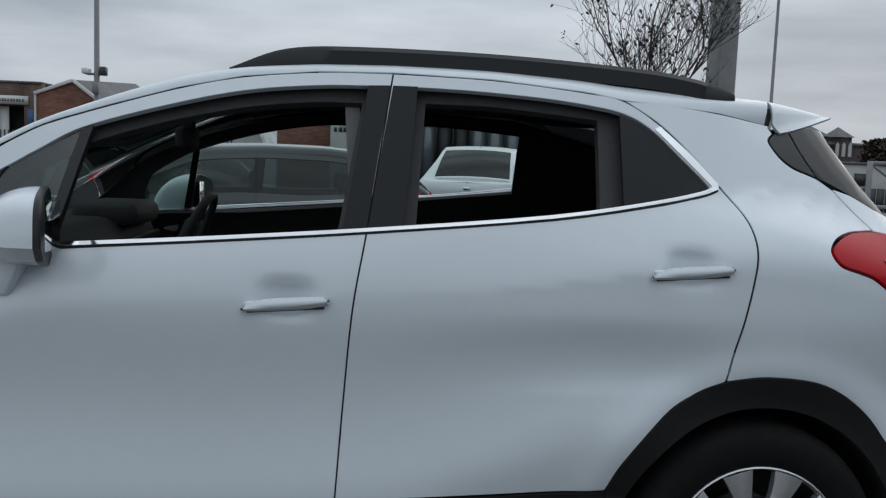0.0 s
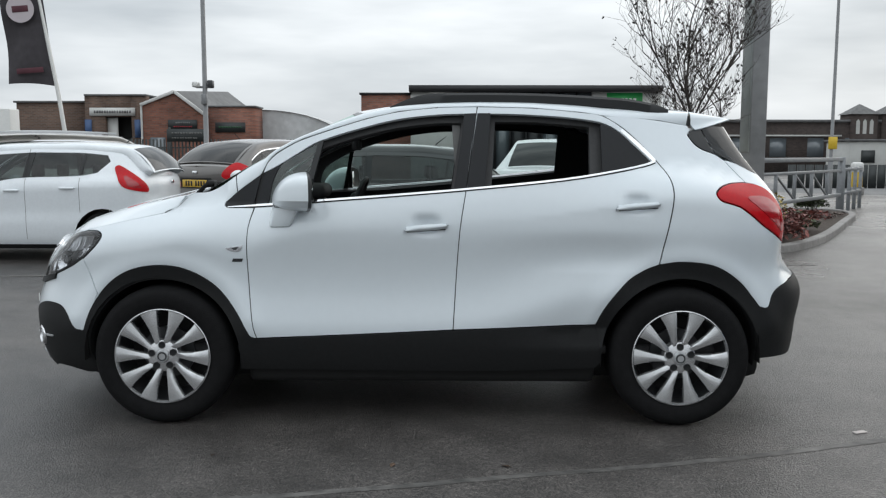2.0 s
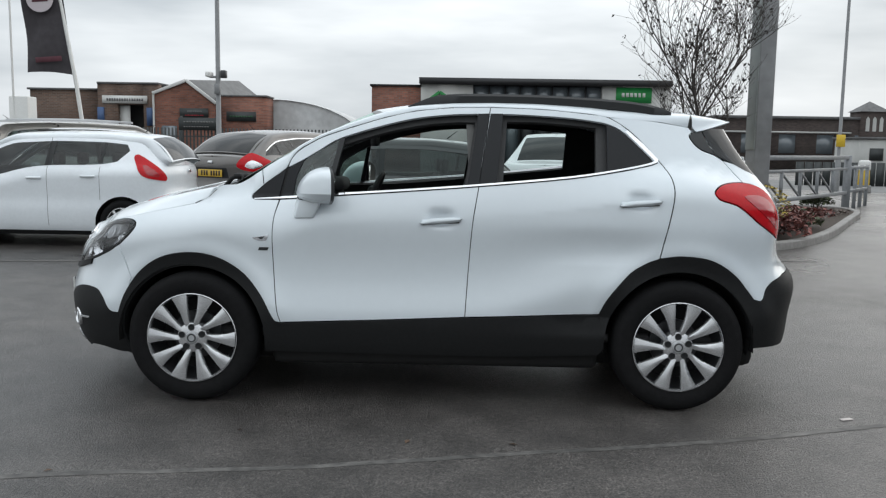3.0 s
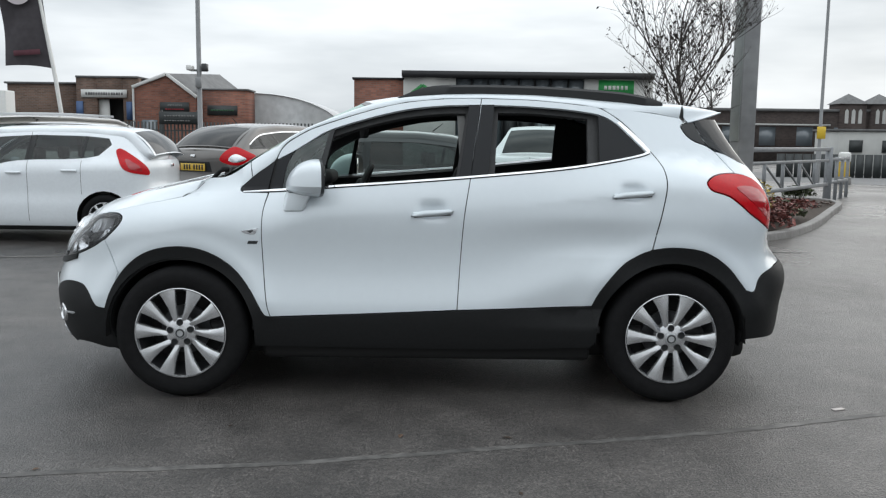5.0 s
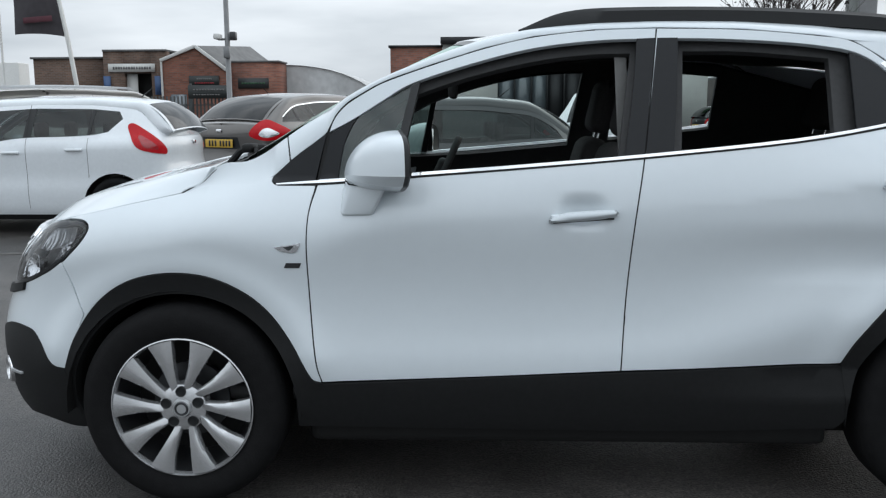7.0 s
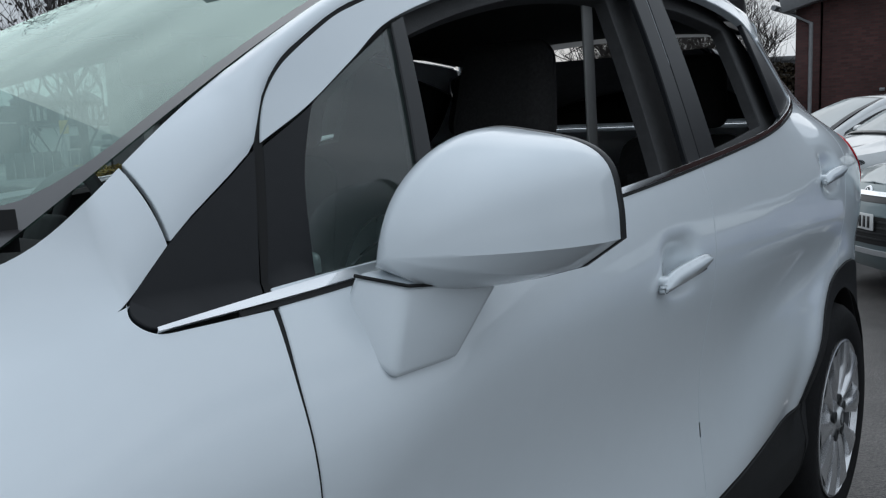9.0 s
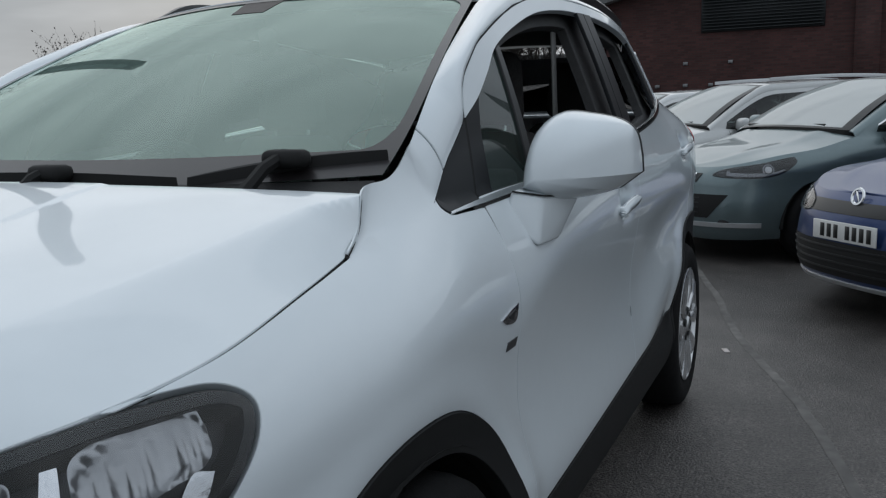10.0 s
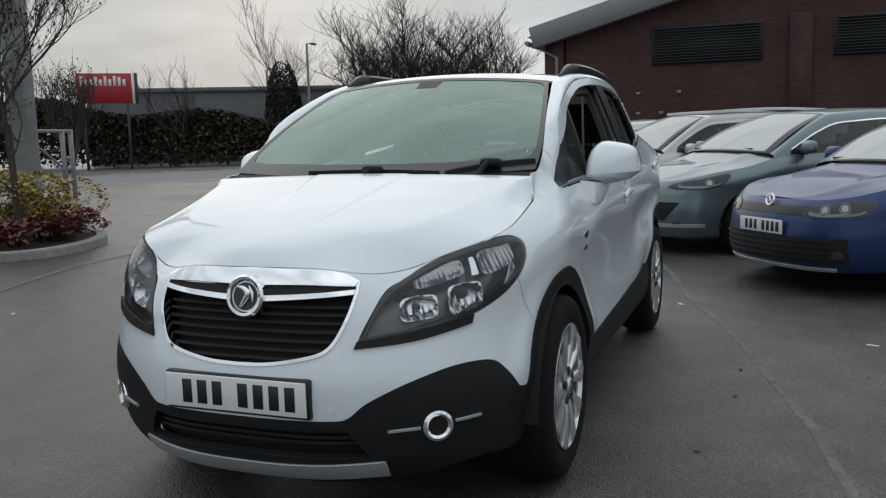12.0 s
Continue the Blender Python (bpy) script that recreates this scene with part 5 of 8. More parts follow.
def parked(name, label, colour, m, L=4.0, W=1.74, H=1.47, wb=2.5, fo=0.82, zn=0.70, zc=0.98, zbf=0.96, zbr=1.04, xc=-0.96, xt=-0.18, xe=1.50, xg=1.88, rim="multi", r=0.31, metal=0.0,
           tail=((0.415, 0.76), (0.440, 1.02), (0.462, 1.10), (0.480, 0.96), (0.483, 0.80), (0.452, 0.74)), lamp=((0.50, 0.56), (0.52, 0.66), (0.80, 0.72)), rails=False, chrome=False,
           plate_front=True, plate_rear=True, mouth=True, badge="round", glass_mat=None, bar_front=False, tail_mat=None, rear_doors=True, group="parked cars", mouth_box=(0.62, 0.50, 0.26, 0.44), dlo_end=None, plate_z=0.775, head_poly=None, beams=None, coat=1.0, blade=(0.72, 0.205, 0.228)):
    """A parked car, nose towards its own -x, built from a handful of measures in metres."""
    car = thing(name, label, "car", m, group=group)
    hw = W / 2
    xf = -L / 2 + fo
    xr = xf + wb
    B = Body(
        [(-0.5 * L, 0, zn, 0.07, 1), (-0.492 * L, 0.40 * hw, zn, 0.07, 1), (-0.466 * L, 0.68 * hw, zn + 0.015, 0.08, 1), (-0.425 * L, 0.86 * hw, zn + 0.05, 0.08, 1), (-0.365 * L, 0.95 * hw, zn + 0.10, 0.08, 0.8),
         (xf, 0.985 * hw, zn + 0.55 * (zc - zn), 0.08, 0.6), (xc, 0.995 * hw, zc - 0.04, 0.09, 0.42), (xc + 0.5, hw, zbf, 0.055, 0.40), (0.0, hw, 0.5 * (zbf + zbr), 0.045, 0.40), (xr - 0.4, hw, zbr - 0.03, 0.06, 0.42),
         (xr, 0.995 * hw, zbr, 0.085, 0.5), (0.425 * L, 0.93 * hw, zbr, 0.085, 0.7), (0.465 * L, 0.80 * hw, zbr - 0.01, 0.06, 0.9), (0.490 * L, 0.52 * hw, zbr - 0.015, 0.05, 1), (0.498 * L, 0.25 * hw, zbr - 0.02, 0.05, 1), (0.5 * L, 0, zbr - 0.02, 0.05, 1)],
        side=[(0.12, -0.12), (0.22, -0.05), (0.34, -0.015), (0.50, -0.004), (0.62, -0.010), (0.76, -0.004), (0.86, 0.0), (1.5, 0.0)],
        front=[(0.12, -0.12), (0.22, -0.035), (0.34, 0.0), (0.46, 0.0), (0.60, -0.03), (0.70, -0.05), (1.5, -0.05)],
        rear=[(0.12, -0.12), (0.25, -0.04), (0.45, 0.0), (0.60, -0.005), (0.70, -0.05), (0.95, -0.06), (1.5, -0.07)], shoulder=0.15, lean=0.3).ready()
    paint = material(name + "_paint", colour, 0.35, metal=metal, coat=coat, stain=0.03, stain_scale=1.5, grain=0.03, grain_scale=30)
    gm = glass_mat or M_GLASS_ROW
    k1 = [(xc - 0.02, 0.82 * hw, zc)] + [(xc + (xt - xc) * f, hw * (0.82 - 0.18 * f), zc + (H - 0.05 - zc) * f + 0.035 * math.sin(math.pi * f)) for f in (0.33, 0.66)]
    k1 += [(xt, 0.645 * hw, H - 0.05), (xt + 0.35 * (xe - xt), 0.655 * hw, H - 0.018), (xt + 0.7 * (xe - xt), 0.65 * hw, H - 0.022), (xe, 0.625 * hw, H - 0.065), (xe + 0.5 * (xg - xe), 0.65 * hw, 0.5 * (H - 0.065 + zbr + 0.02) + 0.03), (xg, 0.70 * hw, zbr + 0.02)]
    t1 = np.array(k1)
    drop = np.interp(t1[:, 0], [xc, xt, 0.5 * (xt + xe), xe, xg], [0.045, 0.075, 0.070, 0.085, 0.045])
    fine_x = np.linspace(t1[0, 0], t1[-1, 0], 240)
    ker = np.hanning(27) / np.hanning(27).sum()
    fine_v = np.stack([np.convolve(np.pad(np.interp(fine_x, t1[:, 0], t1[:, c]), 13, mode="reflect", reflect_type="odd"), ker, "valid") for c in (1, 2)], 1)
    f1 = lambda x: np.stack([np.interp(np.clip(x, t1[0, 0], t1[-1, 0]), fine_x, fine_v[:, c]) for c in (0, 1)], -1)
    fd = lambda x: np.interp(x, t1[:, 0], drop)
    f2 = lambda x: f1(np.atleast_1d(x))[:, 1] - fd(np.atleast_1d(x))

    def arch(xm, n=15, ra=None):
        ra = ra or r + 0.045
        a0 = math.asin(max(-0.9, (0.205 - r) / ra))
        return [(xm - ra * math.cos(a), r + ra * math.sin(a)) for a in np.linspace(a0, math.pi - a0, n)]

    low = [(B.s[0], 0.20)] + [(B.sy(0.6 * hw), 0.19)] + [(B.sx(x), z) for x, z in arch(xf)] + [(B.sx(x), z) for x, z in arch(xr)] + [(B.sx(0.44 * L), 0.24), (B.end, 0.26)]
    xs = np.linspace(xg, xc, 40)
    tail_top = [(s, B.waist(s)) for s in np.linspace(B.end, B.sx(xg + 0.01), 14)]
    nose_top = [(s, B.waist(s)) for s in np.linspace(B.sx(xc) - 0.01, 0, 26)]
    outline = np.array(low + tail_top + [(B.sx(x), z) for x, z in zip(xs, f2(xs))] + nose_top, float)
    x0, x1 = xc + 0.17, dlo_end or xg - 0.22
    xt_ = np.linspace(x0 + 0.03, x1, 26)
    kick = lambda x: 0.15 * max(0.0, (x - x1 + 0.13) / 0.18) ** 1.3 if dlo_end else 0.0
    dl = [(B.sx(x), B.waist(B.sx(x)) + 0.012 + kick(x)) for x in np.linspace(x1 + 0.05, x0, 16)] + [(B.sx(x), max(f2(x)[0] - 0.040, B.waist(B.sx(x)) + 0.03)) for x in xt_]
    dlo = np.array(dl, float)
    head = [(B.sy(lamp[0][0] * hw), lamp[0][1]), (B.sy(lamp[1][0] * hw), lamp[1][1]), (B.sy(lamp[2][0] * hw), lamp[2][1]), (B.sx(-0.395 * L), zn + 0.055), (B.sx(-0.350 * L), zn + 0.070), (B.sx(-0.345 * L), zn + 0.035), (B.sx(-0.400 * L), zn - 0.06), (B.sx(-0.43 * L), lamp[0][1] - 0.01)]
    if head_poly:
        head = [(B.sy(p) if kind == "y" else B.sx(p), z) for kind, p, z in head_poly]
    tl = [(B.sx(a * L), z) for a, z in tail]
    for sg in (1, -1):
        f = np.array([sg, 1.0])
        side = part("body_side", skin(B.at, outline * f, [dlo * f], 0.05, 0.015), paint, car)
        part("side_window", skin(B.at, dlo * f, [], 0.08, 0, 0, -0.006), gm, car).visible_shadow = False
        xm = 0.5 * (xt + xe) * 0.45
        for xb, wd in ((xm, 0.085), (x1 - 0.32, 0.035)) if rear_doors else ((xm + 0.15, 0.06),):
            lo, hi = B.waist(B.sx(xb)) + 0.01, f2(xb)[0] - 0.035
            part("window_pillar", skin(B.at, np.array([(B.sx(xb), lo), (B.sx(xb + wd), lo), (B.sx(xb + wd + 0.03), hi), (B.sx(xb + 0.03), hi)]) * f, [], 0.06, 0, 0, -0.002), M_BLACK, car)
        seams = [(xc + 0.20, 0.30, B.waist(B.sx(xc + 0.2))), (xm + 0.04, 0.28, f2(xm + 0.04)[0])] + ([(xr - 0.28, 0.62, B.waist(B.sx(xr - 0.28)))] if rear_doors else [])
        for xb, lo, hi in seams:
            part("door_seam", skin(B.at, np.array([(B.sx(xb), lo), (B.sx(xb) + 0.0045, lo), (B.sx(xb) + 0.0045, hi), (B.sx(xb), hi)]) * f, [], 0.05, 0, 0, 0.0012), M_DARK, side)
        for xb in ((xm - 0.12, xr - 0.42) if rear_doors else (xm - 0.06,)):
            z = B.waist(B.sx(xb)) - 0.13
            p = B.at(sg * B.sx(xb), z)
            part("door_handle", rbox((0.19, 0.03, 0.028), (p[0], p[1] - sg * 0.016, z), 0.010, 2), paint, side)
        if chrome:
            o = np.concatenate([dlo[16:], (dlo[16:] + [0, 0.014])[::-1]])
            part("window_trim", skin(B.at, o * f, [], 0.04, 0.004, 0, 0.003), M_CHROME, side)
        part("sill_trim", skin(B.at, np.array([(B.sx(xf + r + 0.06), 0.16), (B.sx(xr - r - 0.06), 0.16), (B.sx(xr - r - 0.06), 0.215), (B.sx(xf + r + 0.06), 0.215)]) * f, [], 0.08, 0.03, 0, 0.002), M_CLAD, side)
        h_ob = part("head_lamp", skin(B.at, loop(head, 5) * f, [], 0.03, 0.008, 0, 0.002), M_BLACK, car, "dark-framed headlamp")
        spots = [(B.sy(p) if kind == "y" else B.sx(p), z, rr) for kind, p, z, rr in beams] if beams else [(*(np.mean(np.array(head), 0) + [0.03, -0.008]), 0.030)]
        for s_, z_, rr in spots:
            for r1, up, mat in ((rr * 1.30, 0.0040, M_REFL_DIM), (rr * 1.05, 0.0052, M_BLACK), (rr * 0.80, 0.0064, M_REFL_GREY)):
                q = [(s_ + r1 * math.cos(a), z_ + 0.92 * r1 * math.sin(a)) for a in np.linspace(0, 2 * math.pi, 19)[:-1]]
                part("lamp_reflector", skin(B.at, np.array(q) * f, [], 0.012, 0.003, 0, up), mat, h_ob)
        mid = np.mean(np.array(head), axis=0)
        ring = dense(loop(head, 5), 0.02)
        low_edge = ring[ring[:, 1] < mid[1] - 0.004]
        low_edge = low_edge[np.argsort(low_edge[:, 0])]
        strip_in = mid + (low_edge - mid) * [0.88, 0.80]
        strip_up = mid + (low_edge - mid) * [0.80, 0.45]
        part("lamp_strip", skin(B.at, np.concatenate([strip_in, strip_up[::-1]]) * f, [], 0.02, 0.002, 0, 0.0036), M_REFL_DIM, h_ob)
        part("lamp_cover", skin(B.at, loop(head, 5) * f, [], 0.03, 0, 0, 0.008), M_LENS, h_ob).visible_shadow = False
        t_ob = part("tail_lamp", skin(B.at, loop(tl, 5) * f, [], 0.03, 0.012, 0, 0.006), tail_mat or M_RED, car, "red tail lamp")
        low_tl = np.array(tl).mean(0) + (np.array(tl) - np.array(tl).mean(0)) * 0.45 + [0.01, -0.04]
        part("lamp_reflector", skin(B.at, loop([tuple(v) for v in low_tl], 4) * f, [], 0.02, 0.002, 0, 0.008), M_REFL if not tail_mat else M_RED_DARK, t_ob)

        def strip(x, v, sg=sg):
            a = B.at(sg * B.sx(x), f2(x))
            k = f1(x)
            b = np.stack([x, -sg * k[:, 0], k[:, 1]], -1)
            v = v[:, None]
            return a * (1 - v) + b * v + 0.018 * 4 * v * (1 - v) * np.array([0.0, -sg * 0.65, 0.75])
        xs2 = np.linspace(xc - 0.02, xg, 60)
        part("roof_side", skin(strip, np.array([(x, 0.0) for x in xs2] + [(x, 1.0) for x in xs2[::-1]]), [], 0.05, 0.008), paint, car)
        if rails:
            part("roof_rail", flat_bar([(x, -sg * 0.62 * hw, H + 0.025 + 0.03 * math.sin(math.pi * (x - xt - 0.1) / (xe - xt - 0.2))) for x in np.linspace(xt + 0.1, xe - 0.1, 20)], 0.018, 0.03), M_SATIN, car)
        for xm2 in (xf, xr):
            arc = [(xm2 + (r + 0.05) * math.cos(a), r + (r + 0.05) * math.sin(a)) for a in np.linspace(radians(-4), radians(184), 13)]
            part("wheel_well", mesh([(x, -sg * y, z) for x, z in arc for y in (hw - 0.34, hw - 0.03)], [(2 * k, 2 * k + 1, 2 * k + 3, 2 * k + 2) for k in range(12)], 60), M_DARK, car)
            wheel(car, xm2, -sg * (hw - 0.115), r, r, r * 0.66, 0.20, -sg, rim)
        p = B.at(sg * B.sx(xc + 0.30), zbf + 0.02)
        mo = part("door_mirror", rbox((0.12, 0.20, 0.13), (p[0], p[1] - sg * 0.12, zbf + 0.085), 0.045, 4, taper=(0.8, 0.85)), paint, car)
        part("mirror_foot", rbox((0.06, 0.10, 0.05), (p[0] + 0.01, p[1] - sg * 0.03, zbf + 0.03), 0.015, 2), M_BLACK, mo)
    # bonnet and tail deck
    sc = B.sx(xc - 0.01)

    def hood(s, q):
        s = np.maximum(s, 1e-4)
        e = B.at(s, B.waist(s))
        k = np.clip((e[:, 0] + 0.48 * L) / (xc + 0.48 * L), 0, 1)
        crown = 0.075 * np.sqrt(k) * (1 - 0.25 * k)
        ridge = 0.010 * np.exp(-(((np.abs(q) - 0.62) / 0.10) ** 2)) * np.minimum(1, 3 * k)
        return np.stack([e[:, 0] - 0.16 * k**3 * (1 - q * q), e[:, 1] * q, e[:, 2] + crown * (1 - np.abs(q) ** 2.3) + ridge], -1)

    ed = [(s, -1.0) for s in np.linspace(0.012, sc, 40)] + [(sc, q) for q in np.linspace(-0.92, 0.92, 24)] + [(s, 1.0) for s in np.linspace(sc, 0.012, 40)] + [(0.012, q) for q in np.linspace(0.9, -0.9, 12)]
    part("bonnet", skin(hood, np.array(ed), [], 0.06, 0.012), paint, car)

    def deck(s, q):
        e = B.at(s, B.waist(s))
        k = np.clip((0.49 * L - e[:, 0]) / (0.49 * L - xg), 0, 1)
        return np.stack([e[:, 0], e[:, 1] * q, e[:, 2] + 0.05 * np.sqrt(k) * (1 - np.abs(q) ** 2.3)], -1)

    s0, s1 = B.sx(xg - 0.03), B.end - 0.012
    ed = [(s, -1.0) for s in np.linspace(s0, s1, 24)] + [(s1, q) for q in np.linspace(-0.9, 0.9, 12)] + [(s, 1.0) for s in np.linspace(s1, s0, 24)] + [(s0, q) for q in np.linspace(0.9, -0.9, 16)]
    part("tail_deck", skin(deck, np.array(ed), [], 0.06, 0.012), paint, car)

    def pane(xa, xb, bow_a, bow_b, out):
        a3, b3 = f1(np.array([xa]))[0], f1(np.array([xb]))[0]

        def fn(a, b):
            lo = np.stack([xa + bow_a * (1 - a * a), a3[0] * a, a3[1] + 0.03 * (1 - a * a)], -1)
            hi = np.stack([xb + bow_b * (1 - a * a), b3[0] * a, b3[1] + 0.03 * (1 - a * a)], -1)
            w = b[:, None]
            return lo * (1 - w) + hi * w + np.sin(np.pi * w) * np.array(out)
        return fn

    box = np.array([(-1, 0), (1, 0), (1, 1), (-1, 1)], float)
    ws = pane(xc - 0.01, xt, -0.15, -0.06, (-0.02, 0, 0.035))
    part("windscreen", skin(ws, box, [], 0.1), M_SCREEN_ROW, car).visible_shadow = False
    part("screen_edge", skin(ws, box, [box * [0.95, 1] * 0.94 + [0, 0.03]], 0.08, 0.004, 0, 0.001), M_BLACK, car)
    part("rear_screen", skin(pane(xg - 0.01, xe, 0.05, 0.04, (0.02, 0, 0.03)), box * [0.93, 0.92] + [0, 0.03], [], 0.1, 0, 0, 0.002), M_TINT, car).visible_shadow = False
    part("tailgate_frame", skin(pane(xg - 0.01, xe, 0.05, 0.04, (0.02, 0, 0.03)), box, [box * [0.92, 0.90] + [0, 0.04]], 0.06, 0.01), paint, car)

    def top(x, q):
        e = f1(x)
        k = np.clip((x - xt) / (xe - xt), 0, 1)
        return np.stack([x - 0.06 * (1 - q * q) * (1 - k) ** 3 + 0.04 * (1 - q * q) * k**3, e[:, 0] * q, e[:, 1] + 0.03 * (1 - np.abs(q) ** 2.2)], -1)

    part("roof", skin(top, np.array([(xt, -1), (xe, -1), (xe, 1), (xt, 1)], float), [], 0.08, 0.01), paint, car)
    part("roof_aerial", tube([(xe - 0.25, 0, H), (xe - 0.12, 0, H + 0.10)], [0.008, 0.003], 5), M_BLACK, car)
    for y0, y1 in ((-0.55 * hw, 0.05 * hw), (0.02 * hw, 0.62 * hw)):
        part("wiper", tube([(xc - 0.08 + 0.10 * (y / hw) ** 2, y, zc + 0.055 - 0.02 * (y / hw) ** 2) for y in np.linspace(y0, y1, 5)], 0.011, 5), M_BLACK, car)
    # nose
    if mouth:
        ml, mt, mz0, mz1 = mouth_box
        g = loop([(-ml * hw, mz0, 1), (ml * hw, mz0, 1), (mt * hw, mz1, 1), (-mt * hw, mz1, 1)], 4)
        mo = part("lower_grille", skin(B.at, g, [], 0.05, 0.002, 0, 0.004), M_DARK, car)
        for z in np.linspace(mz0 + 0.04, mz1 - 0.03, 4):
            sw2 = 0.85 * min(ml, mt) * hw
            part("slat", skin(B.at, np.array([(-sw2, z - 0.005), (sw2, z - 0.005), (sw2, z + 0.005), (-sw2, z + 0.005)]), [], 0.06, 0.01, 0, 0.009), M_BLACK, mo)
    ug = part("upper_grille", skin(B.at, loop([(-0.46 * hw, zn - 0.115, 1), (0.46 * hw, zn - 0.115, 1), (0.50 * hw, zn - 0.045, 1), (-0.50 * hw, zn - 0.045, 1)], 4), [], 0.05, 0.004, 0, 0.004), M_BLACK, car)
    if bar_front:
        part("grille_bar", skin(B.at, np.array([(-0.42 * hw, zn - 0.075), (0.42 * hw, zn - 0.075), (0.44 * hw, zn - 0.048), (-0.44 * hw, zn - 0.048)]), [], 0.05, 0.01, 0, 0.012), M_CHROME, ug)
    em = part("emblem", lathe([(0.036, 0.0), (0.040, -0.008), (0.050, -0.008), (0.054, 0.0)], 28), M_CHROME, car)
    p = B.at(0.0, zn - 0.03)
    em.matrix_local = pose(p[0] - 0.012, 0, zn - 0.01 if not bar_front else zn - 0.06, -14, 0, -90)
    part("emblem_bar", rbox((0.07, 0.006, 0.012), (0, -0.004, 0), 0.002, 1, Matrix.Rotation(radians(60), 4, "Y")), M_CHROME, em)
    part("front_blade", skin(B.at, np.array([(-B.sy(blade[0] * hw), blade[1]), (B.sy(blade[0] * hw), blade[1]), (B.sy(blade[0] * hw), blade[2]), (-B.sy(blade[0] * hw), blade[2])]), [], 0.06, 0.02, 0, 0.010), M_SATIN, car)
    for sg in (1, -1):
        q = [(sg * (B.sy(0.72 * hw) + 0.05 * math.cos(a)), 0.33 + 0.03 * math.sin(a)) for a in np.linspace(0, 2 * math.pi, 13)[:-1]]
        part("fog_lamp", skin(B.at, np.array(q), [], 0.02, 0.004, 0, 0.004), M_REFL_DIM, car)
    if plate_front:
        plate(car, pose(B.at(0.0, 0.50)[0] - 0.012, 0, 0.52), M_PLATE_W)
    if plate_rear:
        part("plate_recess", skin(B.at, np.array([(B.end - 0.38, plate_z - 0.075), (B.end + 0.38, plate_z - 0.075), (B.end + 0.34, plate_z + 0.085), (B.end - 0.34, plate_z + 0.085)]), [], 0.06, 0, 0, 0.002), M_BLACK, car)
        plate(car, pose(B.at(B.end, plate_z)[0] + 0.016, 0, plate_z, 0, 0, 180), M_PLATE_Y)
    part("rear_valance", skin(B.at, np.array([(B.end - 0.55, 0.26), (B.end + 0.55, 0.26), (B.end + 0.55, 0.40), (B.end - 0.55, 0.40)]), [], 0.08, 0.004, 0, 0.004), M_CLAD, car)
    rb = B.at(B.end, zbr - 0.12)
    part("rear_emblem", rbox((0.02, 0.10, 0.045), (rb[0] + 0.006, 0, zbr - 0.10), 0.009, 2), M_CHROME, car)
    # inside
    part("floor_pan", rbox((L * 0.72, W * 0.78, 0.10), (0, 0, 0.24), 0.03), M_DARK, car)
    part("dashboard", rbox((0.42, W * 0.74, 0.24), (xc + 0.25, 0, zc - 0.10), 0.07, 3), M_TRIM, car)
    part("nose_block", rbox((0.8, W * 0.55, 0.35), (xf + 0.05, 0, 0.48), 0.05), M_DARK, car)
    for x, y in ((xt + 0.45, -0.36), (xt + 0.45, 0.36), (xr - 0.25, -0.36), (xr - 0.25, 0.36)):
        st = part("seat", rbox((0.16, 0.46, 0.62), (x, y, 0.72), 0.06, 3, taper=(0.7, 0.8)), M_CLOTH, car)
        part("headrest", rbox((0.09, 0.24, 0.17), (x + 0.03, y, min(1.12, H - 0.30)), 0.04, 3), M_CLOTH, st)
    return car


HATCH_TAIL = ((0.366, 1.17), (0.382, 1.195), (0.425, 1.11), (0.455, 1.01), (0.470, 0.91), (0.466, 0.865), (0.402, 0.92), (0.376, 1.07))
white_hatch = parked("white_hatchback", "white five-door hatchback parked on the yard beside other cars", (0.76, 0.80, 0.83), pose(-5.50, 6.42, 0, 0, 0, 0), 3.96, 1.72, 1.49, 2.49, 0.80, tail=HATCH_TAIL, xe=1.58, xg=1.90, zbf=0.89, zbr=1.08, dlo_end=1.33, tail_mat=M_RED, plate_rear=False)
parked("grey_hatchback", "dark bronze-grey hatchback with dark rear window, parked tail first", (0.10, 0.092, 0.086), pose(-2.72, 10.1, 0, 0, 0, 240), 4.50, 1.84, 1.58, 2.65, 0.88, tail=((0.385, 1.03), (0.415, 1.14), (0.455, 1.21), (0.480, 1.15), (0.487, 1.00), (0.455, 0.93)), metal=0.5, xe=1.45, xg=1.98, zbr=1.16, chrome=True, plate_z=0.89)
parked("beige_estate", "beige-silver estate car with roof rails, parked in the row", (0.46, 0.44, 0.41), pose(-6.42, 10.95, 0, 0, 0, 214), 4.75, 1.88, 1.69, 2.85, 0.92, zn=0.76, zc=1.06, zbf=1.03, zbr=1.10, xe=2.0, xg=2.22, tail=((0.425, 0.98), (0.440, 1.20), (0.462, 1.26), (0.474, 1.10), (0.474, 0.94), (0.450, 0.90)), rails=True, metal=0.5, chrome=True, xc=-1.1, xt=-0.3)
black_hatch = parked("black_hatchback", "black hatchback parked behind the white crossover", (0.012, 0.012, 0.013), pose(-1.25, 5.55, 0, 0, 0, 7), 4.20, 1.76, 1.46, 2.60, 0.86, xe=1.45, xg=1.94, zbr=1.03, zc=0.99)
parked("white_saloon", "white two-door saloon with a rounded boot, parked at an angle", (0.74, 0.76, 0.77), pose(2.05, 11.45, 0, 0, 0, 256), 4.36, 1.75, 1.62, 2.66, 0.80, zc=1.12, zbf=1.06, xe=0.92, xg=1.62, zbr=1.08, tail=((0.425, 0.78), (0.440, 0.90), (0.470, 0.93), (0.484, 0.90), (0.486, 0.76), (0.455, 0.74)), rear_doors=False)
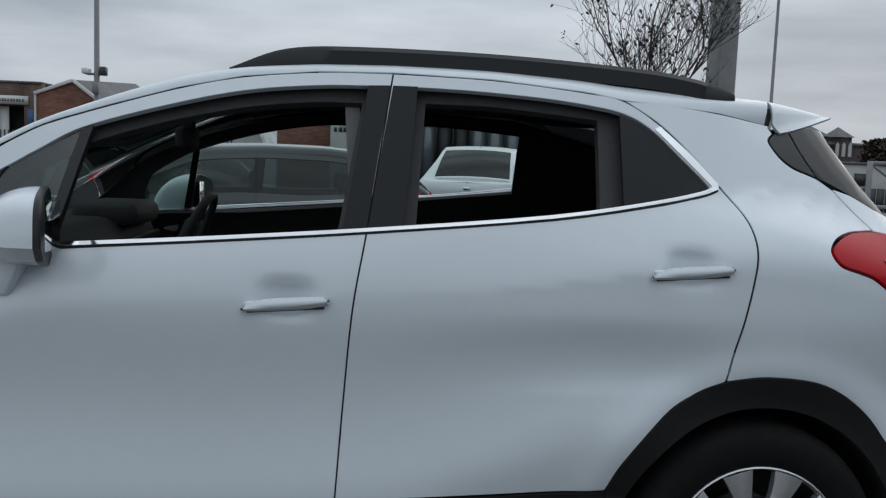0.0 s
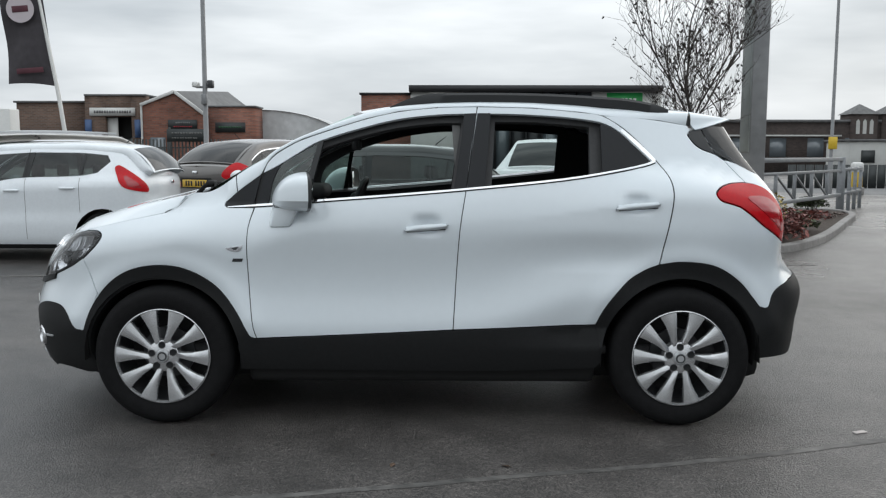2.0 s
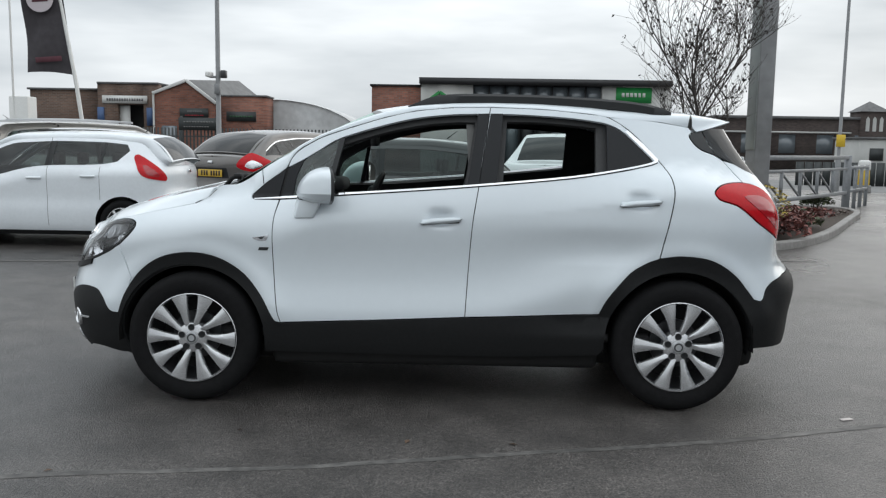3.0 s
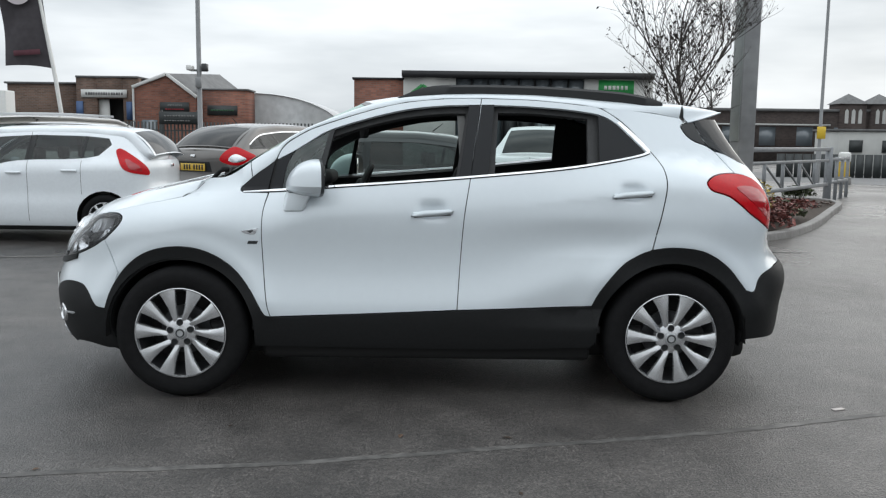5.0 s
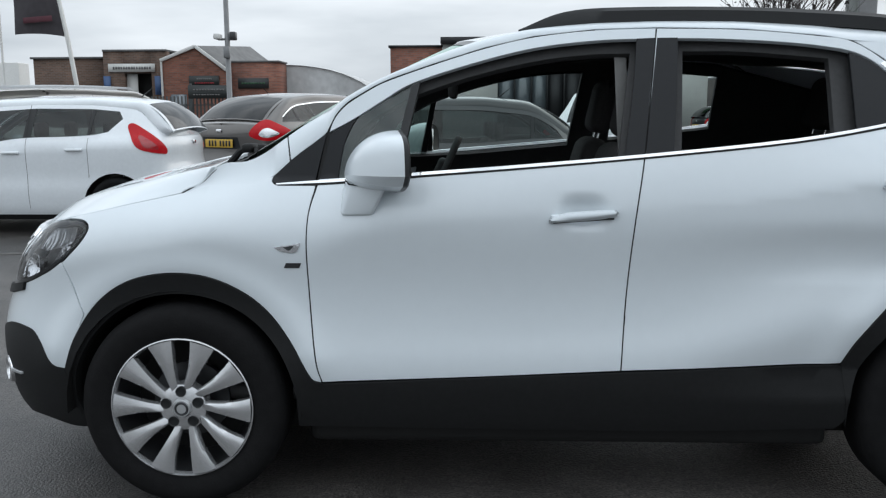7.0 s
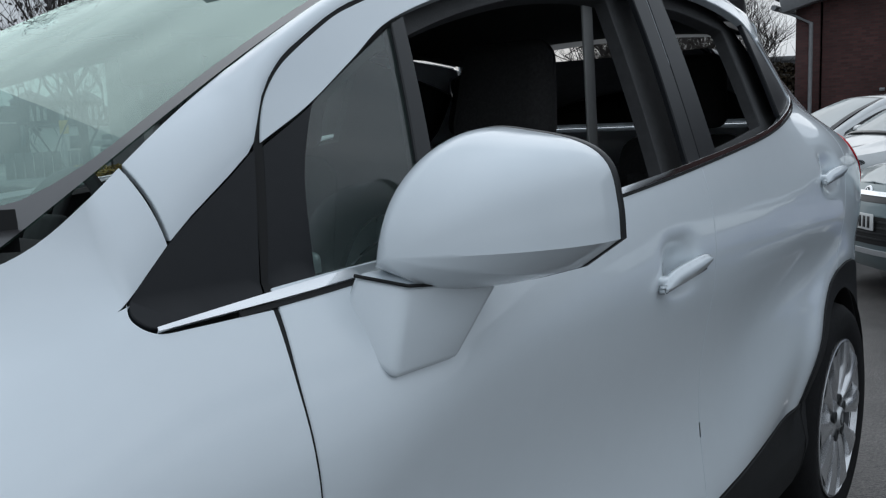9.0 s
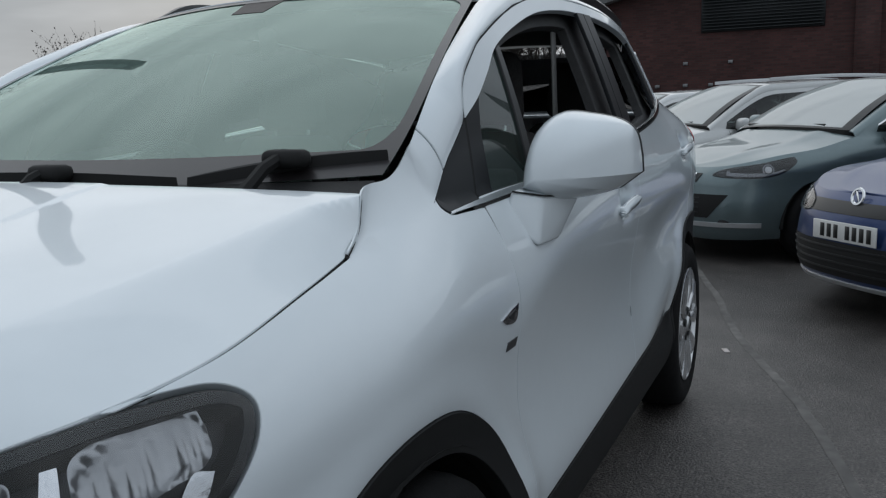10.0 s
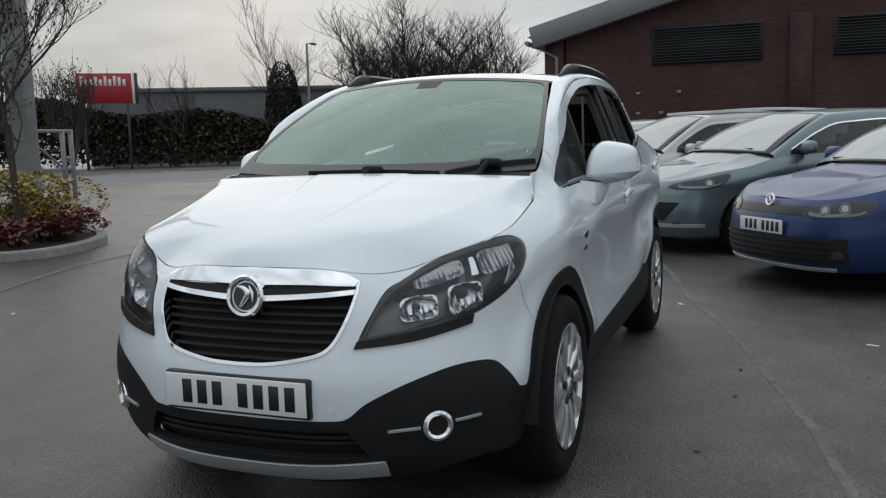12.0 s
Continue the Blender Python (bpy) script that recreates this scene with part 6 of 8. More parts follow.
parked("silver_hatchback", "silver hatchback at the far end of the row", (0.5, 0.5, 0.5), pose(-10.4, 12.0, 0, 0, 0, 225), 4.1, 1.75, 1.55, 2.5, 0.82, metal=0.5)
M_PINK = material("pink_red_sheet", (0.75, 0.10, 0.11), 0.6, grain=0.05)
for x, z, w, h2, mt in ((-0.36, 1.15, 0.13, 0.20, M_PINK), (-0.30, 1.27, 0.05, 0.06, M_PLATE_W)):
    part("price_sheet", rbox((0.004, w, h2), bevel=0.001, segs=1), mt, black_hatch, "pink-red price sheet").matrix_local = pose(x, -0.38, z, 0, 32, 0)
ROW = -52
parked("blue_coupe", "metallic blue coupe facing out of its parking bay", (0.008, 0.030, 0.115), pose(4.28, -3.16, 0, 0, 0, ROW), 4.25, 1.81, 1.40, 2.58, 0.86, zn=0.73, zc=0.96, zbf=0.95, zbr=1.04, metal=0.35, head_poly=(("y", 0.400, 0.622), ("y", 0.430, 0.676), ("y", 0.640, 0.722), ("x", -1.730, 0.736), ("x", -1.745, 0.690), ("x", -1.840, 0.622), ("y", 0.520, 0.600)), beams=(("y", 0.560, 0.662, 0.034), ("y", 0.685, 0.680, 0.034)), rear_doors=False, xc=-0.90, xe=1.4, xg=1.95, rim="five", mouth_box=(0.86, 0.84, 0.255, 0.455), coat=0.35)
parked("teal_coupe", "grey-teal hatchback coupe with chrome window line, facing out", (0.14, 0.185, 0.195), pose(6.45, -1.85, 0, 0, 0, ROW), 4.46, 1.84, 1.48, 2.69, 0.92, zn=0.76, zc=1.02, zbf=1.0, zbr=1.08, metal=0.6, chrome=True, bar_front=True, rear_doors=False, head_poly=(("y", 0.560, 0.700), ("y", 0.640, 0.752), ("x", -1.820, 0.796), ("x", -1.560, 0.842), ("x", -1.545, 0.800), ("x", -1.680, 0.712), ("x", -1.880, 0.682)), beams=(("x", -1.770, 0.748, 0.034),), xc=-0.98, xe=1.5, xg=2.05, rim="five", mouth_box=(0.62, 0.80, 0.37, 0.555), coat=0.6, blade=(0.90, 0.30, 0.335))
parked("silver_estate", "silver estate car with raised roof rails, facing out", (0.42, 0.43, 0.43), pose(8.75, -0.45, 0, 0, 0, ROW), 4.60, 1.84, 1.52, 2.75, 0.92, zn=0.76, zc=1.02, metal=0.5, rails=True, bar_front=True, xe=1.95, xg=2.16)
parked("pale_hatchback", "pale silver hatchback at the end of the bay row", (0.55, 0.56, 0.56), pose(11.0, 0.95, 0, 0, 0, ROW), 4.2, 1.78, 1.48, 2.6, 0.86, metal=0.4)


# ---- ground ----
def asphalt():
    m = bpy.data.materials.new("worn_asphalt")
    m.use_nodes = True
    n, l = m.node_tree.nodes, m.node_tree.links
    b = n["Principled BSDF"]
    co = n.new("ShaderNodeTexCoord")

    def noise_at(scale, detail=5, rough=0.55):
        t = n.new("ShaderNodeTexNoise")
        t.inputs["Scale"].default_value, t.inputs["Detail"].default_value, t.inputs["Roughness"].default_value = scale, detail, rough
        l.new(co.outputs["Object"], t.inputs["Vector"])
        return t.outputs["Fac"]

    def ramp(src, lo, hi, a, c):
        r = n.new("ShaderNodeMapRange")
        r.inputs["From Min"].default_value, r.inputs["From Max"].default_value = lo, hi
        r.inputs["To Min"].default_value, r.inputs["To Max"].default_value = a, c
        l.new(src, r.inputs["Value"])
        return r.outputs["Result"]

    def times(x, y):
        k = n.new("ShaderNodeMath")
        k.operation = "MULTIPLY"
        l.new(x, k.inputs[0])
        l.new(y, k.inputs[1])
        return k.outputs[0]

    wet = noise_at(0.28, 4)
    stone = noise_at(100, 3)
    v = times(ramp(noise_at(34, 5, 0.7), 0.30, 0.72, 0.35, 1.70), times(times(ramp(stone, 0.3, 0.72, 0.15, 2.6), ramp(noise_at(3.5, 7), 0.3, 0.7, 0.62, 1.38)), ramp(wet, 0.35, 0.65, 0.7, 1.2)))
    col = n.new("ShaderNodeMix")
    col.data_type, col.blend_type = "RGBA", "MULTIPLY"
    col.inputs[0].default_value = 1
    col.inputs[6].default_value = (0.0455, 0.0415, 0.0385, 1)
    l.new(v, col.inputs[7])
    l.new(col.outputs[2], b.inputs["Base Color"])
    l.new(ramp(wet, 0.35, 0.65, 0.26, 0.46), b.inputs["Roughness"])
    b.inputs["Specular IOR Level"].default_value = 0.6
    u = n.new("ShaderNodeBump")
    u.inputs["Strength"].default_value, u.inputs["Distance"].default_value = 0.9, 0.009
    l.new(stone, u.inputs["Height"])
    l.new(u.outputs["Normal"], b.inputs["Normal"])
    return m


M_ASPHALT = asphalt()
M_LINE = material("faded_road_joint", (0.088, 0.084, 0.079), 0.6, grain=0.6, grain_scale=14, stain=0.4, stain_scale=3)
M_PAVE = material("grey_concrete", (0.26, 0.25, 0.24), 0.85, grain=0.2, grain_scale=18, stain=0.2, stain_scale=2, bump=0.3, bump_scale=90)
M_ROAD = material("pale_road", (0.17, 0.17, 0.17), 0.85, grain=0.2, grain_scale=20, stain=0.15, stain_scale=0.4)
M_SOIL = material("soil_and_leaf_litter", (0.045, 0.032, 0.024), 0.95, grain=0.5, grain_scale=12, bump=1.0, bump_scale=30)
bm = bmesh.new()
bmesh.ops.create_grid(bm, x_segments=1, y_segments=1, size=600)
part("ground", bm, M_ASPHALT, None, "dark worn asphalt yard with damp patches", "ground", "structure")


def ribbon(name, pts, width, mat, z, label, thick=0.0, cat="marking", kind="structure"):
    """A strip along the ground; with thick it stands up as a kerb."""
    p = [Vector((x, y, 0)) for x, y in pts]
    verts, faces = [], []
    for i, q in enumerate(p):
        d = (p[min(i + 1, len(p) - 1)] - p[max(i - 1, 0)]).normalized()
        o = Vector((-d.y, d.x, 0)) * width / 2
        if thick:
            c = o * 0.85
            verts += [q - o, q - o + Vector((0, 0, thick * 0.85)), q - c + Vector((0, 0, thick)), q + c + Vector((0, 0, thick)), q + o + Vector((0, 0, thick * 0.85)), q + o]
        else:
            verts += [q - o + Vector((0, 0, z)), q + o + Vector((0, 0, z))]
    c = 6 if thick else 2
    for i in range(len(p) - 1):
        for k in range(c - 1):
            faces.append((i * c + k + 1, i * c + k, (i + 1) * c + k, (i + 1) * c + k + 1))
    me = mesh(verts, faces, 30)
    return part(name, me, mat, None, label, cat, kind)


jx = curve([(-6.0, -2.55), (-3.2, -2.22), (-1.70, -1.95), (-0.58, -1.76), (0.67, -1.50), (1.6, -1.24), (2.4, -1.0), (4.2, -0.55), (7.5, 0.25)], 10)
random.seed(4)
jl = [(x, y + 0.012 * math.sin(3.1 * x) + random.uniform(-0.006, 0.006)) for x, y in jx]
ribbon("road_joint", jl, 0.045, M_LINE, 0.0016, "pale worn joint line across the asphalt")
ribbon("road_joint", [(1.0, 4.88), (1.9, 5.24), (2.76, 5.51), (3.6, 5.58), (4.6, 5.5)], 0.10, M_LINE, 0.004, "pale worn joint line across the asphalt")
ribbon("bay_line", [(-9.5, 3.55), (-6.6, 4.0), (-4.2, 4.35)], 0.09, M_LINE, 0.004, "worn parking bay line on the asphalt")
ribbon("far_road", [(-5, 41.5), (12.0, 32.0), (24.0, 22.0), (38.0, 6.0)], 9.0, M_ROAD, 0.004, "pale access road beyond the yard", cat="road")
ribbon("road_edge", [(-4, 34.0), (9.5, 26.5), (19.5, 18.2), (32.0, 4.0)], 0.7, M_PAVE, 0.008, "pale paved edge of the access road", cat="road")

# small litter on the asphalt
M_LITTER = material("pale_litter", (0.55, 0.50, 0.48), 0.8)
M_LEAF_B = material("dead_brown_leaf", (0.07, 0.045, 0.03), 0.85, island=0.5)
random.seed(11)
scrap = fixed(rbox((0.07, 0.03, 0.004), bevel=0.0015, segs=1))
scrap.materials.append(M_LITTER)
for x, y, rz in ((2.14, -0.94, 20), (1.13, -2.14, 70), (2.2, -4.35, 15), (0.59, 4.0, 40), (3.5, -3.9, 10)):
    o = part("litter", scrap, None, None, "small pale scrap of litter on the asphalt", "litter", group="litter scraps")
    o.matrix_world = pose(x, y, 0.003, 0, 0, rz)
leaf_me = mesh([(-0.03, 0, 0), (0, -0.016, 0.004), (0.03, 0, 0.002), (0, 0.016, 0.006)], [(0, 1, 2, 3)])
leaf_me.materials.append(M_LEAF_B)
for k in range(26):
    o = part("fallen_leaf", leaf_me, None, None, "dead brown leaf lying on the asphalt", "leaf", group="fallen leaves")
    o.matrix_world = pose(random.uniform(-3, 4.5), random.choice([random.uniform(-4.2, -1.3), random.uniform(-3.0, -1.3)]), 0.002, 0, 0, random.uniform(0, 360)) @ Matrix.Scale(random.uniform(0.5, 0.9), 4)


# ---- planted island with tree, column and barrier ----
isl = loop([(2.75, 8.6), (2.75, 7.4), (3.05, 6.62), (3.80, 6.50), (4.84, 7.0), (6.00, 8.55), (7.60, 11.40), (8.75, 13.6), (8.80, 14.9), (7.60, 15.4), (5.0, 14.6), (3.2, 11.5)], 8)
ribbon("kerb", [tuple(p) for p in isl] + [tuple(isl[0])], 0.14, M_PAVE, 0, "worn concrete kerb round the planted island", 0.11, "kerb")
soil_in = inset(isl, 0.06)
bm = bmesh.new()
f = bm.faces.new([bm.verts.new((x, y, 0.085)) for x, y in soil_in])
bmesh.ops.triangulate(bm, faces=[f])
part("soil_bed", bm, M_SOIL, None, "brown soil bed strewn with dead leaves", "soil", "structure")


def leaves(n, place, size, seed, flat=0.6, ratio=0.55):
    """Many small folded leaves in one mesh."""
    rnd = random.Random(seed)
    verts, faces = [], []
    for _ in range(n):
        p, s = place(rnd), size * rnd.uniform(0.6, 1.3)
        m = Matrix.Translation(p) @ Euler((rnd.uniform(-1.2, 1.2) * flat, rnd.uniform(-1.2, 1.2) * flat, rnd.uniform(0, 6.3))).to_matrix().to_4x4()
        k = len(verts)
        verts += [m @ Vector(v) for v in ((-s, 0, 0), (0, -s * ratio, s * 0.18), (s, 0, -s * 0.1), (0, s * ratio, s * 0.18), (0, 0, 0))]
        faces += [(k, k + 1, k + 4), (k + 1, k + 2, k + 4), (k + 2, k + 3, k + 4), (k + 3, k, k + 4)]
    return mesh(verts, faces)


def foliage(name, colour, var=0.5, hue=(1, 1, 1)):
    m = bpy.data.materials.new(name)
    m.use_nodes = True
    n, l = m.node_tree.nodes, m.node_tree.links
    b = n["Principled BSDF"]
    b.inputs["Roughness"].default_value = 0.6
    g = n.new("ShaderNodeNewGeometry")
    mix = n.new("ShaderNodeMix")
    mix.data_type = "RGBA"
    mix.inputs[6].default_value = (*[c * (1 - var) for c in colour], 1)
    mix.inputs[7].default_value = (*[min(1, c * (1 + var) * h) for c, h in zip(colour, hue)], 1)
    l.new(g.outputs["Random Per Island"], mix.inputs[0])
    l.new(mix.outputs[2], b.inputs["Base Color"])
    return m


M_YELLOW = foliage("yellow_green_leaf", (0.27, 0.235, 0.05), 0.5, (1.2, 1.0, 0.8))
M_PLUM = foliage("plum_red_leaf", (0.125, 0.055, 0.050), 0.6, (1.4, 1.1, 1.0))
M_DARKLEAF = foliage("shrivelled_dark_leaf", (0.022, 0.017, 0.015), 0.5)
M_GREEN = foliage("dull_green_leaf", (0.06, 0.075, 0.035), 0.5)
M_LITTERED = foliage("dry_leaf_litter", (0.075, 0.052, 0.04), 0.65, (1.2, 1.2, 1.3))
M_HEDGE = foliage("winter_hedge_leaf", (0.026, 0.022, 0.014), 0.6, (1.3, 1.05, 0.8))
M_DARKGREEN = foliage("dark_conifer_leaf", (0.014, 0.02, 0.014), 0.5)
M_BARK = material("grey_brown_bark", (0.055, 0.047, 0.042), 0.9, grain=0.4, grain_scale=20, bump=0.6, bump_scale=60)
M_DARKBARK = material("dark_wet_bark", (0.028, 0.023, 0.020), 0.9, grain=0.3, grain_scale=10)


def shrub(name, label, at, radius, height, mat, n, leaf, seed):
    ob = thing(name, label, "shrub", pose(*at), group="shrubs on the island")
    rnd0 = random.Random(seed)
    lumps = [(rnd0.uniform(-0.6, 0.6) * radius, rnd0.uniform(-0.6, 0.6) * radius, rnd0.uniform(0.35, 0.75) * height, rnd0.uniform(0.35, 0.6)) for _ in range(9)]

    def place(rnd):
        x, y, z, k = rnd.choice(lumps)
        w, u = rnd.uniform(0, 6.283), rnd.uniform(-0.4, 1.0)
        rr = k * radius * math.sqrt(max(0, 1 - u * u)) * rnd.uniform(0.75, 1.05)
        return Vector((x + rr * math.cos(w), y + rr * math.sin(w), max(0.02, z + u * k * height * 0.6)))
    part("foliage", leaves(n, place, leaf, seed), mat, ob)
    for k in range(7):
        w = k * 0.9
        part("stem", tube([(0.08 * math.cos(w), 0.08 * math.sin(w), 0), (0.5 * radius * math.cos(w), 0.5 * radius * math.sin(w), height * 0.7)], [0.012, 0.004], 5), M_BARK, ob)
    return ob


Z0 = 0.085
shrub("yellow_shrub", "yellow-green leafy shrub in the planted island", (4.15, 7.35, Z0), 0.72, 0.95, M_YELLOW, 2600, 0.035, 1)
shrub("yellow_shrub", "yellow-green leafy shrub in the planted island", (3.50, 7.75, Z0), 0.62, 0.68, M_YELLOW, 2000, 0.035, 2)
for k, (x, y, rr, hh, mt) in enumerate(((3.55, 7.15, 0.42, 0.34, M_PLUM), (4.15, 7.05, 0.42, 0.36, M_PLUM), (4.75, 7.55, 0.44, 0.36, M_PLUM), (5.15, 8.15, 0.45, 0.40, M_PLUM), (5.6, 8.8, 0.42, 0.34, M_GREEN), (3.15, 7.4, 0.40, 0.36, M_PLUM), (4.45, 7.35, 0.25, 0.22, M_GREEN), (5.9, 9.4, 0.4, 0.34, M_PLUM), (8.05, 14.0, 0.35, 0.42, M_GREEN))):
    shrub("low_shrub", "low plum-red and green bedding plant behind the kerb" if mt is M_PLUM else "low dull green plant behind the kerb", (x, y, Z0), rr, hh, mt, 900, 0.045, 20 + k)
rl = random.Random(5)
part("leaf_litter", leaves(2600, lambda r: Vector((lambda t, o: (3.6 + 4.3 * t + o, 7.6 + 6.3 * t - 0.6 * o, 0.095 + r.uniform(0, 0.05)))(r.random(), r.uniform(-1.2, 0.75))), 0.045, 9, 0.35), M_LITTERED, None, "dead leaves strewn over the soil bed", "leaf litter", "stuff")


def bare_tree(name, label, at, height, spread, seed, mat=None, forks=4, trunk=0.06, twigs=3, leaf_mat=None, n_leaf=0, leaf=0.03, stems=1, lean=0.0, bole=0.42):
    """A leafless tree: tapering trunk, limbs that fork again and again, a few clinging leaves."""
    rnd = random.Random(seed)
    ob = thing(name, label, "tree", pose(*at), group="")
    mat = mat or M_BARK
    verts, faces, ends = [], [], []

    def limb(p, d, length, r0, r1, bend, seg=4, sides=5):
        pts = [p]
        for i in range(seg):
            d = (d + Vector((rnd.uniform(-1, 1), rnd.uniform(-1, 1), rnd.uniform(-0.4, 0.9))) * bend).normalized()
            pts.append(pts[-1] + d * length / seg)
        k0 = len(verts)
        for i, q in enumerate(pts):
            dd = (pts[min(i + 1, seg)] - pts[max(i - 1, 0)]).normalized()
            sd = dd.cross(Vector((0.3, 0.2, 1))).normalized()
            tp = sd.cross(dd)
            rr = r0 + (r1 - r0) * i / seg
            for j in range(sides):
                w = 6.283 * j / sides
                verts.append(q + rr * (math.cos(w) * sd + math.sin(w) * tp))
        for i in range(seg):
            for j in range(sides):
                j2 = (j + 1) % sides
                faces.append((k0 + i * sides + j, k0 + i * sides + j2, k0 + (i + 1) * sides + j2, k0 + (i + 1) * sides + j))
        return pts, d

    def grow(p, d, length, r, level):
        pts, d2 = limb(p, d, length, r, r * 0.55, 0.26, 4 if level > 1 else 3, 5 if level > 1 else 3)
        if level == 0:
            ends.extend(pts[1:])
            return
        n = forks if level > 1 else twigs
        for k in range(n):
            t = rnd.uniform(0.35, 1.0) if k else 1.0
            i = min(int(t * (len(pts) - 1)), len(pts) - 1)
            side = Vector((rnd.uniform(-1, 1), rnd.uniform(-1, 1), rnd.uniform(-0.1, 0.7)))
            nd = (d2 * 0.75 + side * spread + Vector((0, 0, 0.12))).normalized()
            grow(pts[i], nd, length * rnd.uniform(0.55, 0.8), r * 0.55, level - 1)

    for s in range(stems):
        w = s * 2.4
        d = Vector((lean + 0.25 * math.cos(w) * (stems > 1), 0.25 * math.sin(w) * (stems > 1), 1)).normalized()
        base = Vector((0.10 * math.cos(w), 0.10 * math.sin(w), 0)) * (stems > 1)
        tr, td = limb(base, d, height * bole, trunk, trunk * 0.7, 0.05, 5, 8)
        for k in range(forks + 3):
            i = rnd.randint(2, 5)
            side = Vector((math.cos(k * 2.2 + s), math.sin(k * 2.2 + s), rnd.uniform(0.1, 0.7)))
            grow(tr[i], (td * 0.8 + side * spread * 1.1).normalized(), height * rnd.uniform(0.17, 0.27), trunk * 0.45, 3)
        grow(tr[-1], td, height * 0.24, trunk * 0.6, 3)
    part("crown", mesh(verts, faces, 60), mat, ob)
    part("trunk", tube([(0, 0, -0.05), (0.01, 0, height * 0.12), (lean * height * 0.3, 0.0, height * 0.3)], [trunk * 1.25, trunk * 1.05, trunk * 0.85], 10), mat, ob)
    if n_leaf:
        part("clinging_leaves", leaves(n_leaf, lambda r: r.choice(ends) + Vector((r.uniform(-1, 1), r.uniform(-1, 1), r.uniform(-1, 0.5))) * 0.03, leaf, seed + 1, 1.2), leaf_mat, ob, "last dark leaves")
    return ob


bare_tree("young_tree", "young leafless tree with a few dark leaves in the island", (3.56, 7.10, Z0), 5.0, 0.92, 12, forks=5, trunk=0.034, twigs=5, leaf_mat=M_DARKLEAF, n_leaf=900, leaf=0.030, stems=1, bole=0.34)

# square sign column
M_COLUMN = material("grey_painted_steel", (0.24, 0.245, 0.25), 0.5, grain=0.15, grain_scale=6, stain=0.25, stain_scale=0.9)
M_PALE = material("pale_sign_face", (0.30, 0.325, 0.32), 0.4, grain=0.12, grain_scale=4, stain=0.2, stain_scale=0.8)
col = thing("sign_column", "tall square grey sign column standing in the island", "column", pose(4.66, 8.05, Z0 - 0.1, 0, 0, 13))
part("column_shaft", rbox((0.27, 0.27, 7.5), (0, 0, 3.75), 0.02), M_COLUMN, col)
part("column_face", rbox((0.02, 0.24, 5.6), (-0.141, 0, 4.2), 0.004, 1), M_PALE, col)
part("column_plinth", rbox((0.44, 0.44, 0.25), (0, 0, 0.12), 0.02), M_COLUMN, col)

# grey barrier frame
M_GALV = material("galvanised_steel", (0.25, 0.26, 0.27), 0.5, metal=0.3, grain=0.12, grain_scale=12)


def beam(name, a, b, w, h, mat, parent):
    a, b = Vector(a), Vector(b)
    d = b - a
    me = rbox((d.length, w, h), bevel=0.006, segs=1)
    o = part(name, me, mat, parent)
    o.matrix_local = Matrix.Translation((a + b) / 2) @ d.to_track_quat("X", "Z").to_matrix().to_4x4()
    return o


bar = thing("barrier", "grey galvanised vehicle height barrier frame beside the island", "barrier", pose(0, 0, 0))
pa, pb = Vector((5.6, 10.6, 0)), Vector((9.2, 15.2, 0))
beam("rail", pa + Vector((0, 0, 1.24)), pb + Vector((0, 0, 1.24)), 0.09, 0.09, M_GALV, bar)
beam("rail", pa + Vector((0, 0, 0.98)), pb + Vector((0, 0, 0.98)), 0.06, 0.06, M_GALV, bar)
beam("rail", pa + Vector((0, 0, 0.42)), pb + Vector((0, 0, 0.42)), 0.08, 0.08, M_GALV, bar)
beam("post", pb, pb + Vector((0, 0, 1.29)), 0.13, 0.13, M_GALV, bar)
beam("post", pa, pa + Vector((0, 0, 1.29)), 0.13, 0.13, M_GALV, bar)
for k in range(1, 5):
    q = pa + (pb - pa) * k / 5
    beam("post", q + Vector((0, 0, 0.42)), q + Vector((0, 0, 1.0)), 0.06, 0.06, M_GALV, bar)
    q2 = pa + (pb - pa) * (k - 1) / 5
    beam("brace", q2 + Vector((0, 0, 0.95)), q + Vector((0, 0, 0.45)), 0.04, 0.04, M_GALV, bar)
gate = thing("barrier", "second grey barrier frame across the entrance", "barrier", pose(0, 0, 0))
for z in (1.0, 0.45):
    beam("rail", (9.3, 15.3, z), (10.6, 17.2, z), 0.07, 0.07, M_GALV, gate)
for k in range(4):
    beam("post", (9.3 + 0.43 * k, 15.3 + 0.63 * k, 0), (9.3 + 0.43 * k, 15.3 + 0.63 * k, 1.05), 0.07, 0.07, M_GALV, gate)

far = thing("barrier", "grey barrier frame beside the access road", "barrier", pose(0, 0, 0))
for z in (1.68, 0.75):
    beam("rail", (10.6, 14.5, z), (12.55, 14.9, z), 0.08, 0.08, M_GALV, far)
for x, y in ((10.6, 14.5), (12.2, 14.83), (12.55, 14.9)):
    beam("post", (x, y, 0), (x, y, 1.72), 0.09, 0.09, M_GALV, far)
beam("brace", (10.7, 14.5, 1.6), (12.1, 14.8, 0.8), 0.05, 0.05, M_GALV, far)
M_YPAINT = material("yellow_bollard_paint", (0.62, 0.42, 0.03), 0.5, grain=0.1)
M_WPAINT = material("white_plastic", (0.68, 0.68, 0.66), 0.5, grain=0.05)
bol = thing("bollard", "white and yellow plastic traffic bollard", "bollard", pose(13.8, 24.3, 0))
part("bollard_body", rbox((0.34, 0.26, 0.62), (0, 0, 0.55), 0.06, 3, taper=(0.9, 0.9)), M_YPAINT, bol)
part("bollard_top", rbox((0.36, 0.28, 0.36), (0, 0, 0.92), 0.08, 3), M_WPAINT, bol)
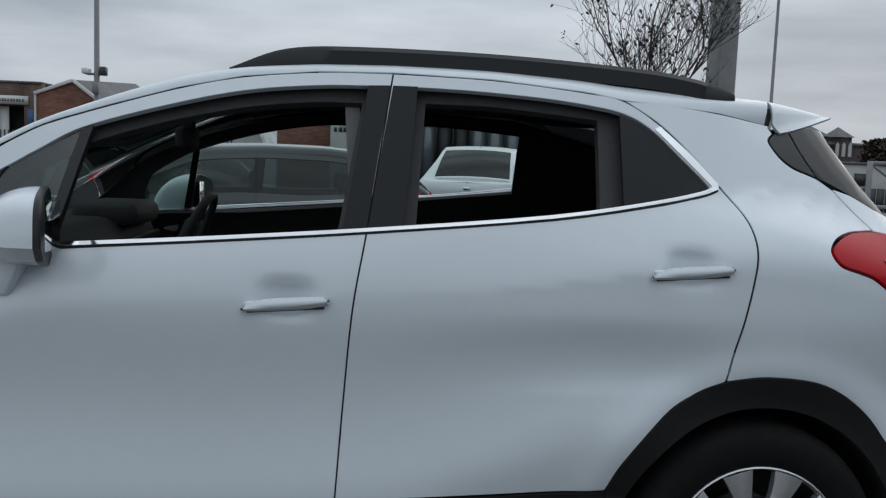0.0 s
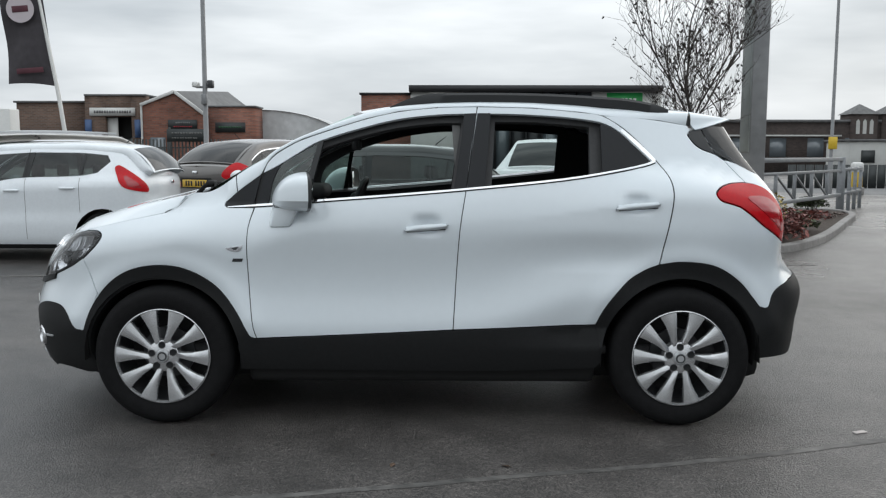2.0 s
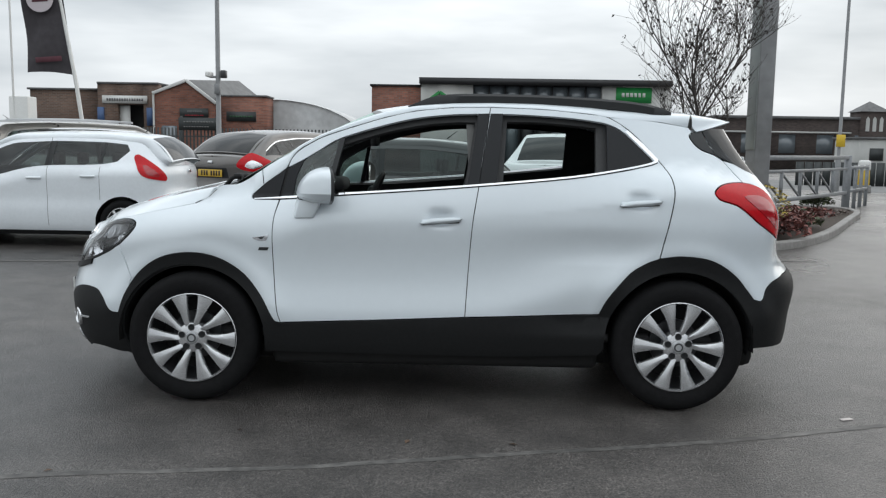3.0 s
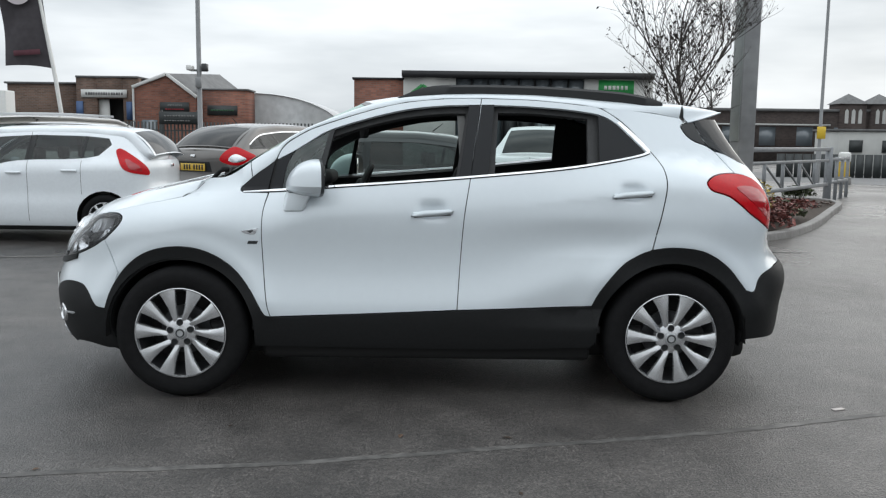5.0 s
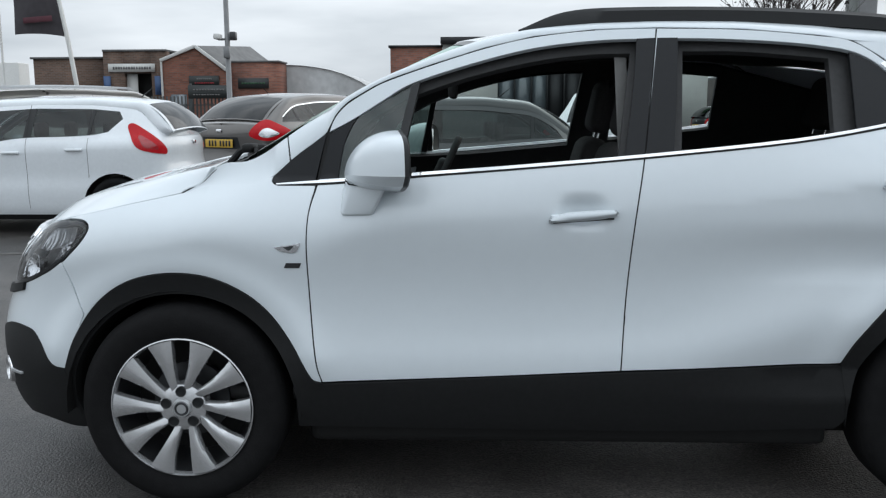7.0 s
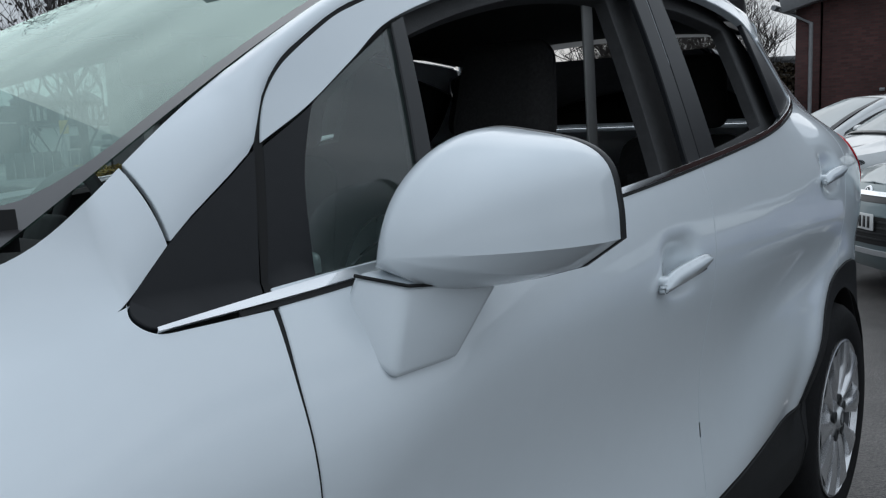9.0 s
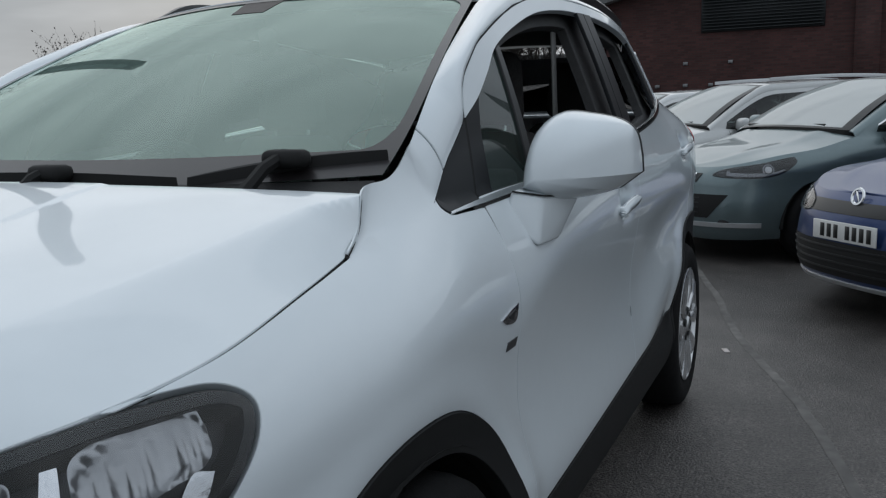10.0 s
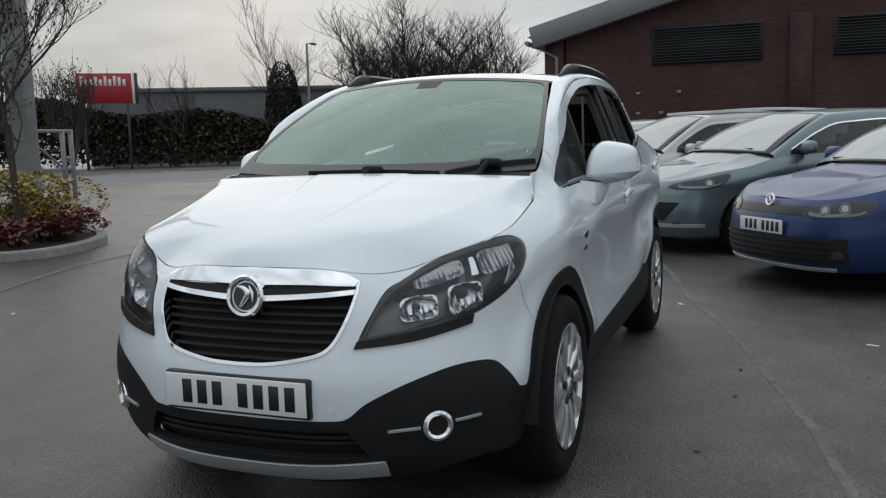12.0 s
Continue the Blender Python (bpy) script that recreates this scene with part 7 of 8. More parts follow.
part("bollard_base", rbox((0.42, 0.34, 0.26), (0, 0, 0.13), 0.03), M_PAVE, bol)


# ---- posts, flags ----
M_POST = material("grey_lamp_post_paint", (0.22, 0.225, 0.23), 0.5, grain=0.1, grain_scale=10)


def lamp_post(at, h, label, bracket=None, head=True, r=0.06, tilt=0.0):
    ob = thing("lamp_post", label, "lamp post", pose(*at, 0, tilt, 0), group="lamp posts")
    part("pole", tube([(0, 0, 0), (0, 0, 1.2), (0, 0, 1.25), (0, 0, h)], [r * 1.5, r * 1.5, r, r * 0.7], 10), M_POST, ob)
    if head:
        part("arm", tube([(0, 0, h - 0.05), (0.3, 0, h + 0.05), (0.7, 0, h + 0.05)], 0.03, 6), M_POST, ob)
        part("lantern", rbox((0.55, 0.22, 0.12), (0.85, 0, h + 0.05), 0.04, 2), M_BEZEL, ob)
    if bracket:
        b = part("bracket", rbox((0.50, 0.06, 0.06), (0.0, 0, bracket), 0.01, 1), M_POST, ob)
        part("camera_housing", rbox((0.16, 0.34, 0.15), (-0.22, -0.12, bracket + 0.06), 0.03, 2), M_WPAINT, b)
        part("camera_housing", rbox((0.16, 0.22, 0.22), (0.18, -0.04, bracket + 0.08), 0.03, 2), M_BEZEL, b)
        part("junction_box", rbox((0.16, 0.14, 0.30), (0, -0.09, bracket - 0.35), 0.02, 1), M_POST, b)
    return ob


lamp_post((-6.99, 20, 0), 9.0, "tall grey lamp post with security cameras on a bracket", 3.25, True, 0.075)
lamp_post((13.2, 25, 0), 10.0, "thin grey lamp post beside the entrance", None, True, 0.06)
sgn = part("post_notice", rbox((0.30, 0.04, 0.42), (13.2, 24.9, 1.75), 0.01, 1), M_YPAINT, None, "small yellow and white notice on the lamp post", "notice")
lamp_post((43.4, 25.6, 0), 7.2, "dark distant lamp post above the hedge", None, True, 0.10)
lamp_post((52.0, 34.0, 0), 6.6, "small distant lamp post above the wall", None, True, 0.10)

M_FLAG = material("charcoal_flag_cloth", (0.045, 0.040, 0.045), 0.8, grain=0.2, grain_scale=8)
M_FLAGRED = material("dull_red_flag_print", (0.085, 0.026, 0.036), 0.8, grain=0.2, grain_scale=8)
M_FLAGPALE = material("pale_flag_disc", (0.5, 0.45, 0.47), 0.8)


def feather_flag(x0, z_low, z_top, w, tilt, label, m):
    ob = thing("feather_flag", label, "flag", m, group="flags")
    part("pole", tube([(0, 0, 0), (-0.08, 0, 2.5), (-0.22, 0, 4.6), (-0.75, 0, 5.6)], [0.045, 0.04, 0.03, 0.015], 8), M_WPAINT, ob)
    verts, faces, nu, nv = [], [], 8, 14
    for i in range(nv + 1):
        z = z_low + (z_top - z_low) * i / nv
        for k in range(nu + 1):
            t = k / nu
            verts.append((-0.10 - 0.05 * i / nv - w * t + 0.12 * i / nv * t, 0.07 * math.sin(5 * t + 0.7 * i) * t, z + 0.10 * (t - 0.5) * (i == 0) + 0.04 * math.sin(3 * t)))
    for i in range(nv):
        for k in range(nu):
            a = i * (nu + 1) + k
            faces.append((a, a + 1, a + nu + 2, a + nu + 1))
    cloth = part("cloth", mesh(verts, faces, 80), M_FLAG, ob, "charcoal flag cloth")
    disc = mesh([(0.26 * math.cos(a), 0, 0.26 * math.sin(a)) for a in np.linspace(0, 6.283, 25)[:-1]], [tuple(range(24))])
    for dx, y in ((0, -0.09), (0, 0.09)):
        part("emblem_disc", disc, M_FLAGPALE, cloth).matrix_local = pose(-0.55, y, z_low + 1.45)
    part("emblem_mark", rbox((0.30, 0.004, 0.12), (-0.55, -0.094, z_low + 1.45), 0.001, 1), M_FLAGRED, cloth)
    part("print_bar", rbox((0.50, 0.004, 0.10), (-0.52, -0.094, z_low + 0.28), 0.001, 1), M_FLAGRED, cloth)
    return ob


feather_flag(0, 2.72, 5.2, 0.86, 0, "charcoal feather flag with a pale round emblem on a white pole", pose(-7.28, 12, 0, 0, -5, 6))
pole2 = thing("flag_pole", "thin pale flag pole on a white box base", "flag pole", pose(-9.65, 13.5, 0))
part("pole", tube([(0, 0, 0), (0, 0, 6.0)], [0.03, 0.02], 8), M_WPAINT, pole2)
part("base_box", rbox((0.42, 0.42, 2.3), (0.1, 0.2, 1.15), 0.02), M_WPAINT, pole2)


# ---- buildings ----
def brick_mat(name, colour, axis, mortar=(0.13, 0.115, 0.105)):
    m = bpy.data.materials.new(name)
    m.use_nodes = True
    n, l = m.node_tree.nodes, m.node_tree.links
    b = n["Principled BSDF"]
    b.inputs["Roughness"].default_value = 0.9
    co = n.new("ShaderNodeTexCoord")
    sp = n.new("ShaderNodeSeparateXYZ")
    cb = n.new("ShaderNodeCombineXYZ")
    l.new(co.outputs["Object"], sp.inputs[0])
    l.new(sp.outputs["XYZ".index(axis.upper())], cb.inputs[0])
    l.new(sp.outputs[2], cb.inputs[1])
    t = n.new("ShaderNodeTexBrick")
    t.inputs["Scale"].default_value = 1.0
    t.inputs["Brick Width"].default_value = 0.225
    t.inputs["Row Height"].default_value = 0.075
    t.inputs["Mortar Size"].default_value = 0.008
    t.inputs["Color1"].default_value = (*[c * 0.75 for c in colour], 1)
    t.inputs["Color2"].default_value = (*[c * 1.25 for c in colour], 1)
    t.inputs["Mortar"].default_value = (*mortar, 1)
    l.new(cb.outputs[0], t.inputs["Vector"])
    s = n.new("ShaderNodeTexNoise")
    s.inputs["Scale"].default_value = 0.6
    s.inputs["Detail"].default_value = 6
    l.new(co.outputs["Object"], s.inputs["Vector"])
    r = n.new("ShaderNodeMapRange")
    r.inputs["From Min"].default_value, r.inputs["From Max"].default_value = 0.3, 0.7
    r.inputs["To Min"].default_value, r.inputs["To Max"].default_value = 0.75, 1.2
    l.new(s.outputs["Fac"], r.inputs["Value"])
    x = n.new("ShaderNodeMix")
    x.data_type, x.blend_type = "RGBA", "MULTIPLY"
    x.inputs[0].default_value = 1
    l.new(t.outputs["Color"], x.inputs[6])
    l.new(r.outputs["Result"], x.inputs[7])
    l.new(x.outputs[2], b.inputs["Base Color"])
    return m


M_BRICK = brick_mat("orange_red_brick", (0.22, 0.085, 0.055), "x")
M_BRICK_D = brick_mat("brown_brick", (0.11, 0.065, 0.045), "x")
M_BRICK_Y = brick_mat("dark_red_brick", (0.062, 0.024, 0.022), "y", (0.045, 0.033, 0.031))
M_BRICK_FAR = brick_mat("sooty_brick", (0.055, 0.04, 0.036), "x", (0.06, 0.055, 0.05))
M_ROOFG = material("grey_roof_sheet", (0.13, 0.13, 0.13), 0.8, grain=0.2, grain_scale=4, stain=0.3, stain_scale=0.5)
M_WOOD_W = material("white_fascia", (0.6, 0.6, 0.58), 0.6, grain=0.08)
M_SHEET = material("pale_corrugated_sheet", (0.56, 0.57, 0.57), 0.6, grain=0.15, grain_scale=3, stain=0.3, stain_scale=0.5)
M_SIGNBLUE = material("blue_sign", (0.05, 0.10, 0.22), 0.5)
M_SIGNDARK = material("dark_sign_board", (0.03, 0.035, 0.035), 0.5)
M_SIGNRED = material("red_sign", (0.35, 0.02, 0.03), 0.5)
M_SIGNGREEN = material("green_sign", (0.02, 0.25, 0.06), 0.5)
M_SHEETDIM = material("faded_sign_lettering", (0.16, 0.16, 0.155), 0.7)
M_SIGNGREENDIM = material("faded_green_lettering", (0.03, 0.10, 0.045), 0.6)
M_FASCIA = material("black_fascia", (0.02, 0.02, 0.022), 0.5)
M_RENDER = material("pale_render", (0.48, 0.48, 0.46), 0.85, grain=0.06, grain_scale=3, stain=0.1, stain_scale=0.6)
M_SHOPGLASS = material("shop_glazing", (0.13, 0.15, 0.165), 0.06, spec=0.9, grain=0.2, grain_scale=0.7)
M_DOOR = material("dark_doorway", (0.012, 0.012, 0.012), 0.8)


def block(name, x0, x1, y0, y1, z0, z1, mat, parent, bevel=0.0):
    return part(name, rbox((x1 - x0, y1 - y0, z1 - z0), ((x0 + x1) / 2, (y0 + y1) / 2, (z0 + z1) / 2), bevel, 1), mat, parent)


def bars(parent, x0, x1, y, z, h, mat, n, seed=1):
    """Writing too far off to read: a row of plain bars on a board."""
    rnd = random.Random(seed)
    w = (x1 - x0) / n
    for k in range(n):
        block("letter_bar", x0 + k * w + 0.12 * w, x0 + k * w + w * rnd.uniform(0.7, 0.92), y - 0.015, y, z - h / 2, z + h / 2, mat, parent)


Y = 36.0
g = thing("garage", "low brick repair garage with a gable, white sign and open doorway", "building", pose(0.6, 0, 0))
block("wall", -21.3, -17.9, Y + 0.3, Y + 9, 0, 3.75, M_BRICK_D, g)
dw = part("wall", join(rbox((0.95, 0.4, 4.05), (-17.42, Y + 0.2, 2.03), 0), rbox((0.75, 0.4, 4.05), (-15.32, Y + 0.2, 2.03), 0), rbox((1.25, 0.4, 0.98), (-16.32, Y + 0.2, 3.57), 0)), M_BRICK_D, g)
block("doorway", -16.95, -15.69, Y + 0.9, Y + 1.0, 0, 3.1, M_DOOR, g)
block("door_leaf", -16.95, -16.45, Y + 0.25, Y + 0.32, 0, 3.05, M_WOOD_W, g)
sb = block("sign_board", -17.65, -15.5, Y - 0.08, Y, 3.13, 3.50, M_WOOD_W, g)
bars(sb, -17.45, -15.65, Y - 0.081, 3.31, 0.12, M_ROOFG, 15)
for x in (-17.75, -15.38):
    block("blue_sign", x - 0.16, x + 0.16, Y - 0.05, Y, 2.1, 2.95, M_SIGNBLUE, g)
gab = extruded([(-14.96, 0), (-12.10, 0), (-12.10, 3.17), (-13.42, 4.15), (-14.96, 3.58)], 0.4, "y", Y - 0.6)
part("gable_wall", gab, M_BRICK, g)
for a, b in (((-15.02, 3.60), (-13.42, 4.22)), ((-13.42, 4.22), (-12.03, 3.17))):
    beam("barge_board", (a[0], Y - 0.66, a[1]), (b[0], Y - 0.66, b[1]), 0.10, 0.14, M_WOOD_W, g)
block("roof", -21.4, -17.9, Y + 0.2, Y + 9, 3.75, 3.84, M_ROOFG, g)
block("roof", -17.9, -14.96, Y - 0.06, Y + 9, 4.05, 4.14, M_ROOFG, g)
part("roof", mesh([(-15.0, Y - 0.7, 3.62), (-13.42, Y - 0.7, 4.24), (-13.42, Y + 9, 4.9), (-15.0, Y + 9, 4.3)], [(0, 1, 2, 3)]), M_ROOFG, g)
part("roof", mesh([(-13.42, Y - 0.7, 4.24), (-12.0, Y - 0.7, 3.18), (-12.0, Y + 9, 3.8), (-13.42, Y + 9, 4.9)], [(0, 1, 2, 3)]), M_ROOFG, g)
part("downpipe", tube([(-14.98, Y - 0.65, 0), (-14.98, Y - 0.65, 3.55)], 0.05, 6), M_WOOD_W, g)
s2 = block("sign_board", -13.75, -12.40, Y - 0.68, Y - 0.61, 2.50, 2.93, M_SIGNDARK, g)
bars(s2, -13.4, -12.7, Y - 0.681, 2.78, 0.07, M_SHEETDIM, 8, 2)
bars(s2, -13.5, -12.6, Y - 0.681, 2.60, 0.05, M_SIGNRED, 9, 3)
block("window", -14.6, -13.9, Y - 0.64, Y - 0.60, 1.0, 2.1, M_SHOPGLASS, g)
g2 = thing("brick_annexe", "flat-roofed brick annexe with a dark green sign", "building", pose(0.6, 0, 0))
block("wall", -12.10, -9.80, Y - 0.2, Y + 1.5, 0, 3.52, M_BRICK, g2)
block("coping", -12.14, -9.74, Y - 0.26, Y + 1.5, 3.52, 3.60, M_ROOFG, g2)
s3 = block("sign_board", -11.65, -10.25, Y - 0.27, Y - 0.2, 2.36, 2.82, M_SIGNDARK, g2)
bars(s3, -11.5, -10.4, Y - 0.271, 2.59, 0.07, M_SIGNGREENDIM, 9, 5)
fence = thing("metal_fence", "dark metal palisade fence in front of the garage", "fence", pose(0.5, 0, 0))
for z in (0.4, 1.6):
    beam("rail", (-15.0, 31.5, z), (-6.0, 31.5, z), 0.05, 0.05, M_SIGNDARK, fence)
pal = fixed(rbox((0.07, 0.02, 1.95), (0, 0, 0.98), 0.004, 1))
pal.materials.append(M_SIGNDARK)
for k in range(60):
    o = part("pale", pal, None, fence)
    o.matrix_local = pose(-15.0 + 0.153 * k, 31.46, 0)
s4 = thing("notice_board", "dark notice board on posts by the fence", "sign", pose(1.35, 0, 0))
block("board", -13.2, -11.5, 31.2, 31.26, 1.85, 2.38, M_SIGNDARK, s4)
bars(s4, -13.0, -11.7, 31.19, 2.2, 0.06, M_SHEETDIM, 11, 8)
bars(s4, -13.0, -11.9, 31.19, 2.0, 0.05, M_SHEETDIM, 10, 9)
for x in (-13.1, -11.6):
    beam("post", (x, 31.25, 0), (x, 31.25, 2.45), 0.08, 0.08, M_SIGNDARK, s4)

sh = thing("arched_shed", "pale corrugated shed with a curved roof", "building")
arc = [(float(x), float(z)) for x, z in curve([(-13.2, 2.2), (-12.6, 3.05), (-11.2, 3.45), (-9.65, 3.50), (-8.42, 3.46), (-7.13, 3.25), (-6.07, 2.88), (-5.35, 2.45), (-5.05, 1.90)], 2)]
verts, faces = [], []
for i in range(13):
    y = 37.6 + 0.55 * i
    for x, z in arc:
        verts += [(x, y, z), (x, y + 0.28, z + 0.04)]
n2 = len(arc) * 2
order = [[verts[i * n2 + 2 * k + j] for k in range(len(arc))] for i in range(13) for j in range(2)]
flat = [p for row in order for p in row]
c = len(arc)
part("roof", mesh(flat, [(i * c + k, i * c + k + 1, (i + 1) * c + k + 1, (i + 1) * c + k) for i in range(len(order) - 1) for k in range(c - 1)], 30), M_SHEET, sh)
part("end_wall", extruded([(-13.2, 0)] + arc + [(-5.05, 0)], 0.2, "y", 37.7), M_SHEET, sh)

Y = 30.0
shop = thing("showroom", "long flat-roofed showroom with black fascia, glazing, render panel and green signs", "building", pose(0.5, 0, 0))
block("brick_wall", -4.05, -2.06, Y, Y + 9, 0, 3.72, M_BRICK, shop)
block("brick_coping", -4.12, -2.04, Y - 0.07, Y + 9, 3.72, 3.80, M_FASCIA, shop)
block("render_panel", -2.06, 0.05, Y - 0.05, Y + 9, 0, 3.82, M_RENDER, shop)
block("fascia", -2.12, 8.0, Y - 0.30, Y + 9, 3.84, 4.08, M_FASCIA, shop)
block("rear_wall", 0.05, 8.0, Y + 1.2, Y + 9, 0, 3.84, M_FASCIA, shop)
block("stall_riser", 0.05, 5.25, Y + 0.05, Y + 0.2, 0, 0.7, M_FASCIA, shop)
xs = [0.05, 0.70, 1.35, 1.95, 2.60, 3.25, 3.90, 4.60, 5.25]
for a, b in zip(xs, xs[1:]):
    dark = 1.9 < a < 3.0
    for z0, z1 in ((0.7, 3.02), (3.08, 3.80)):
        block("pane", a + 0.03, b - 0.03, Y + 0.12, Y + 0.15, z0, z1, M_FASCIA if dark and z0 < 1 else M_SHOPGLASS, shop)
    block("mullion", a - 0.03, a + 0.03, Y + 0.02, Y + 0.18, 0.7, 3.84, M_FASCIA, shop)
block("transom", 0.05, 5.25, Y + 0.03, Y + 0.17, 3.0, 3.08, M_FASCIA, shop)
block("render_panel", 5.25, 8.0, Y - 0.04, Y + 1.2, 0, 3.84, M_RENDER, shop)
gs = block("green_sign", 5.80, 7.22, Y - 0.10, Y - 0.04, 3.19, 3.80, M_SIGNGREEN, shop)
bars(gs, 6.0, 7.0, Y - 0.101, 3.5, 0.16, M_WOOD_W, 6, 12)
hs = thing("house_logo_sign", "green house outline sign with a dark square on pale render", "sign", pose(0.5, 0, 0))
beam("roof_line", (-1.85, Y - 0.1, 3.10), (-1.30, Y - 0.1, 3.52), 0.05, 0.12, M_SIGNGREEN, hs)
beam("roof_line", (-1.30, Y - 0.1, 3.52), (-0.80, Y - 0.1, 3.20), 0.05, 0.12, M_SIGNGREEN, hs)
beam("wall_line", (-1.72, Y - 0.1, 3.1), (-1.72, Y - 0.1, 2.62), 0.05, 0.12, M_SIGNGREEN, hs)
beam("wall_line", (-1.72, Y - 0.1, 2.64), (-1.45, Y - 0.1, 2.64), 0.05, 0.10, M_SIGNGREEN, hs)
block("window_square", -1.40, -1.05, Y - 0.12, Y - 0.06, 2.80, 3.12, M_SIGNBLUE, hs)
bars(hs, -1.95, -0.70, Y - 0.07, 2.42, 0.16, M_SIGNDARK, 7, 14)

# sooty works with towers on the far side of the entrance
Y = 60.0
wk = thing("old_works", "long sooty brick works with small pyramid-roofed towers", "building", pose(1.0, 0, 0))
block("wall", 18.0, 46.0, Y, Y + 10, 0, 3.75, M_BRICK_FAR, wk)
block("parapet", 18.0, 46.0, Y - 0.2, Y + 10, 3.75, 3.95, M_ROOFG, wk)
for x in (29.6, 31.9, 34.1):
    w = 0.95 if x != 34.1 else 0.6
    tw = block("tower", x - w, x + w, Y - 0.4, Y + 1.6, 0, 4.35, M_BRICK_FAR, wk)
    part("tower_roof", mesh([(x - w - 0.15, Y - 0.55, 4.35), (x + w + 0.15, Y - 0.55, 4.35), (x + w + 0.15, Y + 1.75, 4.35), (x - w - 0.15, Y + 1.75, 4.35), (x, Y + 0.6, 5.15)], [(0, 1, 4), (1, 2, 4), (2, 3, 4), (3, 0, 4), (3, 2, 1, 0)]), M_ROOFG, wk)
    for dx in (-0.5, 0.0, 0.5):
        part("window", extruded([(x + dx - 0.13, 2.9), (x + dx + 0.13, 2.9), (x + dx + 0.13, 3.8), (x + dx, 3.98), (x + dx - 0.13, 3.8)], 0.05, "y", Y - 0.44), M_RENDER, wk)
for k in range(9):
    block("window", 20 + 2.8 * k, 21.2 + 2.8 * k, Y - 0.06, Y + 0.05, 1.2, 2.6, M_SHOPGLASS, wk)
block("cabin_band", 18.5, 28.0, Y - 0.3, Y - 0.1, 2.7, 2.82, M_RENDER, wk)
cab = thing("site_cabin", "pale grey site cabin with dark windows", "cabin", pose(0.55, 0, 0))
block("cabin_body", 17.4, 22.6, 34.0, 36.5, 0.0, 1.95, M_RENDER, cab, 0.03)
block("cabin_roof", 17.3, 22.7, 33.9, 36.6, 1.95, 2.05, M_ROOFG, cab)
for x in (17.9, 19.4, 20.9):
    block("window", x, x + 0.6, 33.95, 34.02, 1.0, 1.55, M_SIGNDARK, cab)
wl2 = thing("dark_fence", "dark timber fence beyond the entrance road", "fence", pose(0.5, 0, 0))
for k in range(24):
    block("board", 13.2 + 0.36 * k, 13.5 + 0.36 * k, 30.0, 30.06, 0, 0.95, M_SIGNDARK, wl2)
for k, (x, y, c) in enumerate(((9.2, 27.0, (0.02, 0.02, 0.022)), (10.8, 31.5, (0.45, 0.46, 0.47)))):
    parked("distant_car", "dark car parked beyond the barrier" if k == 0 else "silver car parked beyond the barrier", c, pose(x, y, 0, 0, 0, 190 + 20 * k), group="cars beyond the barrier")

# dark red hall behind the bay row
X = 27.0
hall = thing("brick_hall", "dark red brick hall with louvred vents and grey verge", "building")
part("gable_wall", extruded([(6.0, 0), (-30.0, 0), (-30.0, 9.0), (-14.0, 9.8), (5.7, 4.65)][::-1], 0.4, "x", X), M_BRICK_Y, hall)
block("side_wall", X, X + 25, 5.6, 6.0, 0, 4.6, M_BRICK_D, hall)
beam("verge", (X - 0.25, 6.75, 4.72), (X - 0.25, -14.0, 10.15), 0.5, 0.75, M_POST, hall)
part("roof", mesh([(X - 0.5, 6.9, 4.75), (X + 25, 6.9, 4.75), (X + 25, -14, 10.5), (X - 0.5, -14, 10.5)], [(0, 1, 2, 3)]), M_ROOFG, hall)
part("gutter", tube([(X - 0.4, 6.95, 4.55), (X + 25, 6.95, 4.55)], 0.09, 6), M_POST, hall)
part("downpipe", tube([(X - 0.3, 6.8, 4.5), (X - 0.15, 5.9, 4.0), (X - 0.1, 5.9, 0)], 0.06, 6), M_POST, hall)
M_VENT = material("dark_louvre", (0.022, 0.026, 0.028), 0.6, grain=0.1)
for y0, y1 in ((-1.12, 2.52), (-7.2, -3.3), (-13.0, -9.2)):
    v = block("vent", X - 0.06, X + 0.02, y0, y1, 3.55, 4.85, M_VENT, hall)
    for k in range(13):
        o = part("louvre", rbox((0.10, y1 - y0 - 0.1, 0.025), (X - 0.09, (y0 + y1) / 2, 3.62 + 0.095 * k), 0.004, 1, None), M_VENT, v)
for y in (-2.3, 6.0):
    block("pier", X - 0.12, X, y - 0.35, y + 0.35, 0, 5.0, M_BRICK_Y, hall)
for y, z in ((3.9, 1.9), (3.0, 1.9), (2.2, 1.9), (3.0, 2.6), (1.6, 2.6)):
    block("wall_plate", X - 0.05, X, y - 0.07, y + 0.07, z - 0.05, z + 0.05, M_POST, hall)

# red hoarding, boundary wall and planting across the road
hd = thing("red_hoarding", "red advertising hoarding with pale lettering on dark posts", "sign", Matrix.Translation((32.7, 31.9, 0.35)) @ Matrix.Rotation(radians(-48), 4, "Z"))
part("board", rbox((2.75, 0.12, 1.58), (0, 0, 3.97), 0.01, 1), M_SIGNRED, hd)
part("board_edge", rbox((0.12, 0.20, 1.62), (1.45, 0.02, 3.97), 0.01, 1), M_WPAINT, hd)
part("board_side", rbox((0.16, 0.24, 1.62), (1.60, 0.05, 3.97), 0.01, 1), M_SIGNDARK, hd)
for k in range(10):
    hgt = (0.52, 0.34, 0.34, 0.46, 0.34, 0.52, 0.34, 0.52, 0.46, 0.34)[k]
    part("letter_bar", rbox((0.15, 0.02, hgt), (-1.12 + 0.235 * k, -0.065, 4.10 + hgt / 2), 0.004, 1), M_WPAINT, hd)
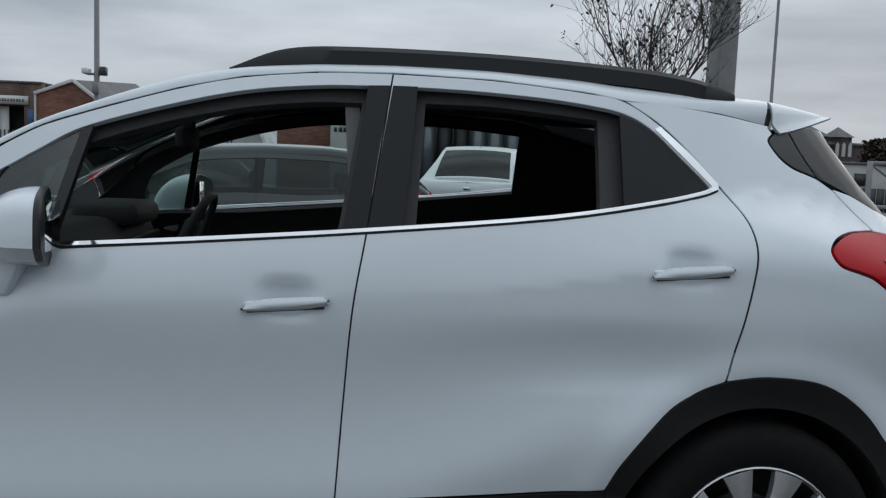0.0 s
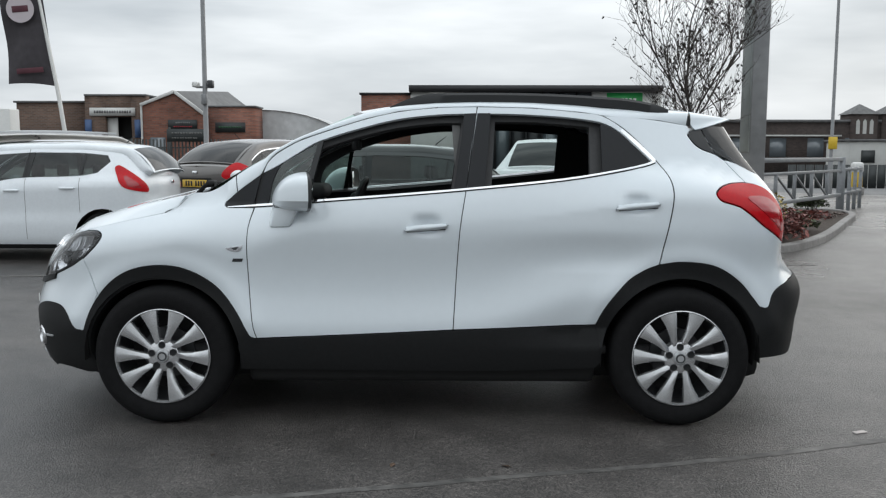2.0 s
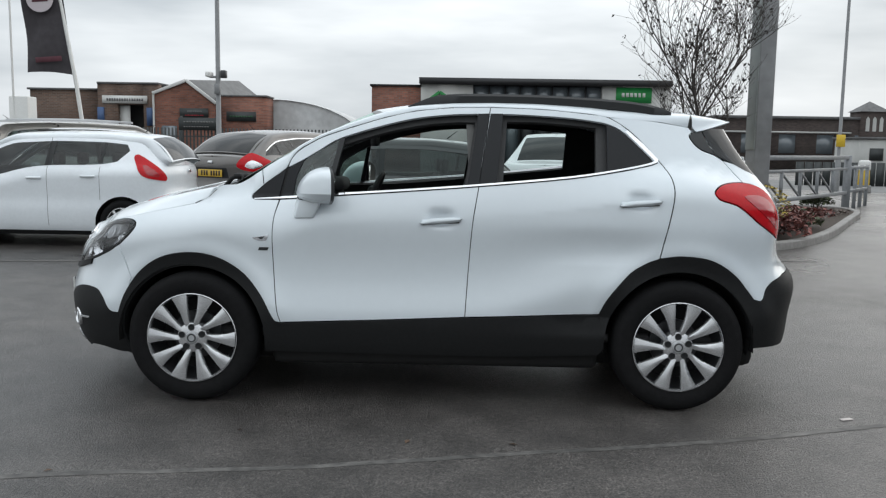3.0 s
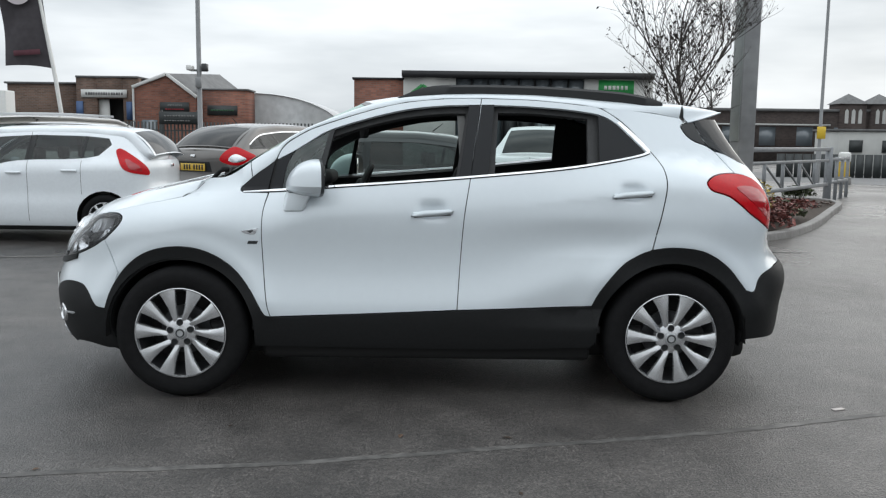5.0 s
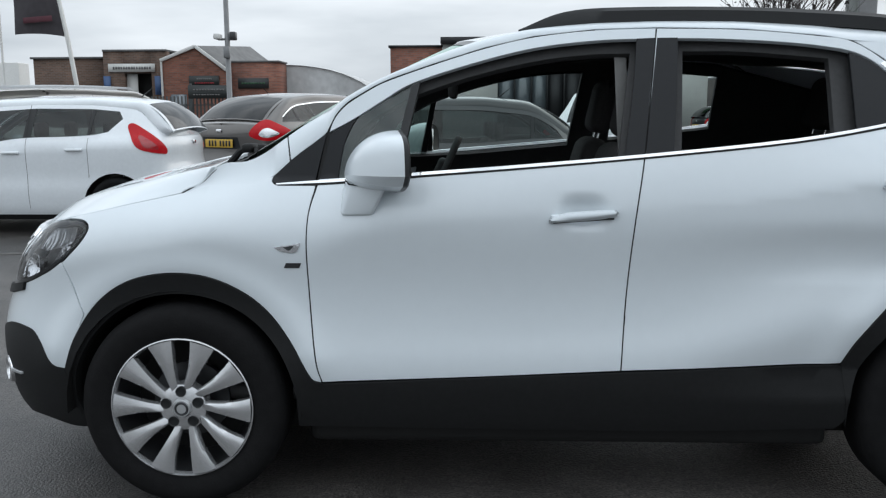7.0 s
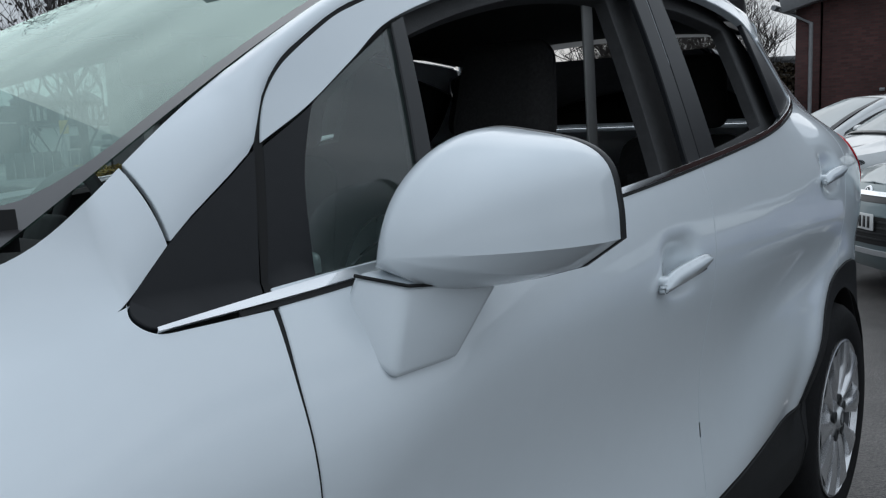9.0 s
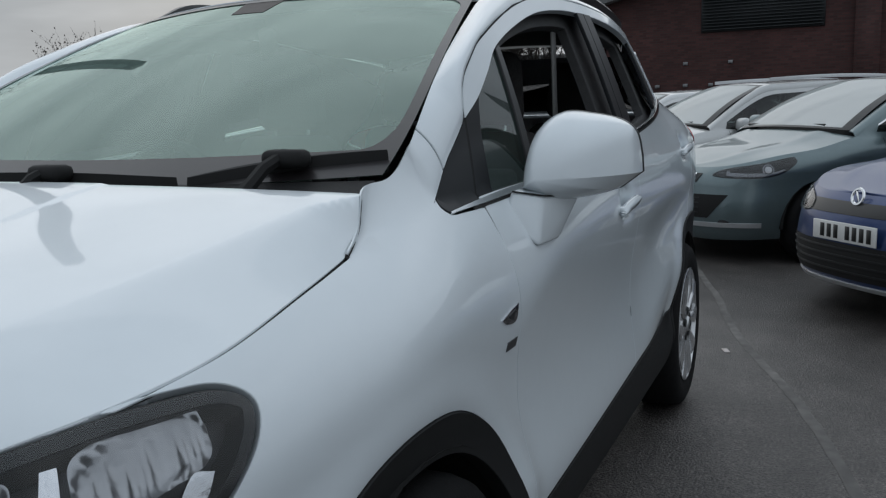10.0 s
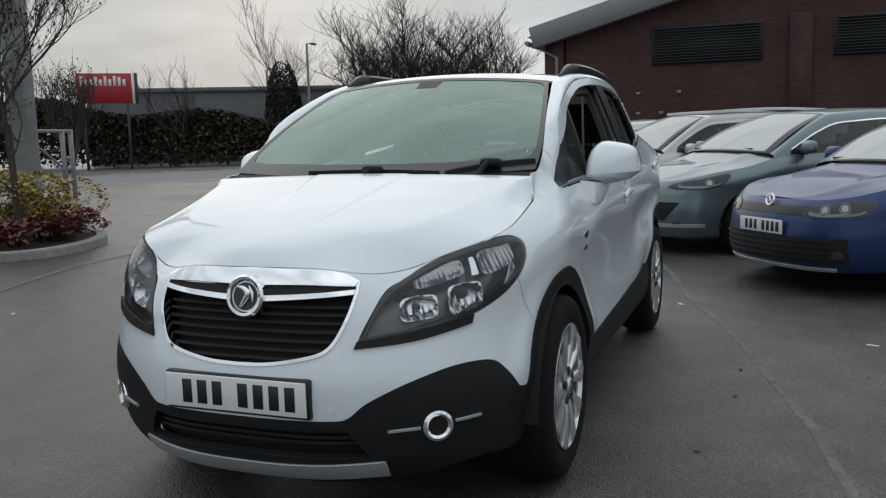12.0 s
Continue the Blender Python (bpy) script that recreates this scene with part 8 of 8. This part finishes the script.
for x in (-1.1, 1.1):
    part("post", rbox((0.14, 0.14, 3.65), (x, 0.05, 1.475), 0.01, 1), M_SIGNDARK, hd)
bw = thing("boundary_building", "long low grey building beyond the hedge", "building")
o = part("wall", rbox((34, 6, 4.8), (0, 3, 2.4), 0), material("dark_grey_cladding", (0.10, 0.10, 0.105), 0.8, grain=0.15, grain_scale=1.5), bw)
part("roof_edge", rbox((34.3, 6.3, 0.3), (0, 3, 4.9), 0.02, 1), M_ROOFG, bw)
bw.matrix_world = Matrix.Translation((50.5, 27.0, 0)) @ Matrix.Rotation(radians(-58), 4, "Z")


def hedge_place(r):
    t, w = r.random(), r.uniform(-1, 1)
    a, b = Vector((29.0, 46.0, 0)), Vector((50.0, 6.5, 0))
    p = a + (b - a) * t
    top = 3.2 + 0.5 * math.sin(9 * t) + 0.35 * math.sin(31 * t + 1)
    z = top * math.sqrt(r.random())
    return p + Vector((0.9, 0.45, 0)) * w * (1.5 - 0.25 * z) + Vector((0, 0, z))


part("hedge", leaves(70000, hedge_place, 0.13, 31, 1.0, 0.7), M_HEDGE, None, "dark brown-green winter hedge along the road", "hedge", "stuff")
bare_tree("bare_tree", "large leafless tree with dense twigs beyond the hedge", (47.0, 18.6, 0), 14.0, 1.55, 41, M_DARKBARK, forks=5, trunk=0.15, twigs=5, stems=2, bole=0.30)
bare_tree("bare_tree", "large leafless tree with dense twigs beyond the hedge", (45.5, 21.6, 0), 12.5, 1.5, 42, M_DARKBARK, forks=5, trunk=0.13, twigs=5, stems=2, bole=0.30)
bare_tree("bare_tree", "large leafless tree with dense twigs beyond the hedge", (48.5, 15.8, 0), 12.0, 1.5, 45, M_DARKBARK, forks=5, trunk=0.13, twigs=5, stems=2, bole=0.30)
bare_tree("birch", "slender bare birch tree beyond the hedge", (44.5, 28.4, 0), 12.0, 0.65, 43, M_BARK, 4, 0.075, 5)
bare_tree("bare_shrub", "tall thin leafless shrub above the hedge", (36.5, 30.5, 0), 6.5, 0.6, 44, None, 3, 0.06, 3, stems=3)
bare_tree("bare_shrub", "tall leafy shrub beside the hoarding", (28.5, 30.5, 0), 6.0, 0.6, 46, None, 4, 0.06, 3, M_HEDGE, 4000, 0.045, 3)


def cone_place(r):
    z = 6.1 * (1 - math.sqrt(r.random()) * 0.98)
    w = r.uniform(0, 6.283)
    rr = 1.25 * math.sqrt(max(0.0, 1 - (z / 6.2) ** 2.6)) * r.uniform(0.8, 1.0)
    return Vector((rr * math.cos(w), rr * math.sin(w), z + 0.1))


ct = thing("conifer", "dense dark rounded conifer beyond the hedge", "tree", pose(42.6, 26.95, 0))
part("crown", leaves(16000, cone_place, 0.10, 51, 1.2, 0.6), M_DARKGREEN, ct)
part("trunk", tube([(0, 0, 0), (0, 0, 5.0)], [0.14, 0.05], 8), M_BARK, ct)
